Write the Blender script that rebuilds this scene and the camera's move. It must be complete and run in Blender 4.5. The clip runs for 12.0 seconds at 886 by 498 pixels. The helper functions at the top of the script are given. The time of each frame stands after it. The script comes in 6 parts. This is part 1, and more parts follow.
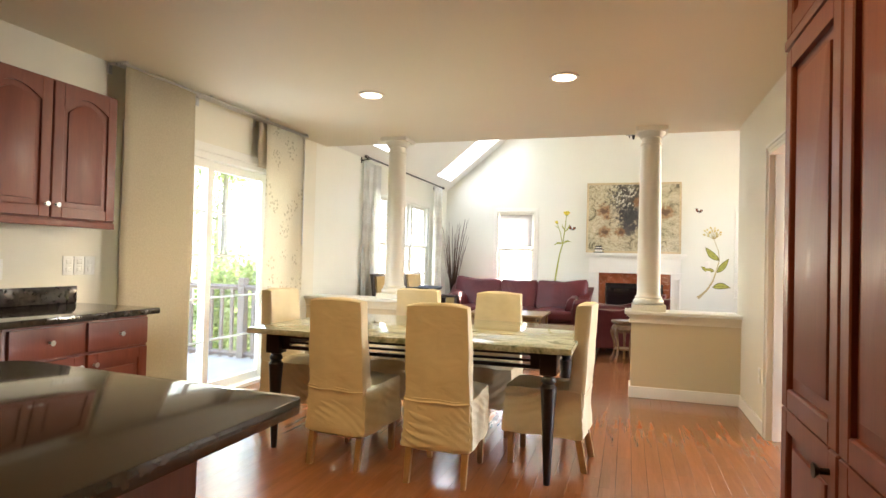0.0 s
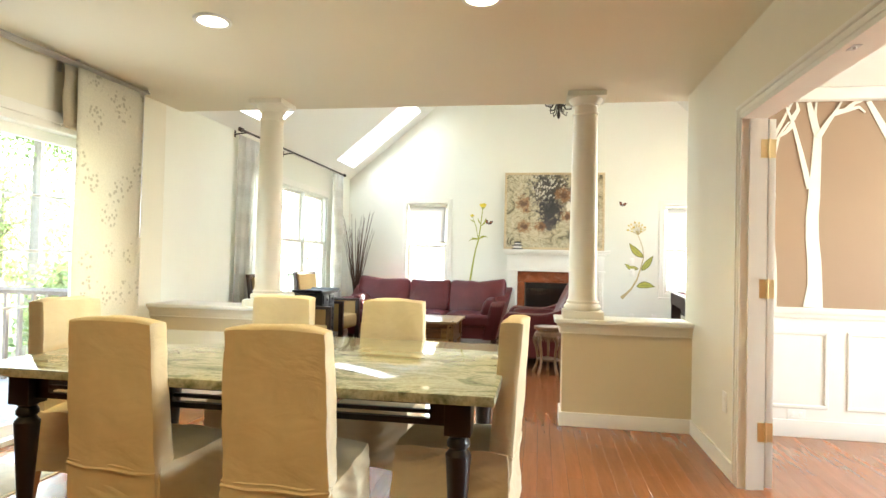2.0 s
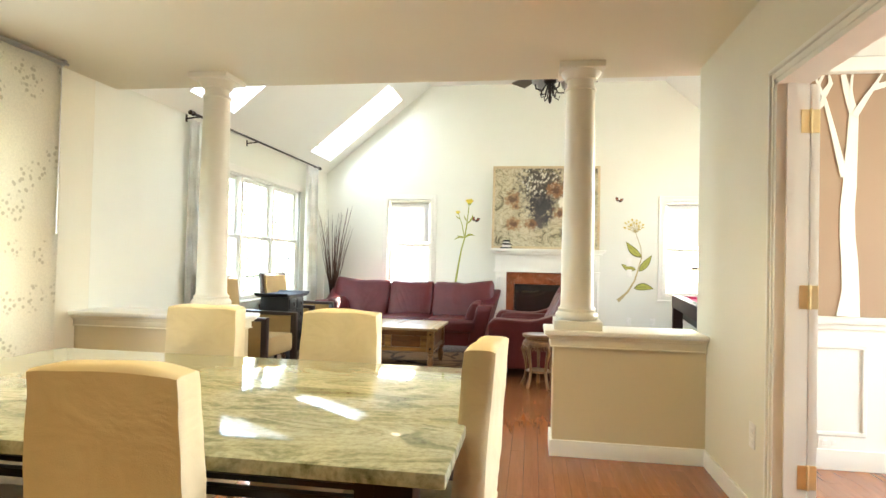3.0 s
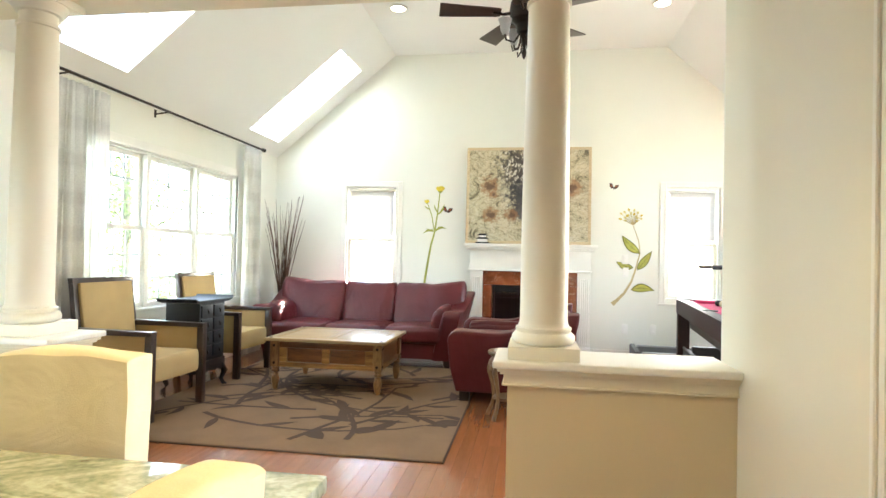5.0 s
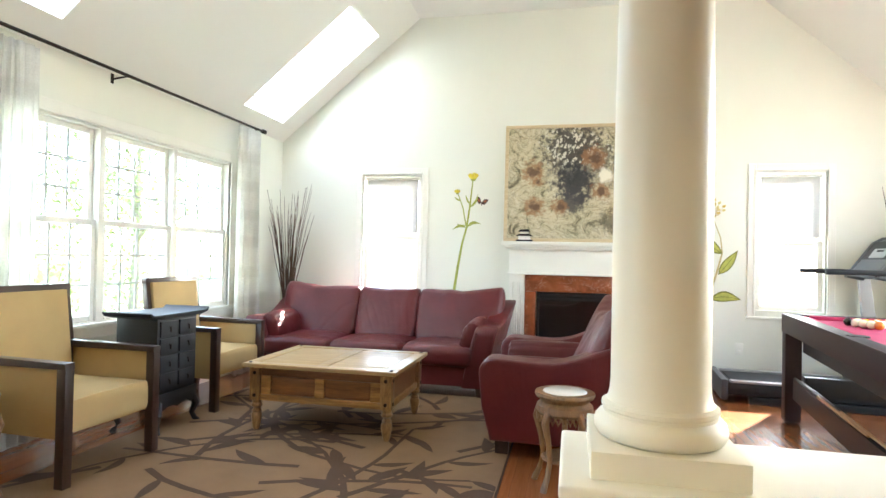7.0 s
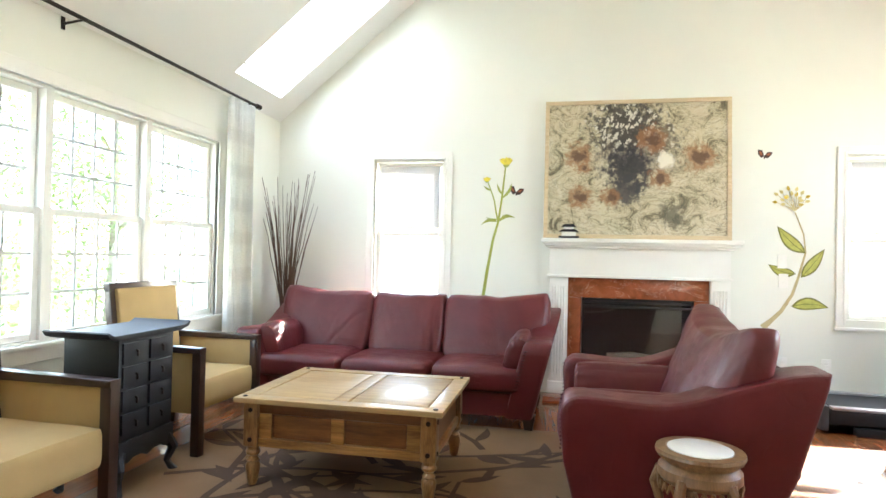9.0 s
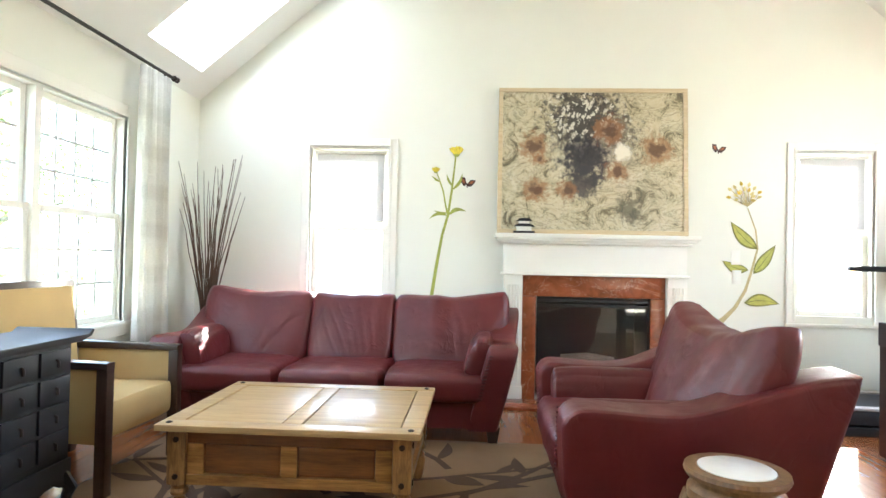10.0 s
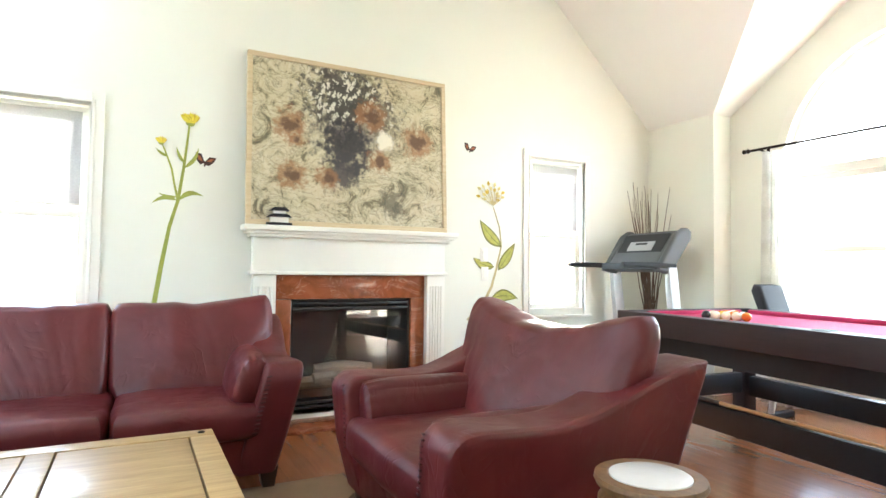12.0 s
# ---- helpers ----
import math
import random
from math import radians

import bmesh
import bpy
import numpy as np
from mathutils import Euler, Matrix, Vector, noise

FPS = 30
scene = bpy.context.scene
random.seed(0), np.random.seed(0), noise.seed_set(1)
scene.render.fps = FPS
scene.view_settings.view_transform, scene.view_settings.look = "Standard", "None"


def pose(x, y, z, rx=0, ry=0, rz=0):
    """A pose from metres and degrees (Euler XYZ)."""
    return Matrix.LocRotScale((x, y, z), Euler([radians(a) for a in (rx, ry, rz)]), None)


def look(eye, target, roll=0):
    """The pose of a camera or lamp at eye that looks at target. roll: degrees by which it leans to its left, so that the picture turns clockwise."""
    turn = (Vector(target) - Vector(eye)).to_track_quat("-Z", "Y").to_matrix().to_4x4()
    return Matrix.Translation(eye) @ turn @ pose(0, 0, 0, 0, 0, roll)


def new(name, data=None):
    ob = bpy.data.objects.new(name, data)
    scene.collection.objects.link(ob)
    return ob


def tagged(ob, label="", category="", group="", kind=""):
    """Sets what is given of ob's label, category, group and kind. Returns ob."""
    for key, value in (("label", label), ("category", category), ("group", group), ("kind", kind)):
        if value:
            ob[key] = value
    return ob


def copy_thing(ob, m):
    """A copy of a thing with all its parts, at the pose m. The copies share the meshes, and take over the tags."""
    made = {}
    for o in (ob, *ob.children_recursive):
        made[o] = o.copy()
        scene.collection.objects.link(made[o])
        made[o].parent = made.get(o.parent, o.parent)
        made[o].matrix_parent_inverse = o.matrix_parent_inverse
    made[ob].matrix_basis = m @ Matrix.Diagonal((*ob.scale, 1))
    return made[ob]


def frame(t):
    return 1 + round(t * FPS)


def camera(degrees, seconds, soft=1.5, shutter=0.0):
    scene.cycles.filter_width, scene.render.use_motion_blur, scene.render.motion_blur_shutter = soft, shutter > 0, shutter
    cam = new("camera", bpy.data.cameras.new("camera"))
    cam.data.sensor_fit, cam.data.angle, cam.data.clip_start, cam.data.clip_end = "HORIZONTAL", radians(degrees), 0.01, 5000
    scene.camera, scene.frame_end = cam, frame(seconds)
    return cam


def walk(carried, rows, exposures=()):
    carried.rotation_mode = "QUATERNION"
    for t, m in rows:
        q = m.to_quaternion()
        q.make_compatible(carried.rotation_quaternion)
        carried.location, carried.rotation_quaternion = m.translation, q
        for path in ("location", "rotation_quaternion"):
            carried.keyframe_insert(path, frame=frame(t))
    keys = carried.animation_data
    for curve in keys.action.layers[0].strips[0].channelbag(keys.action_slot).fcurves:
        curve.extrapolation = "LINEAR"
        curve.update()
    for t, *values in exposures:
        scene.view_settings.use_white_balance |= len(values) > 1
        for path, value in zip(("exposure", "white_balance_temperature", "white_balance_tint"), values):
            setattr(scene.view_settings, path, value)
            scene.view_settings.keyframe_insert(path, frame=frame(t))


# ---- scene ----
cam = camera(74.3, 12.0)
PATH = [
    (0, (0.358, 1.049, 1.195), (-0.245, 2.956, 1.23), 1.4),
    (0.5, (0.312, 1.332, 1.181), (-0.154, 3.277, 1.219), 1.4),
    (1, (0.276, 1.633, 1.185), (-0.118, 3.594, 1.223), 1.3),
    (1.5, (0.235, 1.953, 1.182), (-0.123, 3.921, 1.219), 1.3),
    (2, (0.226, 2.244, 1.181), (-0.101, 4.217, 1.218), 1.3),
    (2.5, (0.249, 2.584, 1.192), (-0.062, 4.56, 1.228), 1.3),
    (3, (0.262, 2.911, 1.19), (-0.042, 4.888, 1.226), 1.3),
    (5, (0.489, 4.165, 1.19), (0.189, 6.142, 1.218), 1.2),
    (5.5, (0.516, 4.486, 1.181), (0.204, 6.461, 1.211), 1.1),
    (6, (0.478, 4.79, 1.179), (0.123, 6.758, 1.208), 1.2),
    (6.5, (0.433, 5.1, 1.179), (0.047, 7.062, 1.209), 1.2),
    (7, (0.357, 5.404, 1.202), (-0.073, 7.357, 1.227), 1.2),
    (7.5, (0.257, 5.647, 1.205), (-0.204, 7.594, 1.228), 1.3),
    (9.5, (-0.353, 6.46, 1.176), (-0.655, 8.437, 1.204), 1.2),
    (10, (-0.512, 6.66, 1.147), (-0.622, 8.657, 1.182), 1.2),
    (10.5, (-0.666, 6.846, 1.146), (-0.556, 8.843, 1.189), 1.2),
    (11, (-0.827, 7.013, 1.133), (-0.42, 8.971, 1.184), 1.2),
    (11.5, (-0.933, 7.17, 1.131), (-0.233, 9.042, 1.176), 0.9),
    (12, (-0.99, 7.368, 1.082), (-0.058, 9.136, 1.152), 0.7),
]
walk(cam, [(t, look(eye, target, roll)) for t, eye, target, roll in PATH],
     [(0.0, 4.35, 6820, 13), (1.0, 4.42, 6740, 8), (3.0, 4.46, 6700, 5), (5.5, 4.5, 6320, 6), (7.5, 4.47, 6190, 6), (9.5, 4.5, 6190, 7), (12.0, 4.56, 6200, 6)])

# ---- world, sun and daylight ----
world = bpy.data.worlds.new("world")
scene.world = world
world.use_nodes = True
wn = world.node_tree.nodes
sky = wn.new("ShaderNodeTexSky")
sky.sky_type = "NISHITA"
sky.sun_disc = False
sky.sun_elevation = radians(31.1)
sky.sun_rotation = radians(32.4)
wn["Background"].inputs[1].default_value = 0.15
world.node_tree.links.new(sky.outputs[0], wn["Background"].inputs[0])

sun_data = bpy.data.lights.new("sun", "SUN")
sun_data.energy, sun_data.angle, sun_data.color = 2.3, radians(0.6), (1.0, 0.96, 0.9)
sun = new("sun", sun_data)
sun.matrix_world = look((20.0, 40.0, 20.0), (20.0 - 0.89, 40.0 - 1.4, 20.0 - 1.0))


def area(name, eye, target, w, h, power, color=(0.93, 0.97, 1.0)):
    """A lamp in a window's opening that stands in for the sky's light."""
    d = bpy.data.lights.new(name, "AREA")
    d.shape, d.size, d.size_y, d.energy, d.color = "RECTANGLE", w, h, power, color
    ob = new(name, d)
    ob.matrix_world = look(eye, target)
    return ob


def spot(name, eye, power, color=(1.0, 0.75, 0.33), angle=130):
    d = bpy.data.lights.new(name, "SPOT")
    d.energy, d.color, d.spot_size, d.spot_blend, d.shadow_soft_size = power, color, radians(angle), 0.6, 0.06
    ob = new(name, d)
    ob.matrix_world = look(eye, (eye[0], eye[1] + 0.001, 0))
    return ob


area("daylight_door", (-3.2, 5.1, 1.05), (0, 5.1, 0.9), 1.7, 1.9, 1.5)
area("daylight_window", (-3.2, 9.33, 1.38), (0, 9.33, 2.0), 2.2, 1.3, 1.7)
area("daylight_window", (-1.58, 11.85, 1.4), (-1.58, 8, 1.2), 0.6, 1.3, 0.55)
area("daylight_window", (2.4, 11.85, 1.4), (2.4, 8, 1.2), 0.6, 1.3, 0.9)
area("daylight_arch", (4.05, 9.4, 1.7), (0, 9.4, 1.3), 1.7, 2.1, 4.8)
area("daylight_skylight", (-2.38, 10.86, 3.27), (-0.93, 10.86, 1.57), 0.75, 1.3, 0.9)
area("daylight_skylight", (-2.38, 8.02, 3.27), (-0.93, 8.02, 1.57), 0.75, 1.3, 0.9)
area("daylight_dining", (4.9, 4.9, 1.5), (2, 4.9, 2.0), 1.8, 1.5, 8.5)
spot("can_lamp", (-1.53, 5.11, 2.425), 4.6)
spot("can_lamp", (-0.07, 5.0, 2.425), 4.6)
spot("can_lamp", (-1.53, 2.6, 2.425), 4.6)
spot("can_lamp", (-0.07, 2.2, 2.425), 4.6)
spot("can_lamp", (-0.95, 10.15, 3.78), 0.6)
spot("can_lamp", (1.75, 10.3, 3.78), 0.6)


# ---- materials ----
def nodes_of(name):
    m = bpy.data.materials.new(name)
    m.use_nodes = True
    nt = m.node_tree
    return m, nt, nt.nodes, nt.nodes["Principled BSDF"]


def ramp(nt, fac, stops):
    r = nt.nodes.new("ShaderNodeValToRGB")
    while len(r.color_ramp.elements) < len(stops):
        r.color_ramp.elements.new(0.5)
    for e, (p, c) in zip(r.color_ramp.elements, stops):
        e.position, e.color = p, (*c, 1)
    nt.links.new(fac, r.inputs[0])
    return r.outputs[0]


def coords(nt, scale=(1, 1, 1), kind="Object"):
    tc, mp = nt.nodes.new("ShaderNodeTexCoord"), nt.nodes.new("ShaderNodeMapping")
    mp.inputs["Scale"].default_value = scale
    nt.links.new(tc.outputs[kind], mp.inputs[0])
    return mp.outputs[0]


def noise_tex(nt, vec, scale, detail=4, rough=0.55, distort=0.0):
    n = nt.nodes.new("ShaderNodeTexNoise")
    n.inputs["Scale"].default_value, n.inputs["Detail"].default_value = scale, detail
    n.inputs["Roughness"].default_value, n.inputs["Distortion"].default_value = rough, distort
    nt.links.new(vec, n.inputs["Vector"])
    return n.outputs["Fac"]


def mixc(nt, fac, a, b, mode="MIX"):
    m = nt.nodes.new("ShaderNodeMix")
    m.data_type, m.blend_type = "RGBA", mode
    for sock, v in ((m.inputs[0], fac), (m.inputs[6], a), (m.inputs[7], b)):
        if isinstance(v, (int, float)):
            sock.default_value = v
        elif isinstance(v, tuple):
            sock.default_value = (*v, 1)
        else:
            nt.links.new(v, sock)
    return m.outputs[2]


def bump(nt, p, height, strength=0.2, dist=0.01):
    b = nt.nodes.new("ShaderNodeBump")
    b.inputs["Strength"].default_value, b.inputs["Distance"].default_value = strength, dist
    nt.links.new(height, b.inputs["Height"])
    nt.links.new(b.outputs[0], p.inputs["Normal"])


def plain(name, c, rough=0.5, metal=0.0, var=0.12, scale=6.0, grain=120.0, bumps=0.08, vecscale=(1, 1, 1), coat=0.0):
    """A surface of one colour with two scales of variation and a fine relief."""
    m, nt, n, p = nodes_of(name)
    v = coords(nt, vecscale)
    dark = tuple(x * (1 - var) for x in c)
    light = tuple(min(1, x * (1 + var * 0.6)) for x in c)
    big = ramp(nt, noise_tex(nt, v, scale), [(0.3, dark), (0.7, light)])
    fine = noise_tex(nt, v, grain, 3)
    col = mixc(nt, 0.12, big, ramp(nt, fine, [(0.3, dark), (0.7, light)]))
    nt.links.new(col, p.inputs["Base Color"])
    p.inputs["Roughness"].default_value, p.inputs["Metallic"].default_value = rough, metal
    p.inputs["Coat Weight"].default_value = coat
    bump(nt, p, fine, bumps, 0.004)
    return m


def wood(name, dark, light, rough=0.35, axis=1, stretch=14.0, scale=2.2, coat=0.0, random_tone=0.0, knots=False):
    m, nt, n, p = nodes_of(name)
    s = [stretch] * 3
    s[axis] = 1.0
    v = coords(nt, tuple(s))
    g1 = noise_tex(nt, v, scale, 6, 0.6, 0.6)
    g2 = noise_tex(nt, v, scale * 6, 4, 0.6, 0.2)
    mid = tuple((a + b) / 2 for a, b in zip(dark, light))
    c = ramp(nt, g1, [(0.25, dark), (0.5, mid), (0.75, light)])
    c = mixc(nt, 0.25, c, ramp(nt, g2, [(0.35, dark), (0.65, light)]))
    if knots:
        vo = nt.nodes.new("ShaderNodeTexVoronoi")
        vo.inputs["Scale"].default_value = 3.0
        nt.links.new(coords(nt, (1, 1, 1)), vo.inputs["Vector"])
        c = mixc(nt, ramp(nt, vo.outputs["Distance"], [(0.02, (0.8, 0.8, 0.8)), (0.1, (0, 0, 0))]), c, tuple(x * 0.4 for x in dark))
    if random_tone:
        oi = nt.nodes.new("ShaderNodeObjectInfo")
        ge = nt.nodes.new("ShaderNodeNewGeometry")
        ad = nt.nodes.new("ShaderNodeMath")
        ad.operation = "ADD"
        nt.links.new(oi.outputs["Random"], ad.inputs[0])
        nt.links.new(ge.outputs["Random Per Island"], ad.inputs[1])
        fr = nt.nodes.new("ShaderNodeMath")
        fr.operation = "FRACT"
        nt.links.new(ad.outputs[0], fr.inputs[0])
        lo, hi = 1 - random_tone, 1 + random_tone * 0.5
        c = mixc(nt, 1.0, c, ramp(nt, fr.outputs[0], [(0, (lo, lo, lo)), (1, (hi, hi * 0.97, hi * 0.92))]), "MULTIPLY")
    nt.links.new(c, p.inputs["Base Color"])
    p.inputs["Roughness"].default_value, p.inputs["Coat Weight"].default_value = rough, coat
    p.inputs["Coat Roughness"].default_value = 0.12
    bump(nt, p, g2, 0.05, 0.003)
    return m


def glow(name, c, strength):
    m, nt, n, p = nodes_of(name)
    p.inputs["Emission Color"].default_value, p.inputs["Emission Strength"].default_value = (*c, 1), strength
    return m


def sheer(name, c, through_part=0.35, band=None, pattern=False, lets=0.6):
    """Thin cloth: diffuse, translucent and partly see-through."""
    m, nt, n, p = nodes_of(name)
    v = coords(nt)
    col = ramp(nt, noise_tex(nt, v, 90, 3), [(0.3, tuple(x * 0.88 for x in c)), (0.7, c)])
    if band:
        w = nt.nodes.new("ShaderNodeTexWave")
        w.bands_direction, w.inputs["Scale"].default_value = "Z", band
        w.inputs["Distortion"].default_value, w.inputs["Detail"].default_value = 1.5, 2
        nt.links.new(v, w.inputs["Vector"])
        col = mixc(nt, ramp(nt, w.outputs["Fac"], [(0.5, (0, 0, 0)), (0.85, (0.3, 0.3, 0.3))]), col, (0.6, 0.58, 0.55))
    if pattern:
        dab = nt.nodes.new("ShaderNodeTexVoronoi")
        dab.inputs["Scale"].default_value = 30
        nt.links.new(coords(nt, (0, 1, 1)), dab.inputs["Vector"])
        big = nt.nodes.new("ShaderNodeTexVoronoi")
        big.inputs["Scale"].default_value = 4.4
        nt.links.new(coords(nt, (0, 1, 1)), big.inputs["Vector"])
        a = ramp(nt, dab.outputs["Distance"], [(0.28, (0.8, 0.8, 0.8)), (0.44, (0, 0, 0))])
        b = ramp(nt, big.outputs["Distance"], [(0.36, (1, 1, 1)), (0.42, (0, 0, 0))])
        col = mixc(nt, mixc(nt, 1.0, a, b, "MULTIPLY"), col, (0.5, 0.45, 0.33))
    nt.links.new(col, p.inputs["Base Color"])
    p.inputs["Roughness"].default_value = 0.9
    tl, tp = n.new("ShaderNodeBsdfTranslucent"), n.new("ShaderNodeBsdfTransparent")
    nt.links.new(mixc(nt, 1.0, col, (1.1, 1.1, 1.1), "MULTIPLY"), tl.inputs[0])
    m1, m2 = n.new("ShaderNodeMixShader"), n.new("ShaderNodeMixShader")
    m1.inputs[0].default_value, m2.inputs[0].default_value = lets, through_part
    nt.links.new(p.outputs[0], m1.inputs[1])
    nt.links.new(tl.outputs[0], m1.inputs[2])
    nt.links.new(m1.outputs[0], m2.inputs[1])
    nt.links.new(tp.outputs[0], m2.inputs[2])
    nt.links.new(m2.outputs[0], n["Material Output"].inputs[0])
    return m


def leaf_mat(name, c):
    """Thin leaves that let some light through."""
    m, nt, n, p = nodes_of(name)
    ge = n.new("ShaderNodeNewGeometry")
    col = ramp(nt, ge.outputs["Random Per Island"], [(0.0, tuple(x * 0.6 for x in c)), (1.0, tuple(x * 1.3 for x in c))])
    nt.links.new(col, p.inputs["Base Color"])
    p.inputs["Roughness"].default_value = 0.5
    tl, mx = n.new("ShaderNodeBsdfTranslucent"), n.new("ShaderNodeMixShader")
    nt.links.new(mixc(nt, 1.0, col, (1.5, 1.65, 1.0), "MULTIPLY"), tl.inputs[0])
    mx.inputs[0].default_value = 0.55
    nt.links.new(p.outputs[0], mx.inputs[1])
    nt.links.new(tl.outputs[0], mx.inputs[2])
    nt.links.new(mx.outputs[0], n["Material Output"].inputs[0])
    return m


def linen_mat():
    m, nt, n, p = nodes_of("cream_linen")
    v = coords(nt)
    c = ramp(nt, noise_tex(nt, v, 5), [(0.3, (0.69, 0.59, 0.4)), (0.7, (0.79, 0.68, 0.475))])
    nt.links.new(c, p.inputs["Base Color"])
    p.inputs["Roughness"].default_value = 0.92
    folds = noise_tex(nt, coords(nt, (1, 1, 1.8)), 4.5, 3, 0.5, 0.9)
    weave = noise_tex(nt, v, 320, 2)
    ad = n.new("ShaderNodeMath")
    ad.operation, ad.inputs[1].default_value = "MULTIPLY_ADD", 0.06
    nt.links.new(weave, ad.inputs[0])
    nt.links.new(folds, ad.inputs[2])
    bump(nt, p, ad.outputs[0], 0.24, 0.04)
    return m


def leather_mat():
    m, nt, n, p = nodes_of("burgundy_leather")
    v = coords(nt)
    c = ramp(nt, noise_tex(nt, v, 3.5, 5), [(0.3, (0.08, 0.0095, 0.0115)), (0.7, (0.124, 0.0165, 0.0185))])
    nt.links.new(c, p.inputs["Base Color"])
    nt.links.new(ramp(nt, noise_tex(nt, v, 9, 4), [(0.3, (0.34, 0.34, 0.34)), (0.7, (0.47, 0.47, 0.47))]), p.inputs["Roughness"])
    p.inputs["Specular IOR Level"].default_value = 0.42
    soft = noise_tex(nt, v, 4.5, 2, 0.5, 0.6)
    lines = ramp(nt, noise_tex(nt, coords(nt, (1.0, 1.0, 0.6)), 6, 2, 0.5, 1.2), [(0.46, (1, 1, 1)), (0.5, (0.4, 0.4, 0.4)), (0.54, (1, 1, 1))])
    where = ramp(nt, noise_tex(nt, v, 5, 2), [(0.48, (0, 0, 0)), (0.6, (0.5, 0.5, 0.5))])
    crease = mixc(nt, where, (1.0, 1.0, 1.0), lines)
    grain = n.new("ShaderNodeTexVoronoi")
    grain.inputs["Scale"].default_value = 260
    nt.links.new(v, grain.inputs["Vector"])
    ad, a2 = n.new("ShaderNodeMath"), n.new("ShaderNodeMath")
    ad.operation, ad.inputs[1].default_value = "MULTIPLY_ADD", 0.03
    nt.links.new(grain.outputs["Distance"], ad.inputs[0])
    nt.links.new(soft, ad.inputs[2])
    a2.operation, a2.inputs[1].default_value = "MULTIPLY_ADD", 0.35
    nt.links.new(crease, a2.inputs[0])
    nt.links.new(ad.outputs[0], a2.inputs[2])
    bump(nt, p, a2.outputs[0], 0.35, 0.03)
    return m


def glass_mat(name="window_glass", base=0.03):
    m, nt, n, p = nodes_of(name)
    n.remove(p)
    tp, gl, fr, mx = n.new("ShaderNodeBsdfTransparent"), n.new("ShaderNodeBsdfGlossy"), n.new("ShaderNodeLayerWeight"), n.new("ShaderNodeMixShader")
    gl.inputs["Roughness"].default_value = 0.02
    pw, ml = n.new("ShaderNodeMath"), n.new("ShaderNodeMath")
    pw.operation, pw.inputs[1].default_value = "POWER", 5.0
    ml.operation, ml.inputs[1].default_value, ml.inputs[2].default_value = "MULTIPLY_ADD", 0.8, base
    nt.links.new(fr.outputs["Facing"], pw.inputs[0])
    nt.links.new(pw.outputs[0], ml.inputs[0])
    nt.links.new(ml.outputs[0], mx.inputs[0])
    nt.links.new(tp.outputs[0], mx.inputs[1])
    nt.links.new(gl.outputs[0], mx.inputs[2])
    nt.links.new(mx.outputs[0], n["Material Output"].inputs[0])
    return m


def granite_mat():
    m, nt, n, p = nodes_of("green_granite")
    v = coords(nt, (1.0, 2.6, 1.0))
    flow = noise_tex(nt, v, 2.2, 8, 0.62, 1.6)
    c = ramp(nt, flow, [(0.28, (0.035, 0.045, 0.03)), (0.4, (0.2, 0.23, 0.15)), (0.5, (0.5, 0.52, 0.4)), (0.6, (0.24, 0.27, 0.18)), (0.72, (0.6, 0.6, 0.5))])
    sp = noise_tex(nt, coords(nt), 60, 3)
    c = mixc(nt, 0.2, c, ramp(nt, sp, [(0.38, (0.05, 0.06, 0.04)), (0.6, (0.55, 0.55, 0.44))]))
    nt.links.new(c, p.inputs["Base Color"])
    p.inputs["Roughness"].default_value = 0.06
    return m


def marble_mat():
    m, nt, n, p = nodes_of("red_marble")
    v = coords(nt)
    a = noise_tex(nt, v, 5, 8, 0.65, 1.2)
    c = ramp(nt, a, [(0.3, (0.16, 0.045, 0.02)), (0.55, (0.3, 0.085, 0.035)), (0.8, (0.4, 0.15, 0.07))])
    vein = noise_tex(nt, v, 2.4, 6, 0.6, 2.5)
    c = mixc(nt, ramp(nt, vein, [(0.492, (0, 0, 0)), (0.5, (0.4, 0.4, 0.4)), (0.508, (0, 0, 0))]), c, (0.72, 0.5, 0.34))
    nt.links.new(c, p.inputs["Base Color"])
    p.inputs["Roughness"].default_value = 0.12
    return m


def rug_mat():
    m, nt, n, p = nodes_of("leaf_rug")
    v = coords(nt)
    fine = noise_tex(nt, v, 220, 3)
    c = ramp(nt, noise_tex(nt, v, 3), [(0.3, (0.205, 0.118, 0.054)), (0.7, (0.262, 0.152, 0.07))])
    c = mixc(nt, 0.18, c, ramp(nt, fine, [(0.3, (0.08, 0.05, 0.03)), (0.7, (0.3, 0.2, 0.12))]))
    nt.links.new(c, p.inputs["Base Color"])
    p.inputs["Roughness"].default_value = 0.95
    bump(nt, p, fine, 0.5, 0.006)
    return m


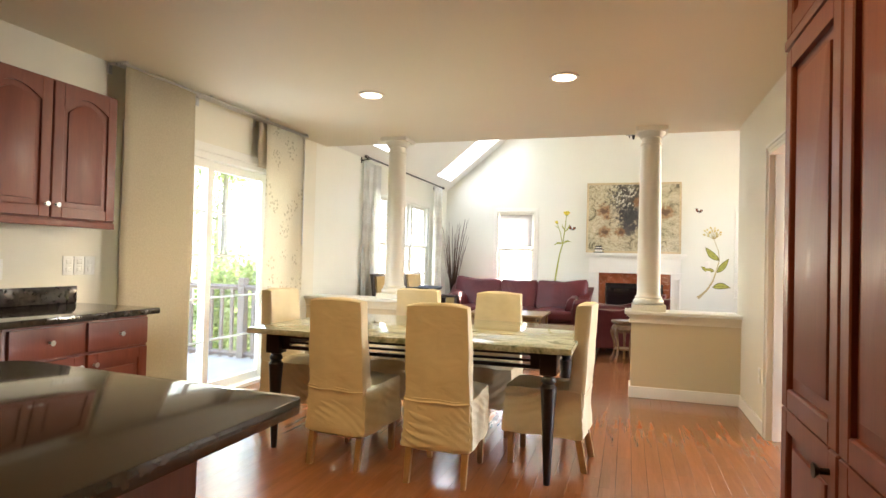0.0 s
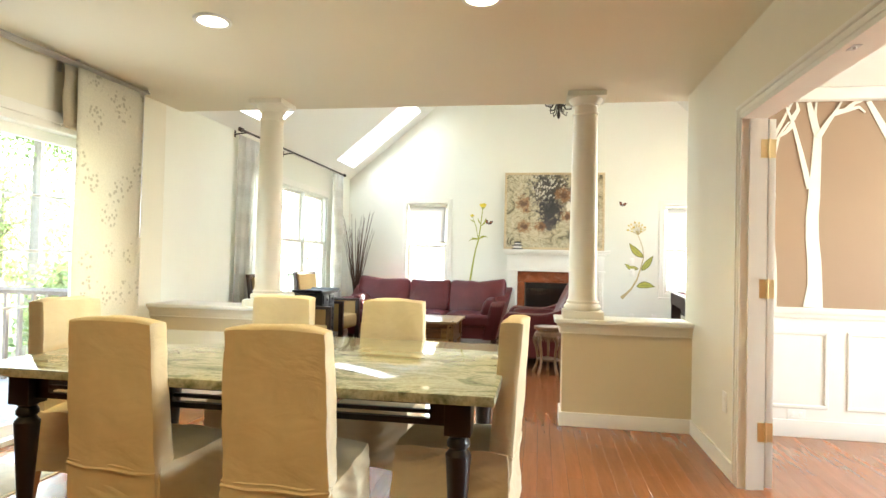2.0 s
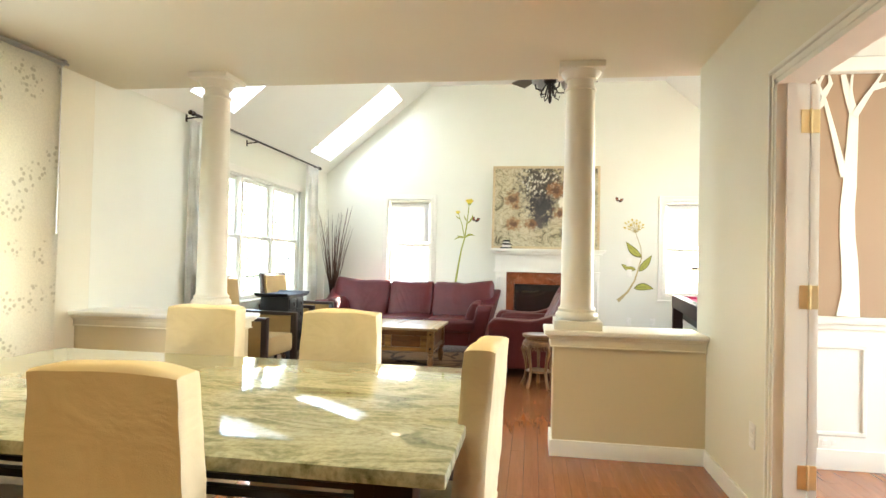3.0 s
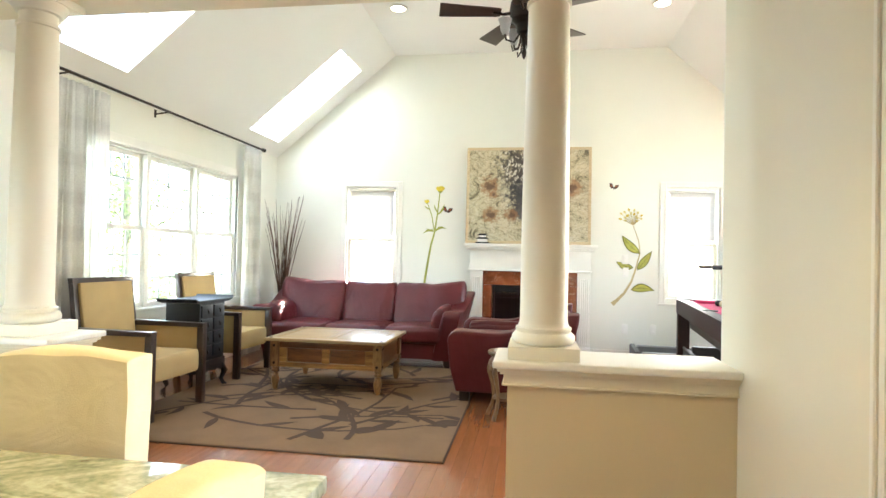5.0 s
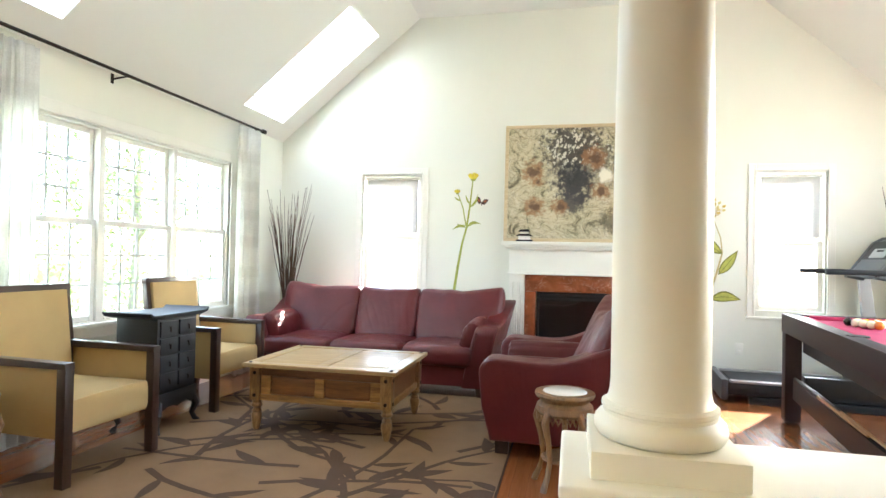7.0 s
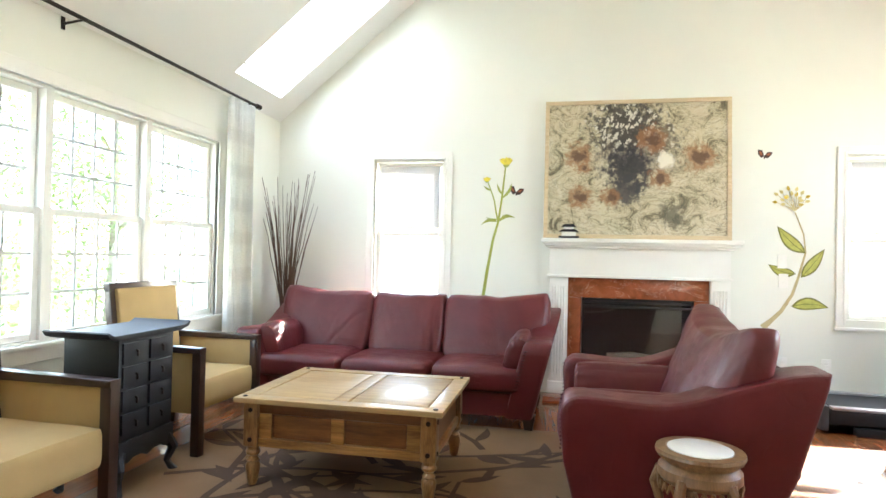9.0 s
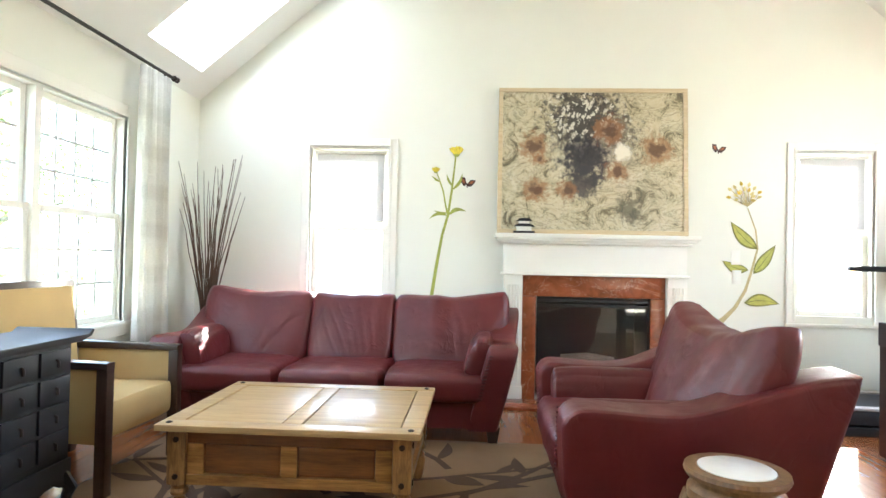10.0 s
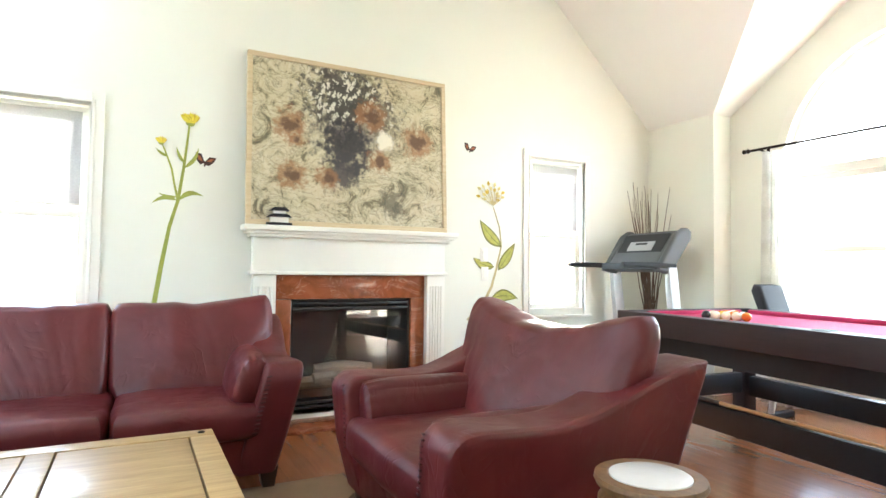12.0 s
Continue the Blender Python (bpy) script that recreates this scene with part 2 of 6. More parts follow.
def painting_mat():
    """An abstract of lichen-like dabs: dark heart, cream ground, russet blooms."""
    m, nt, n, p = nodes_of("abstract_painting")
    v = coords(nt)
    dab = noise_tex(nt, v, 6, 9, 0.78, 1.2)
    c = ramp(nt, dab, [(0.3, (0.04, 0.035, 0.03)), (0.41, (0.2, 0.17, 0.1)), (0.47, (0.5, 0.43, 0.28)), (0.7, (0.64, 0.58, 0.43))])
    thread = noise_tex(nt, coords(nt, (1, 1, 1.7)), 3.5, 5, 0.65, 3.0)
    c = mixc(nt, ramp(nt, thread, [(0.47, (0, 0, 0)), (0.5, (0.5, 0.5, 0.5)), (0.53, (0, 0, 0))]), c, (0.08, 0.07, 0.045))

    def blot(cx, cz, r, colour, c, strength=0.9):
        mp = n.new("ShaderNodeMapping")
        mp.vector_type = "POINT"
        mp.inputs["Location"].default_value = (-cx / r, 0, -cz / r)
        mp.inputs["Scale"].default_value = (1 / r, 0, 1 / r)
        tc = n.new("ShaderNodeTexCoord")
        nt.links.new(tc.outputs["Object"], mp.inputs[0])
        ln = n.new("ShaderNodeVectorMath")
        ln.operation = "LENGTH"
        nt.links.new(mp.outputs[0], ln.inputs[0])
        ad = n.new("ShaderNodeMath")
        ad.operation = "MULTIPLY_ADD"
        nt.links.new(noise_tex(nt, v, 16, 5, 0.7), ad.inputs[0])
        ad.inputs[1].default_value = 2.4
        nt.links.new(ln.outputs["Value"], ad.inputs[2])
        sb = n.new("ShaderNodeMath")
        sb.operation = "SUBTRACT"
        nt.links.new(ad.outputs[0], sb.inputs[0])
        sb.inputs[1].default_value = 1.2
        f = ramp(nt, sb.outputs[0], [(0.55, (strength,) * 3), (0.95, (0, 0, 0))])
        return mixc(nt, f, c, colour)
    c = blot(-0.02, 0.8, 0.42, (0.05, 0.045, 0.045), c, 0.6)
    vo = n.new("ShaderNodeTexVoronoi")
    vo.inputs["Scale"].default_value = 24
    wob = n.new("ShaderNodeVectorMath")
    wob.operation = "ADD"
    nt.links.new(coords(nt, (1.0, 1.0, 0.7)), wob.inputs[0])
    nt.links.new(mixc(nt, 1.0, noise_tex(nt, v, 22, 3), (0.09, 0.09, 0.09), "MULTIPLY"), wob.inputs[1])
    nt.links.new(wob.outputs[0], vo.inputs["Vector"])
    speck = mixc(nt, ramp(nt, vo.outputs["Distance"], [(0.28, (1, 1, 1)), (0.46, (0, 0, 0))]), (0.035, 0.03, 0.028), (0.7, 0.66, 0.55))
    c = blot(-0.08, 0.98, 0.36, speck, c, 0.85)
    c = blot(0.2, 0.86, 0.2, speck, c, 0.6)
    c = blot(-0.06, 0.62, 0.24, (0.025, 0.022, 0.03), c)
    c = blot(-0.08, 0.42, 0.17, (0.05, 0.045, 0.05), c)
    for cx, cz, r in ((-0.48, 0.72, 0.15), (-0.46, 0.36, 0.14), (0.14, 0.86, 0.17), (0.52, 0.7, 0.17), (-0.2, 0.36, 0.11), (0.2, 0.52, 0.12), (-0.42, 0.62, 0.08)):
        c = blot(cx, cz, r * 0.9, (0.3, 0.14, 0.055), c, 0.75)
        c = blot(cx, cz, r * 0.45, (0.09, 0.045, 0.025), c, 0.8)
    c = blot(0.24, 0.68, 0.09, (0.82, 0.78, 0.66), c, 0.9)
    c = blot(0.3, 0.2, 0.13, (0.1, 0.09, 0.06), c, 0.8)
    nt.links.new(c, p.inputs["Base Color"])
    p.inputs["Roughness"].default_value = 0.35
    return m


WALL = plain("ivory_wall_paint", (0.77, 0.765, 0.68), 0.55, var=0.03, scale=1.2, bumps=0.05)
KITCHEN_WALL = plain("cream_kitchen_wall_paint", (0.74, 0.7, 0.575), 0.5, var=0.03, scale=1.2, bumps=0.05)
KITCHEN_CEIL = plain("kitchen_ceiling_paint", (0.78, 0.73, 0.57), 0.6, var=0.02, scale=1.0, bumps=0.05)
CEIL = plain("ceiling_paint", (0.85, 0.84, 0.79), 0.7, var=0.02, scale=1.0, bumps=0.05)
TRIM = plain("white_trim_paint", (0.8, 0.78, 0.71), 0.48, var=0.03, scale=4, bumps=0.03)
TRIM_TAN = plain("cream_trim_paint", (0.74, 0.67, 0.5), 0.45, var=0.03, scale=4, bumps=0.03)
TRIM_COL = plain("ivory_column_paint", (0.78, 0.745, 0.64), 0.42, var=0.03, scale=4, bumps=0.03)
HALF_WALL = plain("tan_half_wall_paint", (0.61, 0.51, 0.325), 0.55, var=0.03, scale=1.2, bumps=0.05)
BROWN_WALL = plain("brown_wall_paint", (0.36, 0.24, 0.15), 0.6, var=0.05, scale=1.5)
# white muntins; the grey is their backlit shade put into the colour
GRILLE = plain("backlit_white_grille", (0.56, 0.57, 0.56), 0.5, var=0.03)
TREE_WHITE = plain("cream_decal", (0.82, 0.8, 0.7), 0.5, var=0.04)
FLOOR = wood("cherry_floor", (0.25, 0.08, 0.027), (0.4, 0.152, 0.056), 0.21, 1, 16, 1.6, 0.4, 0.1)
FLOOR_GAP = plain("floor_gap", (0.03, 0.012, 0.006), 0.6)
CHERRY = wood("cherry_cabinet", (0.13, 0.024, 0.011), (0.2, 0.045, 0.02), 0.4, 2, 10, 2.0, 0.08)
DARK_WOOD = wood("espresso_wood", (0.022, 0.011, 0.008), (0.05, 0.024, 0.016), 0.3, 2, 10, 3.0, 0.2)
POOL_WOOD = wood("mahogany_black", (0.012, 0.005, 0.0055), (0.027, 0.0095, 0.0105), 0.58, 1, 10, 3.0, 0.0)
BLACK_WOOD = plain("black_lacquer", (0.005, 0.006, 0.009), 0.5, var=0.3, scale=5)
TABLE_BLACK = plain("black_table_paint", (0.012, 0.009, 0.011), 0.3, var=0.3)
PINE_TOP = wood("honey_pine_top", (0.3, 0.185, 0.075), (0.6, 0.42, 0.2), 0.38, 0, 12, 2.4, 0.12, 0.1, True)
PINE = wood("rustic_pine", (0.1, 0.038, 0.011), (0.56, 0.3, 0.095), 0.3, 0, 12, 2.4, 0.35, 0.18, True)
# darker tone of the pine for aprons, drawer fronts and side panels
PINE_D = wood("rustic_pine_dark", (0.075, 0.026, 0.008), (0.3, 0.13, 0.042), 0.33, 0, 12, 2.4, 0.3, 0.15, True)
PINE_V = wood("rustic_pine_upright", (0.055, 0.022, 0.009), (0.5, 0.28, 0.11), 0.32, 2, 7, 5.0, 0.3, 0.15, True)
OAK = wood("blond_leg_wood", (0.32, 0.17, 0.07), (0.5, 0.3, 0.14), 0.4, 2, 12, 3.0)
STAND_WOOD = wood("carved_stand_wood", (0.09, 0.042, 0.018), (0.27, 0.145, 0.06), 0.4, 2, 8, 4.0)
LEATHER = leather_mat()
LEATHER_DARK = plain("burgundy_leather_seam", (0.05, 0.008, 0.01), 0.6)
LINEN = linen_mat()
TAN = plain("tan_upholstery", (0.46, 0.32, 0.135), 0.85, var=0.07, scale=5, grain=320, bumps=0.25)
GRANITE = granite_mat()
DARK_STONE = plain("dark_counter_stone", (0.03, 0.022, 0.02), 0.07, var=0.5, scale=40, grain=200, bumps=0.0)
MARBLE = marble_mat()
WHITE_STONE = plain("white_marble", (0.78, 0.76, 0.72), 0.2, var=0.08, scale=9)
FIREBLACK = plain("black_firebox", (0.012, 0.012, 0.013), 0.45, var=0.3)
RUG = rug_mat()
RUG_LEAF = plain("rug_leaf_brown", (0.075, 0.039, 0.021), 0.95, var=0.15, grain=220, bumps=0.4)
PAINTING = painting_mat()
FRAME_WOOD = wood("pale_frame_wood", (0.48, 0.36, 0.2), (0.66, 0.54, 0.36), 0.5, 0, 12, 3.0)
GLASS = glass_mat()
FIRE_GLASS = glass_mat("firebox_glass", 0.085)
SHEER_BAND = sheer("banded_sheer", (0.9, 0.89, 0.85), 0.26, 1.1)
SHEER_FLOWER = sheer("flowered_sheer", (0.85, 0.8, 0.66), 0.05, None, True, 0.3)
TAUPE = sheer("taupe_panel", (0.52, 0.45, 0.32), 0.0, lets=0.12)
SHADE = sheer("roller_shade", (0.5, 0.485, 0.475), 0.0, lets=0.38)
ROD = plain("dark_bronze", (0.03, 0.022, 0.018), 0.4, 0.7, var=0.2)
STEEL = plain("brushed_steel", (0.6, 0.6, 0.6), 0.3, 1.0, var=0.1)
BRASS = plain("polished_brass", (0.88, 0.74, 0.42), 0.42, 1.0, var=0.1)
PLASTIC_W = plain("white_plastic", (0.8, 0.78, 0.72), 0.4, var=0.02)
GREY_PLASTIC = plain("grey_plastic", (0.075, 0.077, 0.082), 0.6, var=0.08)
SILVER = plain("silver_paint", (0.34, 0.34, 0.345), 0.4, 0.3, var=0.05)
BLACK_RUBBER = plain("black_rubber", (0.014, 0.014, 0.016), 0.75, var=0.2)
FELT = plain("crimson_felt", (0.42, 0.018, 0.085), 0.9, var=0.08, grain=400, bumps=0.2)
TWIG = plain("brown_twig", (0.1, 0.055, 0.035), 0.8, var=0.3, scale=20)
LEAF_Y = plain("yellow_petal", (0.75, 0.62, 0.06), 0.6, var=0.15, scale=30)
BUD = plain("pale_bud", (0.66, 0.55, 0.22), 0.6, var=0.2, scale=30)
LEAF_YD = plain("ochre_petal", (0.6, 0.42, 0.04), 0.6, var=0.2, scale=30)
LEAF_D = plain("leaf_outline_green", (0.2, 0.2, 0.035), 0.6, var=0.25, scale=25)
LEAF_G = plain("leaf_green", (0.44, 0.43, 0.08), 0.6, var=0.25, scale=25)
STEM_G = plain("stem_green", (0.34, 0.37, 0.07), 0.6, var=0.2, scale=25)
STEM_B = plain("stem_brown", (0.5, 0.41, 0.2), 0.6, var=0.2, scale=25)
BUTTER = plain("butterfly_brown", (0.06, 0.026, 0.018), 0.6, var=0.4, scale=60)
BUTTER_O = plain("butterfly_orange", (0.32, 0.1, 0.035), 0.6, var=0.3, scale=60)
GLOW = glow("lamp_glow", (1.0, 0.86, 0.62), 0.7)
FOLIAGE = leaf_mat("foliage", (0.13, 0.16, 0.08))
FOLIAGE_B = leaf_mat("foliage_light", (0.19, 0.22, 0.12))
BARK = plain("bark", (0.24, 0.2, 0.16), 0.9, var=0.3, scale=10, bumps=0.5)
LAWN = plain("lawn", (0.12, 0.16, 0.06), 0.9, var=0.3, scale=1.5, bumps=0.4)
DECK = wood("weathered_deck", (0.3, 0.27, 0.24), (0.45, 0.42, 0.38), 0.8, 0, 10, 2.0, 0, 0.15)
DECK_RAIL = wood("weathered_rail", (0.14, 0.1, 0.08), (0.24, 0.18, 0.14), 0.8, 2, 10, 2.0)
MAT_WEAVE = plain("woven_mat", (0.5, 0.45, 0.34), 0.95, var=0.15, scale=14, grain=200, bumps=0.5)


# ---- mesh helpers ----
def box(bm, x0, x1, y0, y1, z0, z1, bevel=0.0, seg=2):
    vs = [bm.verts.new((x, y, z)) for z in (z0, z1) for x, y in ((x0, y0), (x1, y0), (x1, y1), (x0, y1))]
    fs = [bm.faces.new([vs[i] for i in q]) for q in ((3, 2, 1, 0), (4, 5, 6, 7), (0, 1, 5, 4), (1, 2, 6, 5), (2, 3, 7, 6), (3, 0, 4, 7))]
    if bevel:
        es = list({e for f in fs for e in f.edges})
        bmesh.ops.bevel(bm, geom=es, offset=bevel, segments=seg, affect="EDGES", profile=0.6)
    return vs


def prism(bm, pts, axis, a, b, bevel=0.0, seg=2):
    """Extrude a polygon of 2D points between a and b along an axis; the points' order is (y,z), (x,z) or (x,y)."""
    def put(p, t):
        return {"x": (t, p[0], p[1]), "y": (p[0], t, p[1]), "z": (p[0], p[1], t)}[axis]
    va, vb = [bm.verts.new(put(p, a)) for p in pts], [bm.verts.new(put(p, b)) for p in pts]
    n = len(pts)
    fs = [bm.faces.new(va), bm.faces.new(vb[::-1])]
    fs += [bm.faces.new((va[i], vb[i], vb[(i + 1) % n], va[(i + 1) % n])) for i in range(n)]
    bmesh.ops.recalc_face_normals(bm, faces=fs)
    if bevel:
        es = list({e for f in fs[:2] for e in f.edges})
        bmesh.ops.bevel(bm, geom=es, offset=bevel, segments=seg, affect="EDGES", profile=0.6)


def lathe(bm, profile, cx=0, cy=0, seg=24):
    """Turn a profile of (radius, z) round an upright axis."""
    rings = []
    for r, z in profile:
        rings.append([bm.verts.new((cx + r * math.cos(2 * math.pi * i / seg), cy + r * math.sin(2 * math.pi * i / seg), z)) for i in range(seg)])
    for a, b in zip(rings, rings[1:]):
        for i in range(seg):
            bm.faces.new((a[i], a[(i + 1) % seg], b[(i + 1) % seg], b[i]))
    bm.faces.new(rings[0][::-1])
    bm.faces.new(rings[-1])


def tube(bm, path, radii, seg=8):
    """A round rod along a path, with a radius for each point."""
    pts = [Vector(p) for p in path]
    if isinstance(radii, (int, float)):
        radii = [radii] * len(pts)
    rings, up = [], Vector((0.31, 0.17, 0.93))
    for i, p in enumerate(pts):
        d = (pts[min(i + 1, len(pts) - 1)] - pts[max(i - 1, 0)]).normalized()
        if abs(d.dot(up)) > 0.98:
            up = Vector((1, 0.1, 0))
        s = d.cross(up).normalized()
        t = s.cross(d)
        rings.append([bm.verts.new(p + radii[i] * (math.cos(2 * math.pi * k / seg) * s + math.sin(2 * math.pi * k / seg) * t)) for k in range(seg)])
    for a, b in zip(rings, rings[1:]):
        for k in range(seg):
            bm.faces.new((a[k], b[k], b[(k + 1) % seg], a[(k + 1) % seg]))
    bm.faces.new(rings[0])
    bm.faces.new(rings[-1][::-1])


def puff(bm, cx, cy, cz, sx, sy, sz, r=0.35, n=9, amp=0.0, freq=6.0, seed=0, shape=None):
    """A cushion: a box whose sides swell and whose edges are round, with folds; shape moves each point of the unit box."""
    tmp = bmesh.new()
    bmesh.ops.create_cube(tmp, size=2)
    bmesh.ops.subdivide_edges(tmp, edges=tmp.edges[:], cuts=n, use_grid_fill=True)
    vs = {}
    for v in tmp.verts:
        p = v.co.copy()
        e = 5.0
        l = (abs(p.x) ** e + abs(p.y) ** e + abs(p.z) ** e) ** (1 / e)
        q = p.lerp(p / l, r * 2.2 if r < 0.45 else 1.0)
        if shape:
            q = shape(q)
        co = Vector((cx + q.x * sx / 2, cy + q.y * sy / 2, cz + q.z * sz / 2))
        if amp:
            w = noise.noise_vector(Vector((co.x * freq + seed, co.y * freq, co.z * freq * 0.6)))
            co += w * amp
        vs[v.index] = bm.verts.new(co)
    for f in tmp.faces:
        bm.faces.new([vs[v.index] for v in f.verts])
    tmp.free()


def mesh_of(name, bm, material, smooth=True, angle=35):
    me = bpy.data.meshes.new(name)
    bm.normal_update()
    if smooth:
        for f in bm.faces:
            f.smooth = True
        for e in bm.edges:
            if len(e.link_faces) == 2 and e.calc_face_angle(0) > radians(angle):
                e.smooth = False
    bm.to_mesh(me)
    bm.free()
    me.materials.append(material)
    return me


def part(name, bm, material, parent, label="", smooth=True):
    ob = new(name, mesh_of(name, bm, material, smooth))
    ob.parent = parent
    return tagged(ob, label)


def solid(name, bm, material, label="", category="", kind="structure", smooth=True):
    return tagged(new(name, mesh_of(name, bm, material, smooth)), label, category, "", kind)


def thing(name, m, label, category, group="", kind=""):
    ob = new(name)
    ob.empty_display_size = 0.1
    ob.matrix_world = m
    return tagged(ob, label, category, group, kind)


def bm_box(*a, **k):
    bm = bmesh.new()
    box(bm, *a, **k)
    return bm


def flat(bm, outline, y=0.0, t=0.003):
    """A thin flat piece, outlined in x and z, standing proud of a wall."""
    prism(bm, outline, "y", y, y - t)


def leaf_outline(x0, z0, x1, z1, width, bend=0.0, n=8):
    a, b = Vector((x0, z0)), Vector((x1, z1))
    d = b - a
    s = Vector((-d.y, d.x)).normalized()
    up, down = [], []
    for i in range(n + 1):
        k = i / n
        c = a + d * k + s * bend * math.sin(math.pi * k)
        w = width * math.sin(math.pi * k ** 0.8) * 0.5
        up.append(tuple(c + s * w))
        down.append(tuple(c - s * w))
    return up + down[-2:0:-1]


def ribbon(pts, widths):
    """The outline of a tapering strip along 2D points."""
    up, down = [], []
    for i, p in enumerate(pts):
        a, b = Vector(pts[max(i - 1, 0)]), Vector(pts[min(i + 1, len(pts) - 1)])
        d = (b - a).normalized()
        s = Vector((-d.y, d.x)) * widths[i] / 2
        up.append(tuple(Vector(p) + s))
        down.append(tuple(Vector(p) - s))
    return up + down[::-1]

# ---- structure ----
LX, RX, FY = -2.92, 1.295, 11.58      # left wall, kitchen's right wall, fireplace wall
CEILZ, EDGE, WEND = 2.44, 6.95, 6.8   # flat ceiling, where it ends, where the kitchen wall ends
WT, KNEE_L, KNEE_R, TOPZ = 2.48, -1.31, 2.08, 3.81
RW, RWZ = 3.55, 2.5
BAY0, BAY1, BAYX, BAYC, BAYTOP = 7.97, 10.83, 3.78, 9.4, 3.46


def wall_columns(bm, axis, a, b, breaks, top, openings):
    """A wall between a and b across the axis, built of columns that leave openings (u0, u1, sill, head) free."""
    us = sorted(set(breaks) | {u for o in openings for u in o[:2]})
    for u0, u1 in zip(us, us[1:]):
        mid = (u0 + u1) / 2
        gaps = [o for o in openings if o[0] <= mid <= o[1]]
        z0 = (lambda u: 0.0)
        for o in sorted(gaps, key=lambda o: o[2]):
            if o[2] > 0.001:
                prism(bm, [(u0, z0(u0)), (u1, z0(u1)), (u1, o[2]), (u0, o[2])], axis, a, b)
            head = o[3]
            z0 = head if callable(head) else (lambda u, h=head: h)
        prism(bm, [(u0, z0(u0)), (u1, z0(u1)), (u1, top(u1)), (u0, top(u0))], axis, a, b)


def gable(x):
    if x < KNEE_L:
        return WT + (TOPZ - WT) * (x - LX) / (KNEE_L - LX)
    if x > KNEE_R:
        return TOPZ - (TOPZ - RWZ) * (x - KNEE_R) / (RW - KNEE_R)
    return TOPZ


WIN_A = (-1.93, -1.25, 0.73, 2.09)
WIN_B = (2.09, 2.71, 0.73, 2.09)
bm = bmesh.new()
wall_columns(bm, "y", FY, FY + 0.16, [LX - 0.15, LX, KNEE_L, KNEE_R, RW, RW + 0.3], lambda x: gable(min(max(x, LX), RW)) + 0.12,
             [WIN_A, WIN_B, (0.01, 0.94, 0.06, 0.855)])
solid("wall_north", bm, WALL, "ivory painted gable wall with fireplace and two windows", "wall", smooth=False)
bm = bmesh.new()
DOOR_L, TRIPLE = (4.22, 5.98, 0.0, 2.02), (8.17, 10.52, 0.68, 2.07)
wall_columns(bm, "x", LX - 0.15, LX, [6.725, EDGE, FY], lambda y: 2.6, [TRIPLE])
solid("wall_west", bm, WALL, "ivory painted wall with a triple window", "wall", smooth=False)
bm = bmesh.new()
wall_columns(bm, "x", LX - 0.15, LX, [-1.6, 6.724], lambda y: 2.6, [DOOR_L])
solid("wall_west_kitchen", bm, KITCHEN_WALL, "cream painted kitchen wall with a sliding glass door", "wall", smooth=False)
bm = bmesh.new()
wall_columns(bm, "x", RX, RX + 0.125, [-1.6, WEND], lambda y: CEILZ + 0.1, [(3.8, 5.62, 0.0, 2.0)])
solid("wall_east_kitchen", bm, KITCHEN_WALL, "ivory painted kitchen wall with a wide cased doorway", "wall", smooth=False)
solid("wall_south", bm_box(LX - 0.15, 5.3, -1.75, -1.6, 0, 2.6), WALL, "plain ivory painted wall", "wall", smooth=False)
# gable over the edge of the flat ceiling
bm = bmesh.new()
for u0, u1 in ((LX, KNEE_L), (KNEE_L, KNEE_R), (KNEE_R, RW)):
    prism(bm, [(u0, CEILZ + 0.02), (u1, CEILZ + 0.02), (u1, gable(u1) + 0.1), (u0, gable(u0) + 0.1)], "y", EDGE - 0.12, EDGE)
solid("wall_over_opening", bm, WALL, "ivory gable wall above the opening between the rooms", "wall", smooth=False)
# dining room
bm = bmesh.new()
box(bm, RX + 0.125, 5.3, 6.72, WEND - 0.002, 0.0, CEILZ)
solid("wall_partition", bm, BROWN_WALL, "brown painted dining room wall", "wall", smooth=False)
solid("wall_partition_back", bm_box(RX + 0.002, RW + 0.2, WEND, WEND + 0.02, 0, CEILZ - 0.001), WALL, "ivory wall of the living room", "wall", smooth=False)
bm = bmesh.new()
wall_columns(bm, "x", 5.0, 5.15, [-1.6, 6.72], lambda y: CEILZ + 0.1, [(3.9, 5.9, 0.75, 2.1)])
solid("wall_east_dining", bm, BROWN_WALL, "brown painted dining room wall with a window", "wall", smooth=False)
# right wall and bay
bm = bmesh.new()
box(bm, RW, RW + 0.15, WEND + 0.021, BAY0, 0, RWZ + 0.1)
box(bm, RW, RW + 0.15, BAY1, FY, 0, RWZ + 0.1)
solid("wall_east", bm, WALL, "ivory painted wall beside the window bay", "wall", smooth=False)
bm = bmesh.new()
box(bm, RW + 0.15, BAYX + 0.15, BAY0 - 0.15, BAY0, 0, RWZ + 0.1)
box(bm, RW + 0.15, BAYX + 0.15, BAY1, BAY1 + 0.15, 0, RWZ + 0.1)
ARC_R, ARC_Z = 0.93, 1.95


def arch(y):
    return ARC_Z + math.sqrt(max(0.0, ARC_R ** 2 - (y - BAYC) ** 2))


arc_breaks = [BAYC + ARC_R * math.cos(math.pi * i / 24) for i in range(25)]
wall_columns(bm, "x", BAYX, BAYX + 0.15, [BAY0, BAYC, BAY1] + arc_breaks,
             lambda y: RWZ + (BAYTOP - RWZ) * (1 - abs(y - BAYC) / (BAY1 - BAYC)) + 0.05, [(BAYC - ARC_R, BAYC + ARC_R, 0.55, arch)])
solid("wall_bay", bm, WALL, "ivory painted bay wall with an arched window", "wall", smooth=False)

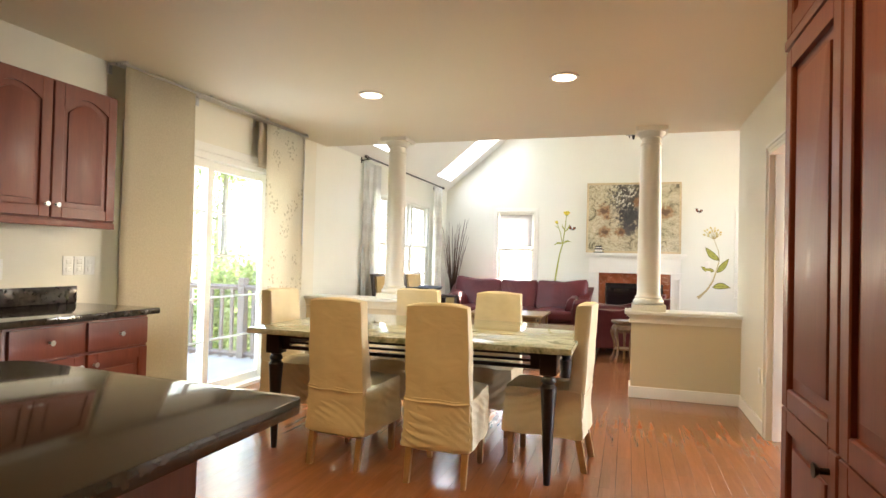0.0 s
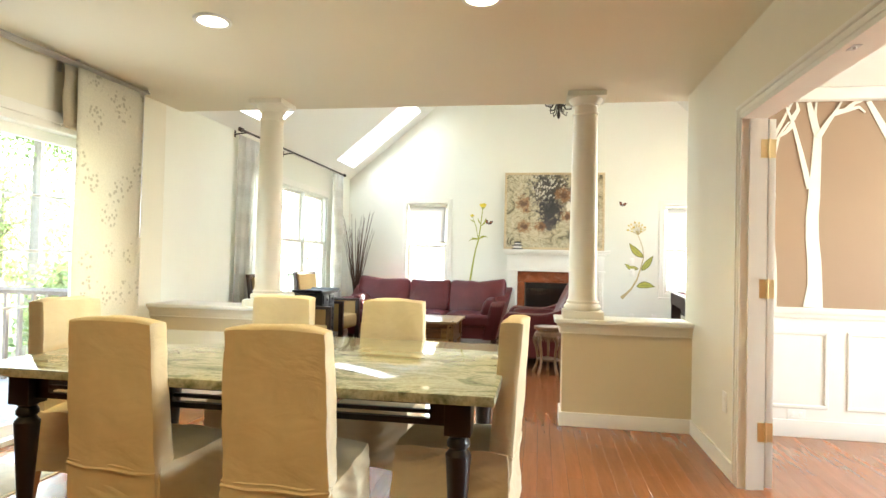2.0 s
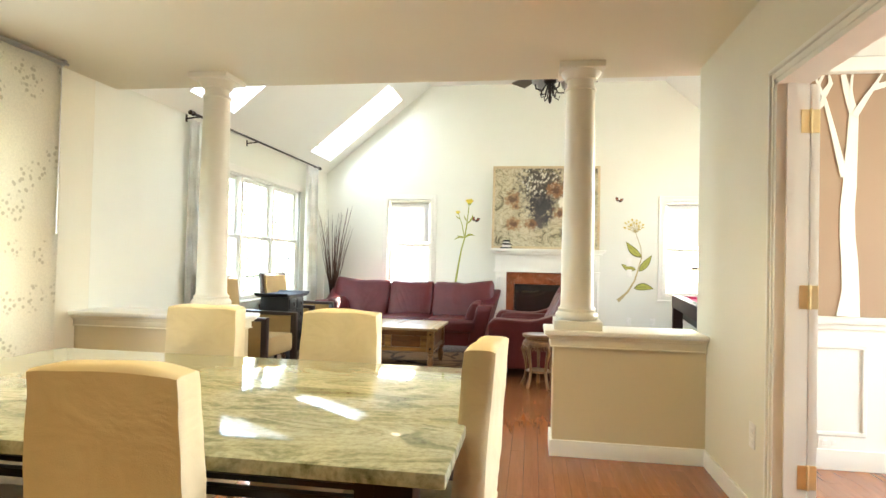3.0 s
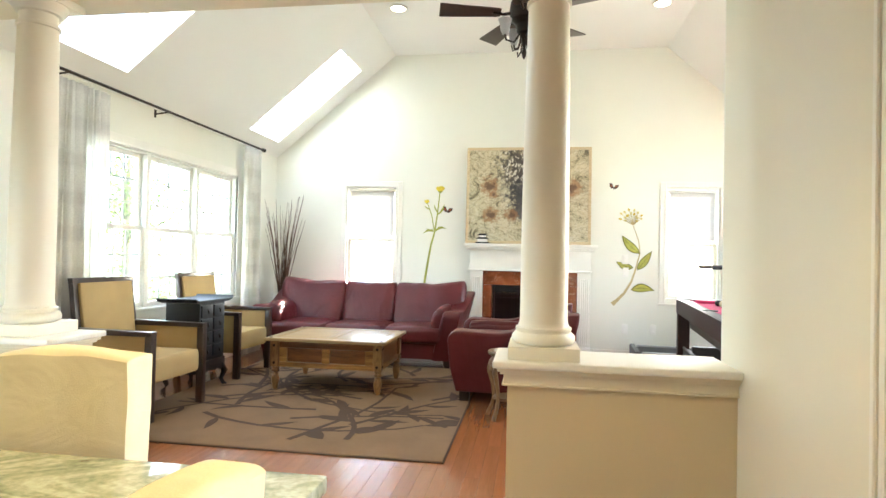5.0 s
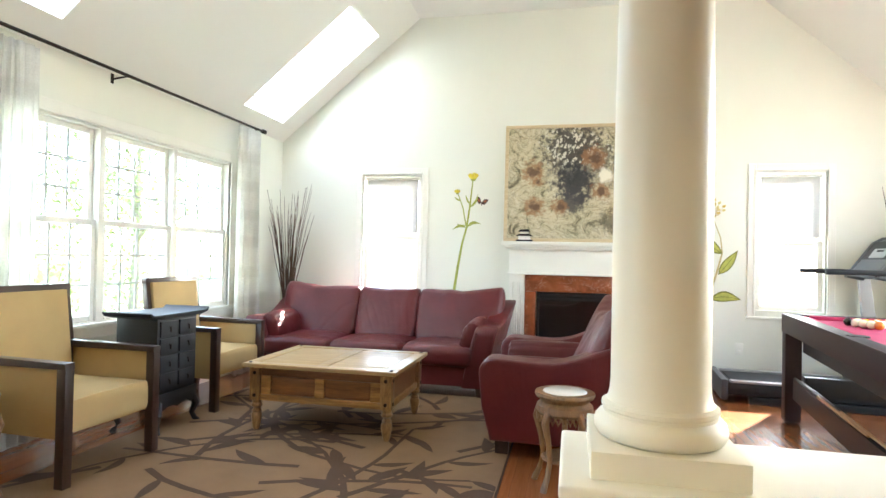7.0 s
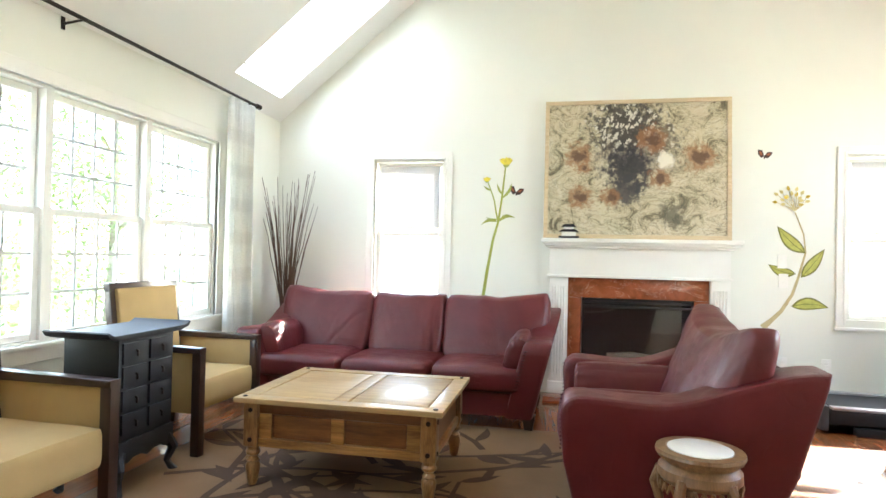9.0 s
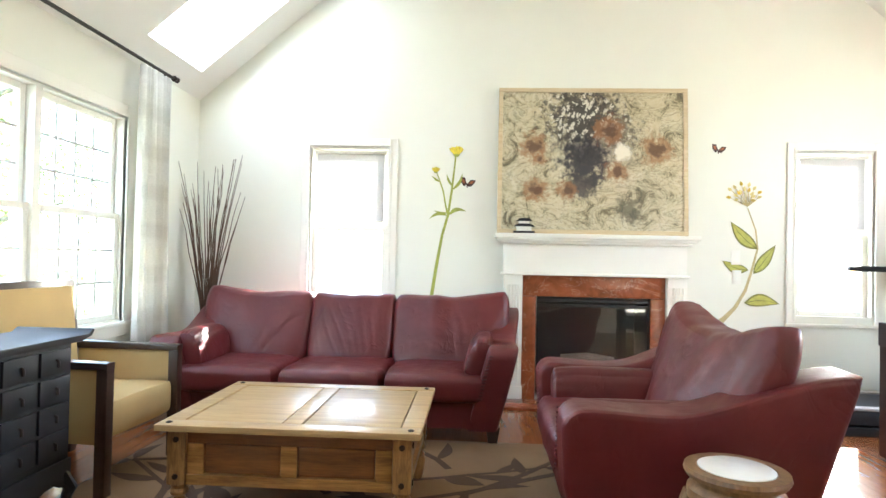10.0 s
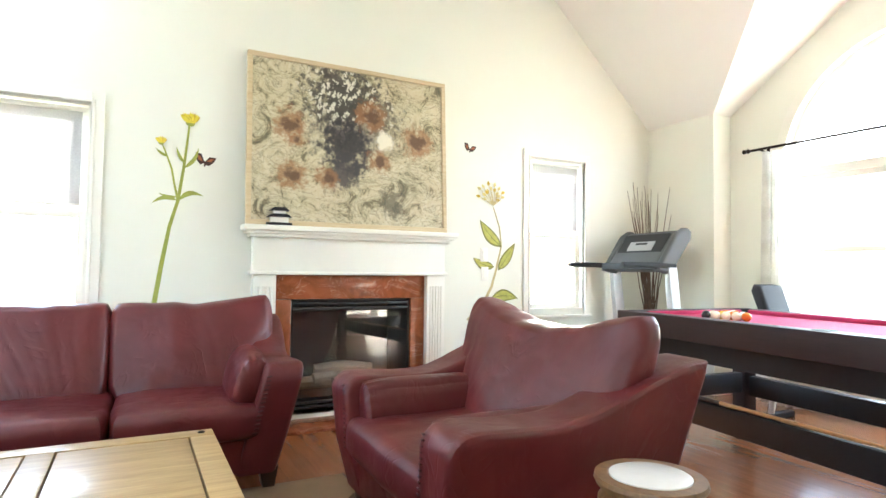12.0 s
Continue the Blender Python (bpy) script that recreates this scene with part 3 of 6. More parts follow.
# ceilings
solid("ceiling", bm_box(LX, RX + 0.06, -1.6, EDGE - 0.12, CEILZ, CEILZ + 0.02), KITCHEN_CEIL, "flat cream ceiling of the kitchen", "ceiling", smooth=False)
solid("ceiling_dining", bm_box(RX + 0.061, 5.15, -1.6, EDGE - 0.12, CEILZ, CEILZ + 0.02), CEIL, "flat white ceiling of the dining room", "ceiling", smooth=False)
solid("ceiling_edge", bm_box(LX, RW + 0.15, EDGE - 0.12, EDGE, CEILZ, CEILZ + 0.02), KITCHEN_CEIL, "white soffit at the ceiling's edge", "ceiling", smooth=False)
ang = math.atan2(TOPZ - WT, KNEE_L - LX)
slope = Matrix.Translation((LX, 0, WT)) @ Matrix.Rotation(-ang, 4, "Y")
ca = math.cos(ang)
S0, S1, SE = 0.17 / ca, 1.25 / ca, (KNEE_L - LX) / ca
SKYL = ((7.63, 8.41), (10.47, 11.25))
bm = bmesh.new()
ys = [EDGE] + [y for p in SKYL for y in p] + [FY]
for i, (y0, y1) in enumerate(zip(ys, ys[1:])):
    if i % 2 == 0:
        box(bm, 0, SE, y0, y1, 0, 0.1)
    else:
        box(bm, 0, S0, y0, y1, 0, 0.1)
        box(bm, S1, SE, y0, y1, 0, 0.1)
for y0, y1 in SKYL:     # shafts
    for q in ((S0 - 0.03, S0, y0 - 0.03, y1 + 0.03), (S1, S1 + 0.03, y0 - 0.03, y1 + 0.03), (S0, S1, y0 - 0.03, y0), (S0, S1, y1, y1 + 0.03)):
        box(bm, *q, 0.1, 0.26)
bm.transform(slope)
prism(bm, [(KNEE_L, EDGE), (KNEE_R, EDGE), (KNEE_R, FY), (KNEE_L, FY)], "z", TOPZ, TOPZ + 0.1)


def rslope(x):
    return TOPZ - (TOPZ - RWZ) * (x - KNEE_R) / (RW - KNEE_R)


VALX = RW - (BAYTOP - RWZ) * (RW - KNEE_R) / (TOPZ - RWZ)
low = [(KNEE_R, EDGE), (RW, EDGE), (RW, BAY0), (VALX, BAYC), (RW, BAY1), (RW, FY), (KNEE_R, FY)]
va = [bm.verts.new((x, y, rslope(x))) for x, y in low]
vb = [bm.verts.new((x, y, rslope(x) + 0.06)) for x, y in low]
fs = [bm.faces.new((va[0], va[1], va[2], va[3])), bm.faces.new((va[0], va[3], va[6])), bm.faces.new((va[3], va[4], va[5], va[6]))]
fs += [bm.faces.new((vb[3], vb[2], vb[1], vb[0])), bm.faces.new((vb[6], vb[3], vb[0])), bm.faces.new((vb[6], vb[5], vb[4], vb[3]))]
for s in (BAY0, BAY1):
    pts = [(VALX, BAYC, BAYTOP), (RW, s, RWZ), (BAYX + 0.15, s, RWZ), (BAYX + 0.15, BAYC, BAYTOP)]
    lo = [bm.verts.new(p) for p in pts]
    hi = [bm.verts.new((p[0], p[1], p[2] + 0.06)) for p in pts]
    bm.faces.new(lo)
    bm.faces.new(hi[::-1])
solid("ceiling_vault", bm, CEIL, "white vaulted ceiling with two skylight wells", "ceiling", smooth=False)
for y0, y1 in SKYL:
    w = thing("skylight", slope @ Matrix.Translation((0, 0, 0.26)), "white framed skylight in the sloping ceiling", "skylight", "skylights", "structure")
    bm = bmesh.new()
    for q in ((S0 - 0.04, S0 + 0.03, y0 - 0.04, y1 + 0.04), (S1 - 0.03, S1 + 0.04, y0 - 0.04, y1 + 0.04), (S0 + 0.03, S1 - 0.03, y0 - 0.04, y0 + 0.03), (S0 + 0.03, S1 - 0.03, y1 - 0.03, y1 + 0.04)):
        box(bm, *q, 0, 0.04)
    part("window_frame", bm, TRIM, w)
    g = part("pane", bm_box(S0 + 0.03, S1 - 0.03, y0 + 0.03, y1 - 0.03, 0.012, 0.018), GLASS, w)
    g.visible_shadow = False

# half walls with caps
CAPZ = 0.775


def half_wall(name, x0, x1, end):
    h = thing(name, pose(0, 0, 0), "pale tan half wall with a moulded white cap", "half wall", "", "structure")
    part("wall", bm_box(x0, x1, 6.6, 6.85, 0, CAPZ - 0.05), HALF_WALL, h, smooth=False)
    bm = bmesh.new()
    o = 0.06
    e0, e1 = (x0 - o, x1) if end < 0 else (x0, x1 + o)
    box(bm, e0, e1, 6.6 - 0.068, 6.85 + 0.06, CAPZ - 0.03, CAPZ, 0.011, 4)
    part("cap", bm, TRIM, h, "white cap board with a rounded nose")
    bm = bmesh.new()
    for k, (d, za, zb) in enumerate(((0.042, CAPZ - 0.046, CAPZ - 0.03), (0.03, CAPZ - 0.058, CAPZ - 0.046), (0.016, CAPZ - 0.098, CAPZ - 0.058), (0.023, CAPZ - 0.106, CAPZ - 0.098))):
        e0, e1 = (x0 - d, x1) if end < 0 else (x0, x1 + d)
        box(bm, e0, e1, 6.6 - d, 6.85 + d, za, zb, 0.0035)
    part("moulding", bm, TRIM_TAN, h, "cream moulded band under the cap")
    bm = bmesh.new()
    e0, e1 = (x0 - 0.016, x1) if end < 0 else (x0, x1 + 0.016)
    box(bm, e0, e1, 6.6 - 0.016, 6.85 + 0.016, 0, 0.1, 0.005)
    part("baseboard", bm, TRIM, h)


half_wall("half_wall_east", 0.4, RX - 0.001, -1)
half_wall("half_wall_west", LX + 0.001, -1.74, 1)


def column(x, y):
    c = thing("column", pose(x, y, CAPZ), "round white tapering column on a half wall", "column", "columns", "structure")
    part("plinth", bm_box(-0.145, 0.145, -0.145, 0.145, 0, 0.055, bevel=0.004), TRIM_COL, c)
    bm = bmesh.new()
    lathe(bm, [(0.118, 0.055), (0.127, 0.059), (0.133, 0.068), (0.135, 0.08), (0.132, 0.092), (0.124, 0.101), (0.116, 0.105), (0.116, 0.112), (0.119, 0.116), (0.119, 0.124), (0.11, 0.13)], seg=40)
    part("base", bm, TRIM_COL, c, "rounded torus base")
    h = CEILZ - CAPZ
    bm = bmesh.new()
    prof = [(0.101 - 0.02 * max(0, k - 0.3) ** 1.3, 0.14 + (h - 0.29) * k) for k in [i / 12 for i in range(13)]]
    lathe(bm, [(0.11, 0.129), (0.106, 0.136), (0.1025, 0.15), (0.101, 0.175)] + prof[1:], seg=40)
    part("shaft", bm, TRIM_COL, c)
    bm = bmesh.new()
    lathe(bm, [(0.085, h - 0.16), (0.096, h - 0.155), (0.096, h - 0.14), (0.084, h - 0.135), (0.084, h - 0.09), (0.1, h - 0.085), (0.105, h - 0.07), (0.124, h - 0.05), (0.126, h - 0.04)], seg=40)
    part("capital", bm, TRIM_COL, c)
    part("abacus", bm_box(-0.14, 0.14, -0.14, 0.14, h - 0.04, h - 0.001, bevel=0.004), TRIM_COL, c)


column(0.545, 6.725)
column(-1.96, 6.725)

# baseboards, casings
bm = bmesh.new()
for q in ((LX, LX + 0.015, 6.0, 6.58), (LX, LX + 0.015, 6.87, FY), (RX - 0.015, RX, 5.678, 6.58), (LX + 0.015, -0.3, FY - 0.015, FY), (1.25, RW, FY - 0.015, FY),
          (RW - 0.015, RW, BAY1, FY - 0.015), (RW, BAYX, BAY1 - 0.015, BAY1), (BAYX - 0.015, BAYX, BAY0, BAY1 - 0.015), (RW - 0.015, RW, WEND + 0.021, BAY0)):
    box(bm, *q, 0, 0.1, 0.004, 1)
solid("baseboard", bm, TRIM, "white painted baseboard", "baseboard")
bm = bmesh.new()
for q in ((RX - 0.01, RX + 0.124, 5.6, 5.625, 0, 2.0), (RX - 0.01, RX + 0.124, 3.775, 3.8, 0, 2.0), (RX - 0.01, RX + 0.124, 3.775, 5.625, 2.0 - 0.022, 2.0),
          (RX + 0.03, RX + 0.07, 5.588, 5.6005, 0, 1.978), (RX + 0.03, RX + 0.07, 3.7995, 3.812, 0, 1.978)):
    box(bm, *q)
for x0, x1, d in ((RX - 0.01, RX, 0.035), (RX - 0.014, RX - 0.01, 0.012)):
    box(bm, x0, x1, 5.62, 5.62 + d, 0, 2.0 + d, 0.003, 1)
    box(bm, x0, x1, 3.78 - d, 3.78, 0, 2.0 + d, 0.003, 1)
    box(bm, x0, x1, 3.78, 5.62, 2.0, 2.0 + d, 0.003, 1)
box(bm, RX - 0.018, RX, 5.655, 5.677, 0, 2.035, 0.004, 1)
box(bm, RX - 0.018, RX, 3.723, 3.745, 0, 2.035, 0.004, 1)
box(bm, RX - 0.018, RX, 3.723, 5.677, 2.035, 2.057, 0.004, 1)
solid("trim_doorway", bm, TRIM, "white moulded casing round the doorway", "door casing")
for y in (4.26, 4.54):
    c = thing("door_catch", pose(RX + 0.03, y, 1.978), "small steel ball catch in the doorway head", "door catch", "door catches")
    part("plate", bm_box(-0.014, 0.014, -0.03, 0.03, -0.003, 0.0, bevel=0.001), STEEL, c)
    bm = bmesh.new()
    lathe(bm, [(0.003, -0.01), (0.008, -0.008), (0.009, -0.003)], seg=12)
    part("ball", bm, STEEL, c)
d = thing("door_1", pose(RX + 0.129, 5.602, 0.005), "white panelled door folded back flat against the wall", "door", "", "structure")
part("door_leaf", bm_box(0.0, 0.036, 0, 0.86, 0.01, 1.97, bevel=0.002), TRIM, d)
for z in (0.3, 1.06, 1.81):
    bm = bmesh.new()
    box(bm, -0.04, 0.034, -0.004, -0.0005, z - 0.05, z + 0.05)
    tube(bm, [(-0.002, -0.008, z - 0.052), (-0.002, -0.008, z + 0.052)], 0.006)
    part("hinge", bm, BRASS, d, "brass hinge")

# dining room wainscot
bm = bmesh.new()
box(bm, RX + 0.125, 5.0, 6.712, 6.722, 0, 0.86)
wa = solid("trim_wainscot", bm, TRIM, "white wainscot with framed panels", "wainscot", smooth=False)
bm = bmesh.new()
box(bm, RX + 0.125, 5.0, 6.68, 6.712, 0.86, 0.905, 0.008)
box(bm, RX + 0.125, 5.0, 6.695, 6.712, 0.83, 0.86, 0.004)
part("chair_rail", bm, TRIM, wa)
bm = bmesh.new()
box(bm, RX + 0.125, 5.0, 6.694, 6.712, 0, 0.12, 0.005)
part("baseboard", bm, TRIM, wa)
x = 1.62
while x < 4.7:
    bm = bmesh.new()
    for q in ((x, x + 0.6, 0.2, 0.225), (x, x + 0.6, 0.715, 0.74), (x, x + 0.025, 0.225, 0.715), (x + 0.575, x + 0.6, 0.225, 0.715)):
        box(bm, q[0], q[1], 6.7, 6.712, q[2], q[3], 0.004, 1)
    part("panel_moulding", bm, TRIM, wa)
    x += 0.72
solid("trim_crown", bm_box(RX + 0.125, 5.0, 6.64, 6.72, 2.35, CEILZ - 0.001, bevel=0.02), TRIM, "white crown moulding", "moulding")

# cream tree shapes on the brown wall
random.seed(4)


def tree_decal(x, w, branches, name="tree_decal"):
    bm = bmesh.new()
    y = 6.718
    trunk = [(x + 0.012 * math.sin(i * 1.3), 0.905 + i * 0.16) for i in range(6)]
    flat(bm, ribbon(trunk, [w * 1.35, w, w * 0.95, w * 0.9, w * 0.85, w * 0.8]), y)
    for k, pts in enumerate(branches):
        q = [(x + a, b) for a, b in pts]
        n = len(q)
        flat(bm, ribbon(q, [w * (0.8 if k == 0 else 0.42) * (1 - (0.62 if k == 0 else 0.72) * i / (n - 1)) for i in range(n)]), y - 0.0008 * (k + 1))
    tagged(new(name, mesh_of(name, bm, TREE_WHITE, False)), "cream bare tree silhouette on the brown wall", "wall decal", "tree decals")


tree_decal(2.12, 0.095, [[(0.0, 1.68), (0.01, 1.9), (0.02, 2.12), (-0.02, 2.26), (-0.04, 2.352)], [(0.0, 1.9), (0.015, 2.15), (0.0, 2.26), (0.01, 2.352)], [(-0.03, 1.74), (-0.09, 2.0), (-0.14, 2.2), (-0.2, 2.352)],
                         [(-0.14, 2.2), (-0.19, 2.14), (-0.26, 2.09)], [(-0.15, 2.23), (-0.11, 2.3), (-0.12, 2.352)], [(0.02, 2.1), (0.09, 2.22), (0.13, 2.28), (0.17, 2.352)], [(0.12, 2.27), (0.2, 2.29), (0.28, 2.31), (0.32, 2.27)], [(0.2, 2.29), (0.25, 2.34), (0.3, 2.352)]])
tree_decal(1.85, 0.05, [[(0, 1.68), (-0.01, 1.9), (0.0, 2.1), (0.06, 2.22), (0.12, 2.352)], [(0, 1.95), (0.04, 2.12), (0.09, 2.2), (0.14, 2.24)], [(0.0, 1.9), (-0.06, 2.1), (-0.08, 2.352)]])
tree_decal(2.92, 0.11, [[(0, 1.68), (-0.12, 1.82), (-0.27, 2.0), (-0.36, 2.16), (-0.46, 2.352)], [(-0.31, 2.06), (-0.29, 2.2), (-0.31, 2.352)], [(0, 1.68), (0.03, 1.95), (0.02, 2.2), (0.04, 2.352)], [(0.02, 1.9), (0.12, 2.08), (0.3, 2.2), (0.44, 2.352)]])
tree_decal(3.7, 0.08, [[(0, 1.68), (0.08, 1.95), (0.16, 2.3)], [(0, 1.68), (-0.1, 1.95), (-0.2, 2.33)], [(-0.05, 1.8), (-0.02, 2.1), (-0.05, 2.34)]])


# ---- windows ----
def sash(w, u0, u1, z0, z1, y, cols, rows, stile=0.045):
    bm = bmesh.new()
    for q in ((u0, u0 + stile, z0, z1), (u1 - stile, u1, z0, z1), (u0 + stile, u1 - stile, z0, z0 + stile), (u0 + stile, u1 - stile, z1 - stile, z1)):
        box(bm, q[0], q[1], y, y + 0.035, q[2], q[3], 0.004, 1)
    s = part("sash", bm, TRIM, w)
    a, b, c, d = u0 + stile, u1 - stile, z0 + stile, z1 - stile
    for i in range(1, cols):
        t = a + (b - a) * i / cols
        part("muntin", bm_box(t - 0.0075, t + 0.0075, y + 0.012, y + 0.022, c, d), GRILLE, s)
    for i in range(1, rows):
        t = c + (d - c) * i / rows
        part("muntin", bm_box(a, b, y + 0.011, y + 0.0235, t - 0.0075, t + 0.0075), GRILLE, s)
    g = part("pane", bm_box(a, b, y + 0.028, y + 0.032, c, d), GLASS, s)
    g.visible_shadow = False


def casing(w, u0, u1, z0, z1, d=0.075, sill=True):
    bm = bmesh.new()
    for dd, p in ((d, 0.018), (0.02, 0.026)):
        box(bm, u0 - dd, u0, -p, -0.0005, z0 if sill else z0 - dd, z1 + dd, 0.003, 1)
        box(bm, u1, u1 + dd, -p, -0.0005, z0 if sill else z0 - dd, z1 + dd, 0.003, 1)
        box(bm, u0, u1, -p, -0.0005, z1, z1 + dd, 0.003, 1)
    part("window_frame", bm, TRIM, w)
    bm = bmesh.new()
    for q in ((u0, u0 + 0.015, z0, z1), (u1 - 0.015, u1, z0, z1), (u0 + 0.015, u1 - 0.015, z1 - 0.015, z1), (u0 + 0.015, u1 - 0.015, z0, z0 + 0.015)):
        box(bm, q[0], q[1], 0.0, 0.14, q[2], q[3])
    part("jamb", bm, TRIM, w)
    if sill:
        bm = bmesh.new()
        box(bm, u0 - d - 0.02, u1 + d + 0.02, -0.045, -0.0005, z0 - 0.022, z0 + 0.004, 0.006)
        box(bm, u0 - d, u1 + d, -0.018, -0.0005, z0 - 0.1, z0 - 0.022, 0.004, 1)
        part("window_sill", bm, TRIM, w)


for i, (u0, u1, z0, z1) in enumerate((WIN_A, WIN_B)):
    w = thing("window_%d" % (i + 1), pose(0, FY, 0), "white sash window with a half-drawn roller shade", "window", "windows beside the fireplace", "structure")
    casing(w, u0, u1, z0, z1, sill=False, d=0.07)
    bm = bmesh.new()
    box(bm, u0 - 0.08, u1 + 0.08, -0.03, -0.0005, z0 - 0.07, z0 - 0.045, 0.005)
    part("window_sill", bm, TRIM, w)
    zm = 1.42
    sash(w, u0 + 0.015, u1 - 0.015, z0 + 0.015, zm, 0.05, 1, 1)
    sash(w, u0 + 0.015, u1 - 0.015, zm - 0.03, z1 - 0.015, 0.09, 1, 1)
    r = thing("roller_shade", pose((u0 + u1) / 2, FY + 0.035, z1 - 0.02), "white roller shade drawn halfway down the window", "window shade", "roller shades")
    hw = (u1 - u0) / 2 - 0.05
    part("cloth", bm_box(-hw, hw, -0.001, 0.001, -0.61, -0.03), SHADE, r)
    bm = bmesh.new()
    tube(bm, [(-hw - 0.02, 0, -0.02), (hw + 0.02, 0, -0.02)], 0.016)
    part("roller", bm, PLASTIC_W, r)
    part("hem_bar", bm_box(-hw, hw, -0.005, 0.005, -0.625, -0.61), PLASTIC_W, r)

w = thing("window_3", pose(LX, 0, 0, 0, 0, 90), "white triple sash window with fine grilles", "window", "", "structure")
casing(w, TRIPLE[0], TRIPLE[1], TRIPLE[2], TRIPLE[3], 0.085)
for k in range(3):
    u0 = 8.185 + 0.785 * k
    wide = 0.75 if k == 2 else 0.735
    sash(w, u0, u0 + wide, 0.695, 1.41, 0.018, 4, 3, 0.04)
    sash(w, u0, u0 + wide, 1.375, 2.055, 0.056, 4, 3, 0.04)
    if k:
        part("mullion", bm_box(u0 - 0.05, u0, 0.0, 0.13, 0.695, 2.055), TRIM, w)

w = thing("window_4", pose(BAYX, BAYC, 0, 0, 0, -90), "tall white arched bay window", "window", "", "structure")
bm = bmesh.new()
for r0, r1, p in ((ARC_R, ARC_R + 0.08, -0.02), (ARC_R - 0.04, ARC_R, 0.06)):
    for i in range(24):
        a0, a1 = math.pi * i / 24, math.pi * (i + 1) / 24
        prism(bm, [(r * math.cos(a), ARC_Z + r * math.sin(a)) for r, a in ((r0, a0), (r1, a0), (r1, a1), (r0, a1))], "y", p, p + (0.0195 if p < 0 else 0.05))
    for s in (-1, 1):
        prism(bm, [(s * r0, 0.55), (s * r1, 0.55), (s * r1, ARC_Z), (s * r0, ARC_Z)], "y", p, p + (0.0195 if p < 0 else 0.05))
part("window_frame", bm, TRIM, w)
part("transom", bm_box(-ARC_R + 0.04, ARC_R - 0.04, 0.04, 0.11, ARC_Z - 0.07, ARC_Z), TRIM, w)
sash(w, -ARC_R + 0.04, -0.03, 0.56, 1.3, 0.06, 1, 1)
sash(w, -ARC_R + 0.04, -0.03, 1.27, ARC_Z - 0.07, 0.08, 1, 1)
sash(w, 0.03, ARC_R - 0.04, 0.56, 1.3, 0.06, 1, 1)
sash(w, 0.03, ARC_R - 0.04, 1.27, ARC_Z - 0.07, 0.08, 1, 1)
part("mullion", bm_box(-0.03, 0.03, 0.05, 0.12, 0.55, ARC_Z - 0.07), TRIM, w)
part("window_sill", bm_box(-ARC_R - 0.1, ARC_R + 0.1, -0.05, 0.05, 0.525, 0.55, bevel=0.006), TRIM, w)

w = thing("window_5", pose(5.0, 4.9, 0, 0, 0, -90), "white framed dining room window", "window", "", "structure")
casing(w, -1.0, 1.0, 0.75, 2.1)
sash(w, -0.985, 0.0, 0.765, 2.085, 0.06, 1, 1)
sash(w, 0.0, 0.985, 0.765, 2.085, 0.06, 1, 1)

# sliding glass door
w = thing("door_2", pose(LX, 0, 0, 0, 0, 90), "white sliding glass door with horizontal bars", "sliding door", "", "structure")
bm = bmesh.new()
for q in ((4.22, 4.26, 0, 2.02), (5.94, 5.98, 0, 2.02), (4.26, 5.94, 1.97, 2.02), (4.26, 5.94, 0, 0.03)):
    box(bm, q[0], q[1], 0.0, 0.14, q[2], q[3])
part("door_frame", bm, TRIM, w)
bm = bmesh.new()
for q in ((4.15, 4.22, 0, 2.09), (5.98, 6.05, 0, 2.09), (4.22, 5.98, 2.02, 2.09)):
    box(bm, q[0], q[1], -0.018, -0.0005, q[2], q[3], 0.003, 1)
part("casing", bm, TRIM, w)
sash(w, 4.26, 5.13, 0.03, 1.97, 0.04, 1, 5, 0.07)
sash(w, 5.07, 5.94, 0.03, 1.97, 0.085, 1, 5, 0.07)

# ---- ground, deck and garden ----
solid("ground", bm_box(-60, 60, -50, 70, -0.75, -0.7), LAWN, "mown grass round the house", "ground", smooth=False)
dk = thing("deck", pose(0, 0, 0), "weathered grey wooden deck outside the glass door", "deck", "", "structure")
for i in range(22):
    part("board", bm_box(-3.1 - 0.14 * (i + 1) + 0.005, -3.1 - 0.14 * i, 2.6, 7.4, -0.13, -0.1), DECK, dk, smooth=False)
part("joist", bm_box(-6.15, -3.12, 2.65, 7.35, -0.4, -0.13), DECK_RAIL, dk, smooth=False)


def railing(p, q, n, slope_down=0.0):
    r = thing("deck_railing", pose(0, 0, 0), "weathered wooden deck railing with upright balusters", "railing", "deck railings")
    p, q = Vector(p), Vector(q)
    for k in range(n + 1):
        a = p.lerp(q, k / n)
        post = k % 6 == 0
        w2 = 0.045 if post else 0.018
        bm = bm_box(a.x - w2, a.x + w2, a.y - w2, a.y + w2, -0.1 + a.z - (0.55 if slope_down else 0), a.z + (1.0 if post else 0.88))
        part("post" if post else "baluster", bm, DECK_RAIL, r, smooth=False)
    for z in (0.05, 0.88):
        bm = bmesh.new()
        tube(bm, [p + Vector((0, 0, z)), q + Vector((0, 0, z))], 0.035, 4)
        part("rail", bm, DECK_RAIL, r, smooth=False)


railing((-6.1, 2.7, -0.1), (-6.1, 5.9, -0.1), 24)
railing((-6.1, 7.3, -0.1), (-3.3, 7.3, -0.1), 18)
railing((-6.1, 6.0, -0.1), (-7.6, 6.0, -1.0), 10, 1)


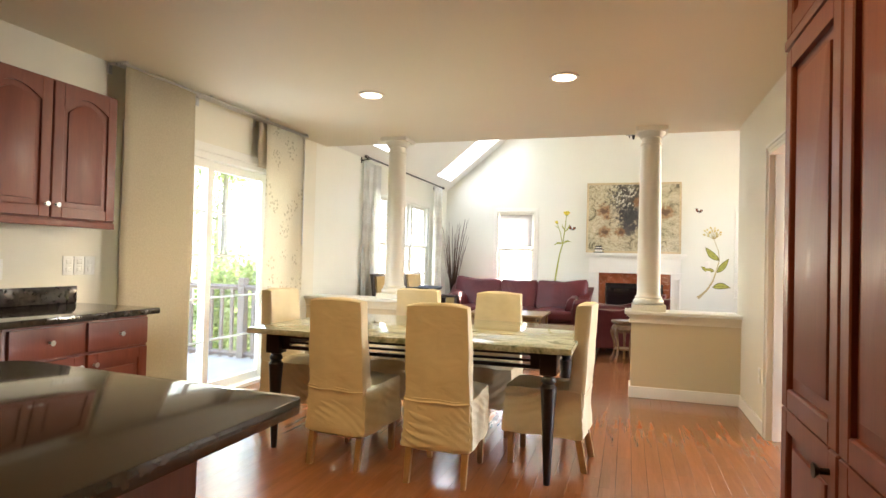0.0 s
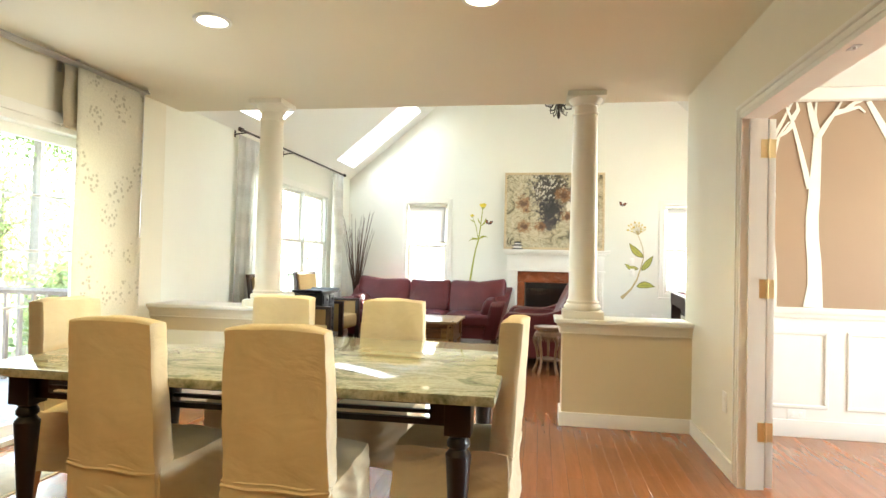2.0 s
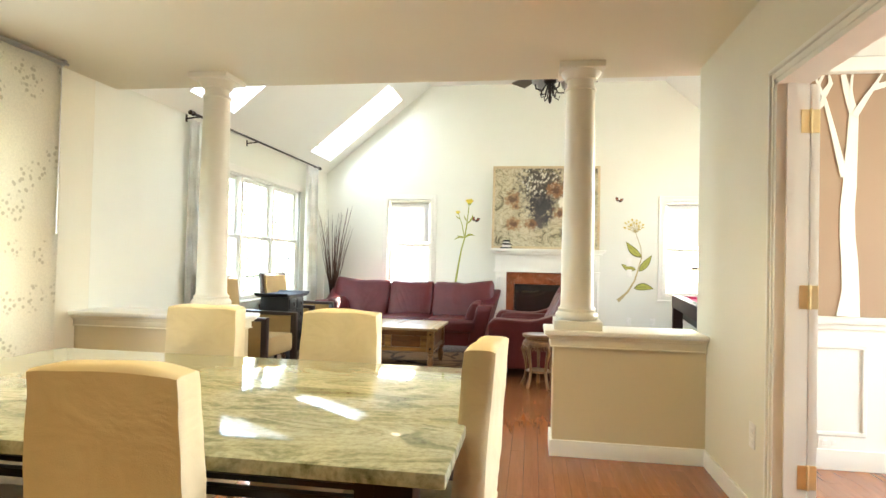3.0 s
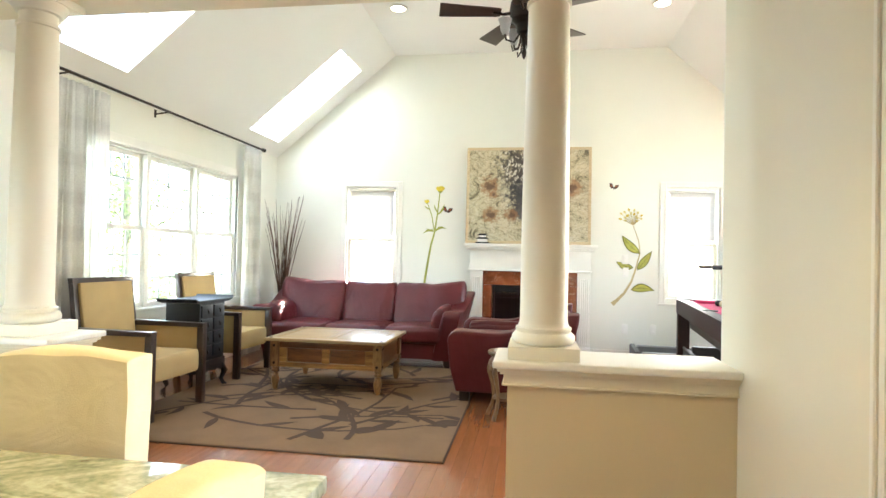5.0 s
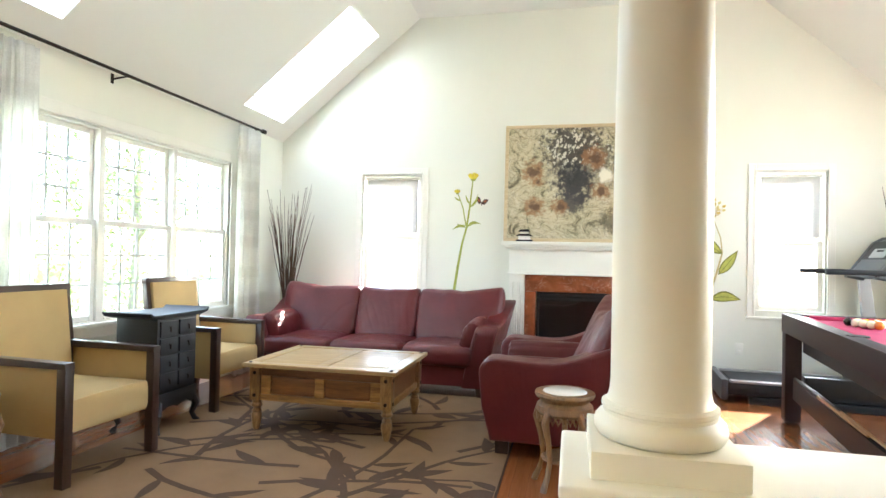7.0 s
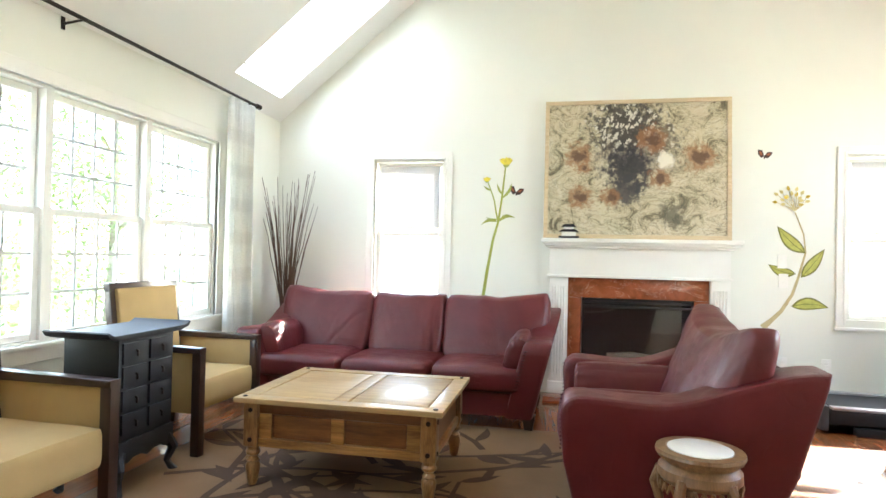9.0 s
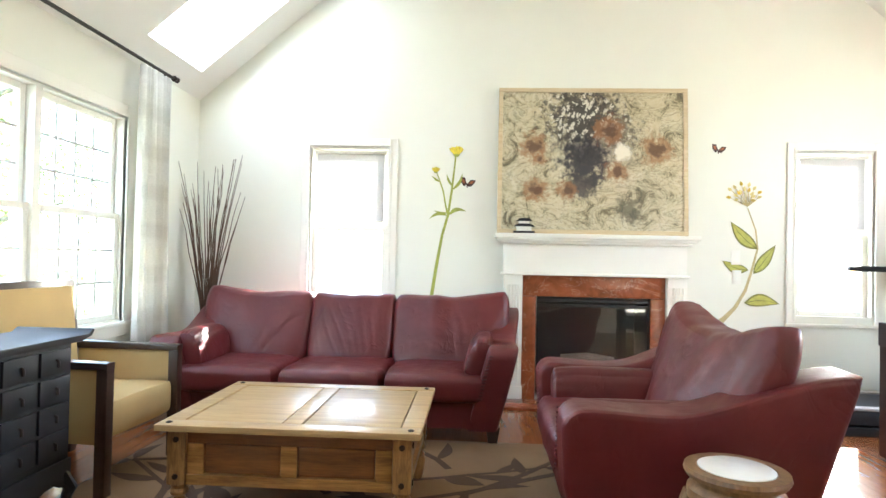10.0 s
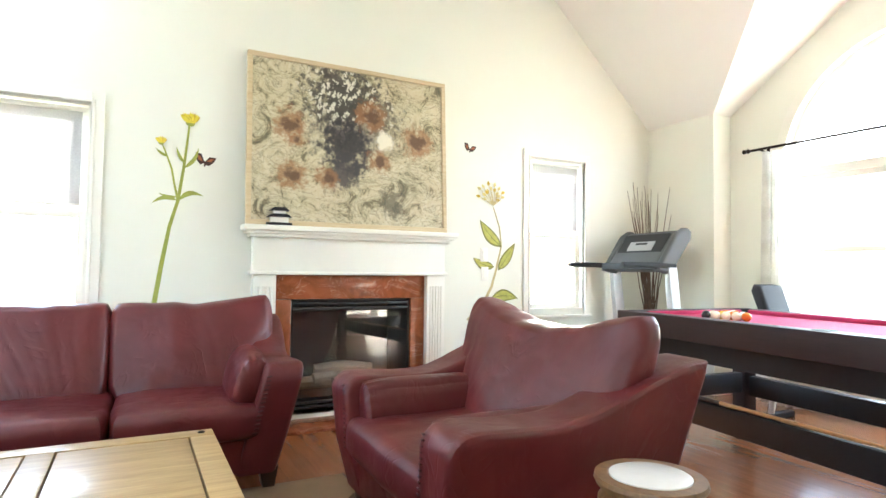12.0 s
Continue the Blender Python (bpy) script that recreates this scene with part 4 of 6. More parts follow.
def tree(x, y, h, crown, seed, mat=None, low=0.12, n=52):
    rnd = random.Random(seed)
    t = thing("tree", pose(x, y, -0.72), "leafy green garden tree in sunlight", "tree", "garden trees")
    bm = bmesh.new()
    tube(bm, [(0, 0, 0), (0.05, 0.03, h * 0.3), (0.0, 0.08, h * 0.6), (0.05, 0.05, h * 0.9)], [0.13, 0.1, 0.07, 0.02], 8)
    tips = []
    for k in range(12):
        z0 = h * rnd.uniform(max(0.15, low), 0.8)
        a, l = rnd.uniform(0, 6.28), crown * rnd.uniform(0.5, 1.0)
        tip = (l * math.cos(a), l * math.sin(a), z0 + l * rnd.uniform(0.0, 0.5))
        tube(bm, [(0, 0, z0), (tip[0] * 0.5, tip[1] * 0.5, z0 + 0.2), tip], [0.045, 0.03, 0.01], 5)
        tips.append(Vector(tip))
    part("trunk", bm, BARK, t, "rough brown trunk with limbs")
    vs, fs = [], []
    clumps = tips + [Vector((rnd.gauss(0, crown * 0.45), rnd.gauss(0, crown * 0.45), h * rnd.uniform(low, 1.0))) for _ in range(n)]
    for c in clumps:
        s = crown * rnd.uniform(0.2, 0.4)
        for _ in range(110 if h < 6.9 else 95):
            p = c + Vector((rnd.gauss(0, s), rnd.gauss(0, s), rnd.gauss(0, s * 0.7)))
            u = Vector((rnd.gauss(0, 1), rnd.gauss(0, 1), rnd.gauss(0, 1))).normalized()
            v = u.orthogonal().normalized()
            l = rnd.uniform(0.025, 0.06) if h < 6.9 else rnd.uniform(0.035, 0.085)
            i = len(vs)
            vs += [p - u * l, p + v * l * 0.45, p + u * l, p - v * l * 0.45]
            fs.append((i, i + 1, i + 2, i + 3))
    me = bpy.data.meshes.new("crown")
    me.from_pydata(vs, [], fs)
    me.materials.append(mat or FOLIAGE)
    ob = new("crown", me)
    ob.parent = t
    tagged(ob, "uneven crown of small green leaves", kind="stuff")


for x, y, h, c, s, mt, low in ((-8.2, 8.4, 6.4, 1.2, 1, FOLIAGE_B, 0.6), (-8.0, 10.6, 6.3, 1.2, 2, FOLIAGE, 0.6), (-8.4, 9.5, 6.5, 1.2, 3, FOLIAGE_B, 0.6), (-8.2, 11.9, 6.0, 1.0, 4, FOLIAGE_B, 0.6),
                               (-8.6, 4.6, 8.6, 1.2, 5, FOLIAGE_B, 0.25), (-9.2, 5.9, 9.2, 1.2, 6, FOLIAGE, 0.25), (-8.8, 7.2, 8.8, 1.2, 7, FOLIAGE, 0.25), (-17.0, 15.0, 6.0, 2.2, 8, FOLIAGE_B, 0.1),
                               (-19.0, 10.0, 5.2, 2.2, 9, FOLIAGE_B, 0.1), (-7.6, 14.8, 5.2, 1.6, 10, FOLIAGE, 0.12), (-11.0, 10.6, 3.2, 1.0, 21, FOLIAGE_B, 0.2), (-11.6, 13.4, 3.8, 1.2, 22, FOLIAGE_B, 0.2), (-12.5, 17.0, 4.6, 1.4, 23, FOLIAGE_B, 0.15),
                               (-5.6, 9.0, 1.7, 0.6, 11, FOLIAGE_B, 0.12), (-5.8, 10.4, 1.6, 0.6, 12, FOLIAGE_B, 0.12)):
    tree(x, y, h, c, s, mt, low, 150 if h > 6.9 else 52)

# ---- fireplace ----
f = thing("fireplace", pose(0.468, FY, 0), "white mantel fireplace with red marble surround and black firebox", "fireplace", "", "structure")
bm = bmesh.new()
box(bm, -0.82, 0.815, -0.17, -0.001, 1.335, 1.372, 0.006)
box(bm, -0.8, 0.795, -0.15, -0.001, 1.315, 1.335, 0.004)
box(bm, -0.775, 0.77, -0.125, -0.001, 1.29, 1.315, 0.008)
part("mantel_shelf", bm, TRIM, f, "white moulded mantel shelf")
part("frieze", bm_box(-0.745, 0.735, -0.085, -0.001, 1.055, 1.29, bevel=0.003), TRIM, f)
part("frieze_moulding", bm_box(-0.765, 0.755, -0.105, -0.001, 1.032, 1.055, bevel=0.006), TRIM, f)
for s in (-1, 1):
    a, b = sorted((s * 0.585, s * 0.74))
    bm = bmesh.new()
    box(bm, a, b, -0.08, -0.001, 0, 1.032, 0.003)
    for k in range(5):
        t = a + 0.03 + (b - a - 0.06) * k / 4
        tube(bm, [(t, -0.08, 0.16), (t, -0.08, 0.95)], 0.009, 6)
    part("pilaster", bm, TRIM, f, "fluted white pilaster")
    part("pilaster_base", bm_box(a - 0.008, b + 0.008, -0.092, -0.0015, 0, 0.12, bevel=0.004), TRIM, f)
for nm, q in (("marble_header", (-0.583, 0.583, 0.857, 1.03)), ("marble_jamb", (-0.583, -0.467, 0.0, 0.855)), ("marble_jamb", (0.467, 0.583, 0.0, 0.855))):
    part(nm, bm_box(q[0], q[1], -0.03, -0.001, q[2], q[3], bevel=0.002), MARBLE, f, "red marble slab with pale veins")
part("hearth", bm_box(-0.78, 0.78, -0.4, -0.095, 0.0005, 0.02, bevel=0.003), MARBLE, f, "flush red marble hearth")
bm = bmesh.new()
box(bm, -0.47, -0.45, 0.0, 0.4, 0.05, 0.86)
box(bm, 0.45, 0.47, 0.0, 0.4, 0.05, 0.86)
box(bm, -0.47, 0.47, 0.4, 0.42, 0.05, 0.86)
box(bm, -0.47, 0.47, 0.0, 0.42, 0.84, 0.87)
box(bm, -0.47, 0.47, 0.0, 0.42, 0.03, 0.06)
part("firebox", bm, FIREBLACK, f, "black metal firebox", smooth=False)
for k in range(2):
    part("louver", bm_box(-0.45, 0.45, -0.012, 0.004, 0.775 + 0.037 * k, 0.795 + 0.037 * k, bevel=0.003), FIREBLACK, f)
for k in range(2):
    part("louver", bm_box(-0.45, 0.45, -0.012, 0.004, 0.07 + 0.035 * k, 0.09 + 0.035 * k, bevel=0.003), FIREBLACK, f)
g = part("glass_door", bm_box(-0.44, 0.44, 0.012, 0.018, 0.14, 0.765), FIRE_GLASS, f, "clear firebox glass")
g.visible_shadow = False
bm = bmesh.new()
for k, (x, z, a) in enumerate(((-0.15, 0.2, 0.2), (0.12, 0.21, -0.25), (0.0, 0.3, 0.1), (-0.02, 0.24, -0.05))):
    tube(bm, [(x - 0.22, 0.2 + a * 0.3, z), (x, 0.2, z + 0.02), (x + 0.22, 0.2 - a * 0.3, z)], [0.045, 0.05, 0.04], 8)
part("log", bm, BARK, f, "stack of ceramic logs")

# ---- painting and mantel ornament ----
p = thing("painting", pose(0.43, FY - 0.11, 1.373, -3.2), "large abstract painting in a pale wood frame", "painting")
bm = bmesh.new()
W2, H2 = 0.768, 1.212
for q in ((-W2, W2, 0, 0.035), (-W2, W2, H2 - 0.035, H2), (-W2, -W2 + 0.035, 0.035, H2 - 0.035), (W2 - 0.035, W2, 0.035, H2 - 0.035)):
    box(bm, q[0], q[1], -0.02, 0.025, q[2], q[3], 0.003, 1)
part("frame_moulding", bm, FRAME_WOOD, p, "pale wooden frame")
part("canvas", bm_box(-W2 + 0.035, W2 - 0.035, -0.008, 0.02, 0.035, H2 - 0.035), PAINTING, p, smooth=False)
o = thing("pagoda_ornament", pose(-0.12, FY - 0.145, 1.3725), "small black and white pagoda ornament on the mantel", "ornament")
part("base", bm_box(-0.085, 0.085, -0.022, 0.022, 0, 0.018, bevel=0.003), BLACK_WOOD, o)
part("storey", bm_box(-0.06, 0.06, -0.018, 0.018, 0.018, 0.055), PLASTIC_W, o)
for z, w, h in ((0.055, 0.085, 0.022), (0.098, 0.065, 0.024)):
    bm = bmesh.new()
    prism(bm, [(-w, z), (w, z), (w * 0.8, z + h * 0.5), (w * 0.55, z + h), (-w * 0.55, z + h), (-w * 0.8, z + h * 0.5)], "y", -0.028, 0.028)
    part("roof", bm, BLACK_WOOD, o, "black upturned roof")
part("upper_storey", bm_box(-0.042, 0.042, -0.014, 0.014, 0.077, 0.098), PLASTIC_W, o)
DW = FY - 0.0005
# ---- wall flowers ----


def decal(name, label, pieces):
    t = thing(name, pose(0, DW, 0), label, "wall decal", "wall decals")
    for i, (nm, outline, mat) in enumerate(pieces):
        bm = bmesh.new()
        flat(bm, outline, -0.0002 * i, 0.0022)
        part(nm, bm, mat, t, smooth=False)


def disc(x, z, rx, rz, n=14, ragged=0.0, seed=0):
    rnd = random.Random(seed)
    return [(x + rx * math.cos(2 * math.pi * i / n) * (1 + rnd.uniform(-ragged, ragged)), z + rz * math.sin(2 * math.pi * i / n) * (1 + rnd.uniform(-ragged, ragged))) for i in range(n)]


def leaf_pieces(x0, z0, x1, z1, w, bend, dark, light):
    """A painted leaf: a darker outline, a lighter blade and a dark midrib."""
    d = Vector((x1 - x0, z1 - z0)) * 0.06
    mid = [(x0 + (x1 - x0) * k + -(z1 - z0) * b, z0 + (z1 - z0) * k + (x1 - x0) * b) for k, b in ((0, 0), (0.35, bend * 0.85), (0.7, bend * 0.8), (0.97, 0))]
    return [("leaf", leaf_outline(x0, z0, x1, z1, w, bend * math.hypot(x1 - x0, z1 - z0)), dark),
            ("leaf_blade", leaf_outline(x0 + d.x, z0 + d.y, x1 - d.x, z1 - d.y, w * 0.74, bend * math.hypot(x1 - x0, z1 - z0)), light),
            ("midrib", ribbon(mid, [0.007, 0.006, 0.004, 0.002]), dark)]


pc = [("stem", ribbon([(-0.905, 0.5), (-0.873, 0.83), (-0.837, 1.086), (-0.794, 1.345), (-0.748, 1.515), (-0.72, 1.72), (-0.697, 1.95), (-0.69, 2.03)], [0.03, 0.03, 0.027, 0.022, 0.02, 0.018, 0.013, 0.012]), STEM_G),
      ("stem", ribbon([(-0.748, 1.515), (-0.772, 1.62), (-0.79, 1.72), (-0.83, 1.83), (-0.855, 1.89)], [0.016, 0.013, 0.012, 0.009, 0.007]), STEM_G),
      ("leaf", leaf_outline(-0.748, 1.515, -0.907, 1.485, 0.028, -0.03), STEM_G), ("leaf", leaf_outline(-0.748, 1.515, -0.59, 1.553, 0.034, 0.035), STEM_G), ("leaf", leaf_outline(-0.75, 1.54, -0.866, 1.558, 0.02, 0.012), STEM_G),
      ("leaf", leaf_outline(-0.72, 1.73, -0.629, 1.877, 0.026, -0.02), STEM_G), ("leaf", leaf_outline(-0.71, 1.76, -0.765, 1.87, 0.02, 0.01), STEM_G), ("leaf", leaf_outline(-0.81, 1.8, -0.89, 1.85, 0.018, 0.008), STEM_G)]
rnd = random.Random(5)
for cx, cz, w, h, n in ((-0.686, 2.035, 0.06, 0.07, 11), (-0.857, 1.885, 0.036, 0.045, 8)):
    pc.append(("sepal", disc(cx, cz, w * 0.5, h * 0.3, 10, 0.1, n), STEM_G))
    for k in range(n):
        a = radians(20 + 140 * k / (n - 1))
        pc.append(("petal", leaf_outline(cx, cz, cx + w * 1.1 * math.cos(a), cz + h * (0.5 + 0.5 * math.sin(a)) * rnd.uniform(0.9, 1.1), w * 0.5, 0.0, 6), LEAF_Y if k % 3 else LEAF_YD))
decal("flower_decal", "tall yellow flower painted decal on the wall", pc)
pc = [("stem", ribbon([(1.476, 0.654), (1.545, 0.72), (1.617, 0.796), (1.7, 0.94), (1.746, 1.089), (1.795, 1.287), (1.779, 1.438), (1.712, 1.62)], [0.055, 0.036, 0.03, 0.024, 0.019, 0.014, 0.011, 0.008]), STEM_B)]
for x0, z0, x1, z1, w, b in ((1.795, 1.281, 1.577, 1.506, 0.105, 0.06), (1.723, 1.109, 1.513, 1.184, 0.085, 0.1), (1.763, 1.08, 1.937, 1.32, 0.095, -0.02), (1.693, 0.841, 1.972, 0.838, 0.105, 0.1)):
    pc += leaf_pieces(x0, z0, x1, z1, w, b, LEAF_D, LEAF_G)
rnd = random.Random(7)
for k in range(17):
    a, r = radians(-10 + 200 * (k + rnd.random()) / 17), 0.13 * (0.55 + 0.45 * (k % 2)) * rnd.uniform(0.85, 1.1)
    x, z = 1.685 + r * math.cos(a), 1.69 + r * math.sin(a)
    pc.append(("stem", ribbon([(1.708, 1.63), ((1.708 + x) / 2 + 0.006, (1.63 + z) / 2), (x, z)], [0.006, 0.004, 0.003]), STEM_B))
    pc.append(("bud", leaf_outline(x - 0.012 * math.cos(a), z - 0.012 * math.sin(a), x + 0.03 * math.cos(a), z + 0.03 * math.sin(a), 0.026, 0.0, 6), BUD if k % 3 else LEAF_YD))
decal("flower_decal", "budding stem with green leaves painted decal on the wall", pc)


def butterfly(x, z, s, flip=1):
    q = lambda pts: [(x + flip * s * a, z + s * b) for a, b in pts]
    decal("butterfly_decal", "brown and orange butterfly decal on the wall",
          [("wing", q([(0, 0), (-0.3, 0.9), (-0.9, 1.0), (-0.85, 0.3), (-0.4, -0.3)]), BUTTER), ("wing", q([(0, 0), (0.5, 0.6), (1.2, 0.55), (1.0, 0.1), (0.5, -0.35), (0.1, -0.3)]), BUTTER),
           ("wing_patch", q([(-0.2, 0.1), (-0.4, 0.65), (-0.7, 0.7), (-0.6, 0.2)]), BUTTER_O), ("wing_patch", q([(0.2, 0.1), (0.6, 0.42), (0.95, 0.4), (0.7, 0.05)]), BUTTER_O),
           ("body", q([(-0.05, 0.15), (0.05, 0.15), (0.1, -0.45), (0.0, -0.5), (-0.06, -0.4)]), BUTTER)])


butterfly(-0.592, 1.783, 0.062, 1)
butterfly(1.47, 2.09, 0.055, 1)


def outlet(m, label="white wall outlet plate"):
    t = thing("wall_outlet", m, label, "outlet", "outlets")
    part("plate", bm_box(-0.036, 0.036, -0.006, -0.0005, -0.058, 0.058, bevel=0.002), PLASTIC_W, t)
    for z in (-0.024, 0.024):
        part("socket", bm_box(-0.016, 0.016, -0.008, -0.005, z - 0.014, z + 0.014, bevel=0.003), PLASTIC_W, t)


for x, z in ((1.63, 0.36), (1.96, 0.36), (1.62, 1.21), (1.63, 1.05)):
    outlet(pose(x, FY, z))
outlet(pose(RX, 5.85, 0.4, 0, 0, -90))
outlet(pose(2.02, 6.712, 0.155, 0, 90, 0))
outlet(pose(LX, 3.35, 1.08, 0, 0, 90))
for k in range(3):
    outlet(pose(LX, 3.78 + 0.075 * k, 1.1, 0, 0, 90), "white switch plate beside the counter")


# ---- curtains and rods ----
def curtain(name, y0, y1, ztop, zbot, x, mat, label, waves=7, depth=0.045):
    t = thing(name, pose(x, (y0 + y1) / 2, 0), label, "curtain", "curtains")
    bm = bmesh.new()
    n, hgt = waves * 8, 14
    grid = []
    for j in range(hgt + 1):
        k = j / hgt
        z = ztop + (zbot - ztop) * k
        row = []
        for i in range(n + 1):
            u = i / n
            spread = 0.86 + 0.14 * k
            yy = ((u - 0.5) * (y1 - y0)) * spread + 0.012 * math.sin(3 * k + i)
            row.append(bm.verts.new((depth * math.sin(u * waves * 6.283 + 0.6 * math.sin(2 * k + u * 9)) * (0.6 + 0.4 * k), yy, z)))
        grid.append(row)
    for a, b in zip(grid, grid[1:]):
        for i in range(n):
            bm.faces.new((a[i], a[i + 1], b[i + 1], b[i]))
    ob = part("cloth", bm, mat, t)
    so = ob.modifiers.new("thickness", "SOLIDIFY")
    so.thickness = 0.0015
    return t


curtain("curtain", 7.8, 8.4, 2.43, 0.02, -2.868, SHEER_BAND, "white sheer curtain with soft grey bands", 8, 0.03)
curtain("curtain", 10.44, 10.9, 2.43, 0.02, -2.79, SHEER_BAND, "white sheer curtain with soft grey bands", 6)
curtain("curtain", 10.12, 10.46, 2.1, 0.02, 3.66, SHEER_BAND, "white sheer curtain beside the arched window", 5)


def rod(pts, r, label, brackets, wallx):
    t = thing("curtain_rod", pose(*pts[0]), label, "curtain rod", "curtain rods")
    d = Vector(pts[1]) - Vector(pts[0])
    bm = bmesh.new()
    tube(bm, [(0, 0, 0), d], r, 10)
    part("pole", bm, ROD, t)
    for e, s in ((Vector((0, 0, 0)), -1), (d, 1)):
        bm = bmesh.new()
        u = d.normalized() * s
        tube(bm, [e, e + u * 0.012, e + u * 0.03, e + u * 0.055, e + u * 0.07], [r, r * 2.0, r * 1.2, r * 1.9, r * 0.4], 10)
        part("finial", bm, ROD, t)
    for k in brackets:
        bm = bmesh.new()
        q = d * k
        tube(bm, [(q.x, q.y, q.z - 0.005), (q.x + (wallx - pts[0][0]), q.y, q.z - 0.02)], 0.007, 6)
        box(bm, *sorted((wallx - pts[0][0], wallx - pts[0][0] + (0.006 if wallx < 0 else -0.006))), q.y - 0.012, q.y + 0.012, q.z - 0.05, q.z + 0.02)
        part("bracket", bm, ROD, t)


rod(((-2.785, 7.76, 2.455), (-2.785, 10.88, 2.455)), 0.012, "dark bronze curtain rod above the triple window", (0.03, 0.4, 0.97), LX)
rod(((3.66, 10.56, 2.13), (3.66, 8.24, 2.13)), 0.011, "dark bronze curtain rod across the arched window", (0.04, 0.96), BAYX)

# panel track and hanging panels at the glass door
t = thing("curtain_track", pose(-2.81, 4.0, 2.412), "white metal panel track above the glass door", "curtain track")
for k, dx in enumerate((-0.03, 0.0, 0.03)):
    bm = bmesh.new()
    tube(bm, [(dx, 0, 0), (dx, 2.31, 0)], 0.009, 8)
    part("rail", bm, STEEL, t)
for y in (0.03, 0.85, 1.6, 2.28):
    bm = bm_box(-0.105, 0.04, y - 0.01, y + 0.01, 0.008, 0.02)
    box(bm, -0.109, -0.1, y - 0.015, y + 0.015, -0.05, 0.02)
    part("bracket", bm, STEEL, t)
for y0, y1, dx, mt, lb in ((4.03, 4.68, 0.03, TAUPE, "plain taupe fabric panel hanging from the track"), (5.56, 6.2, -0.03, TAUPE, "taupe fabric panel tucked behind the flowered one"),
                           (5.64, 6.3, 0.0, SHEER_FLOWER, "cream sheer panel with taupe blossoms hanging from the track")):
    t = thing("panel_curtain", pose(-2.81 + dx, y0, 0), lb, "panel curtain", "panel curtains")
    bm = bmesh.new()
    w = y1 - y0
    n = 10
    zb = 0.05 if mt is not TAUPE or y0 < 5 else 2.0
    va = [[bm.verts.new((0.006 * math.sin(i * 1.1 + j), w * i / n, 2.402 + (zb - 2.402) * j / 8)) for i in range(n + 1)] for j in range(9)]
    for a, b in zip(va, va[1:]):
        for i in range(n):
            bm.faces.new((a[i], a[i + 1], b[i + 1], b[i]))
    ob = part("cloth", bm, mt, t)
    ob.modifiers.new("thickness", "SOLIDIFY").thickness = 0.0015
    part("hem_bar", bm_box(-0.006, 0.006, 0, w, zb - 0.012, zb), mt, t)

    if mt is SHEER_FLOWER:
        bm = bmesh.new()
        tube(bm, [(0.012, w - 0.02, 2.4), (0.014, w - 0.022, 1.9), (0.012, w - 0.024, 1.3)], [0.003, 0.004, 0.006], 6)
        part("pull_wand", bm, STEEL, t, "thin metal pull wand")

# ---- twigs in corner vases ----
def twigs(x, y, n, h, seed, lean=0.16):
    rnd = random.Random(seed)
    t = thing("twig_vase", pose(x, y, 0), "tall vase of bare brown twigs in the corner", "twigs", "twig vases")
    bm = bmesh.new()
    lathe(bm, [(0.08, 0), (0.1, 0.02), (0.12, 0.2), (0.09, 0.42), (0.06, 0.52), (0.075, 0.58), (0.065, 0.575), (0.05, 0.5)], seg=24)
    part("vase", bm, BLACK_WOOD, t, "dark tall vase")
    for k in range(n):
        a, l = rnd.uniform(0, 6.28), rnd.uniform(0.2, 1.0) * lean * 2
        top = h * rnd.uniform(0.72, 1.0)
        bm = bmesh.new()
        pts, rr = [], []
        for i in range(7):
            s = i / 6
            pts.append((0.02 * math.cos(a) + l * s ** 1.4 * math.cos(a) + rnd.gauss(0, 0.006), 0.02 * math.sin(a) + 0.45 * l * s ** 1.4 * math.sin(a) + rnd.gauss(0, 0.006), 0.45 + (top - 0.45) * s))
            rr.append(0.0075 * (1 - 0.75 * s))
        tube(bm, pts, rr, 5)
        part("twig", bm, TWIG, t)


twigs(-2.68, 11.3, 34, 1.95, 3, 0.17)
twigs(3.3, 11.33, 26, 1.9, 8, 0.14)

# ---- ceiling lamps and fan ----
for x, y, z in ((-1.53, 5.11, CEILZ), (-0.07, 5.0, CEILZ), (-1.53, 2.6, CEILZ), (-0.07, 2.2, CEILZ), (-0.95, 10.15, TOPZ), (1.75, 10.3, TOPZ)):
    t = thing("recessed_light", pose(x, y, z), "round white recessed ceiling light, lit", "recessed light", "recessed lights")
    bm = bmesh.new()
    for i in range(32):
        a0, a1 = 2 * math.pi * i / 32, 2 * math.pi * (i + 1) / 32
        prism(bm, [(r * math.cos(a), r * math.sin(a)) for r, a in ((0.078, a0), (0.1, a0), (0.1, a1), (0.078, a1))], "z", -0.012, -0.0005)
    part("trim_ring", bm, TRIM, t)
    bm = bmesh.new()
    lathe(bm, [(0.078, -0.008), (0.07, -0.006), (0.001, -0.005)], seg=32)
    part("lens", bm, GLOW, t, "warm glowing lens")

fan = thing("ceiling_fan", pose(0.4, 8.78, TOPZ), "dark ceiling fan with a cluster of bell lamps", "ceiling fan")
bm = bmesh.new()
lathe(bm, [(0.03, -0.1), (0.07, -0.06), (0.075, -0.0005)], seg=24)
part("canopy", bm, ROD, fan)
bm = bmesh.new()
tube(bm, [(0, 0, -0.08), (0, 0, -0.55)], 0.012, 10)
part("downrod", bm, ROD, fan)
bm = bmesh.new()
lathe(bm, [(0.03, -0.86), (0.06, -0.84), (0.07, -0.78), (0.11, -0.74), (0.12, -0.66), (0.11, -0.6), (0.05, -0.55), (0.02, -0.53)], seg=24)
part("motor_housing", bm, ROD, fan)
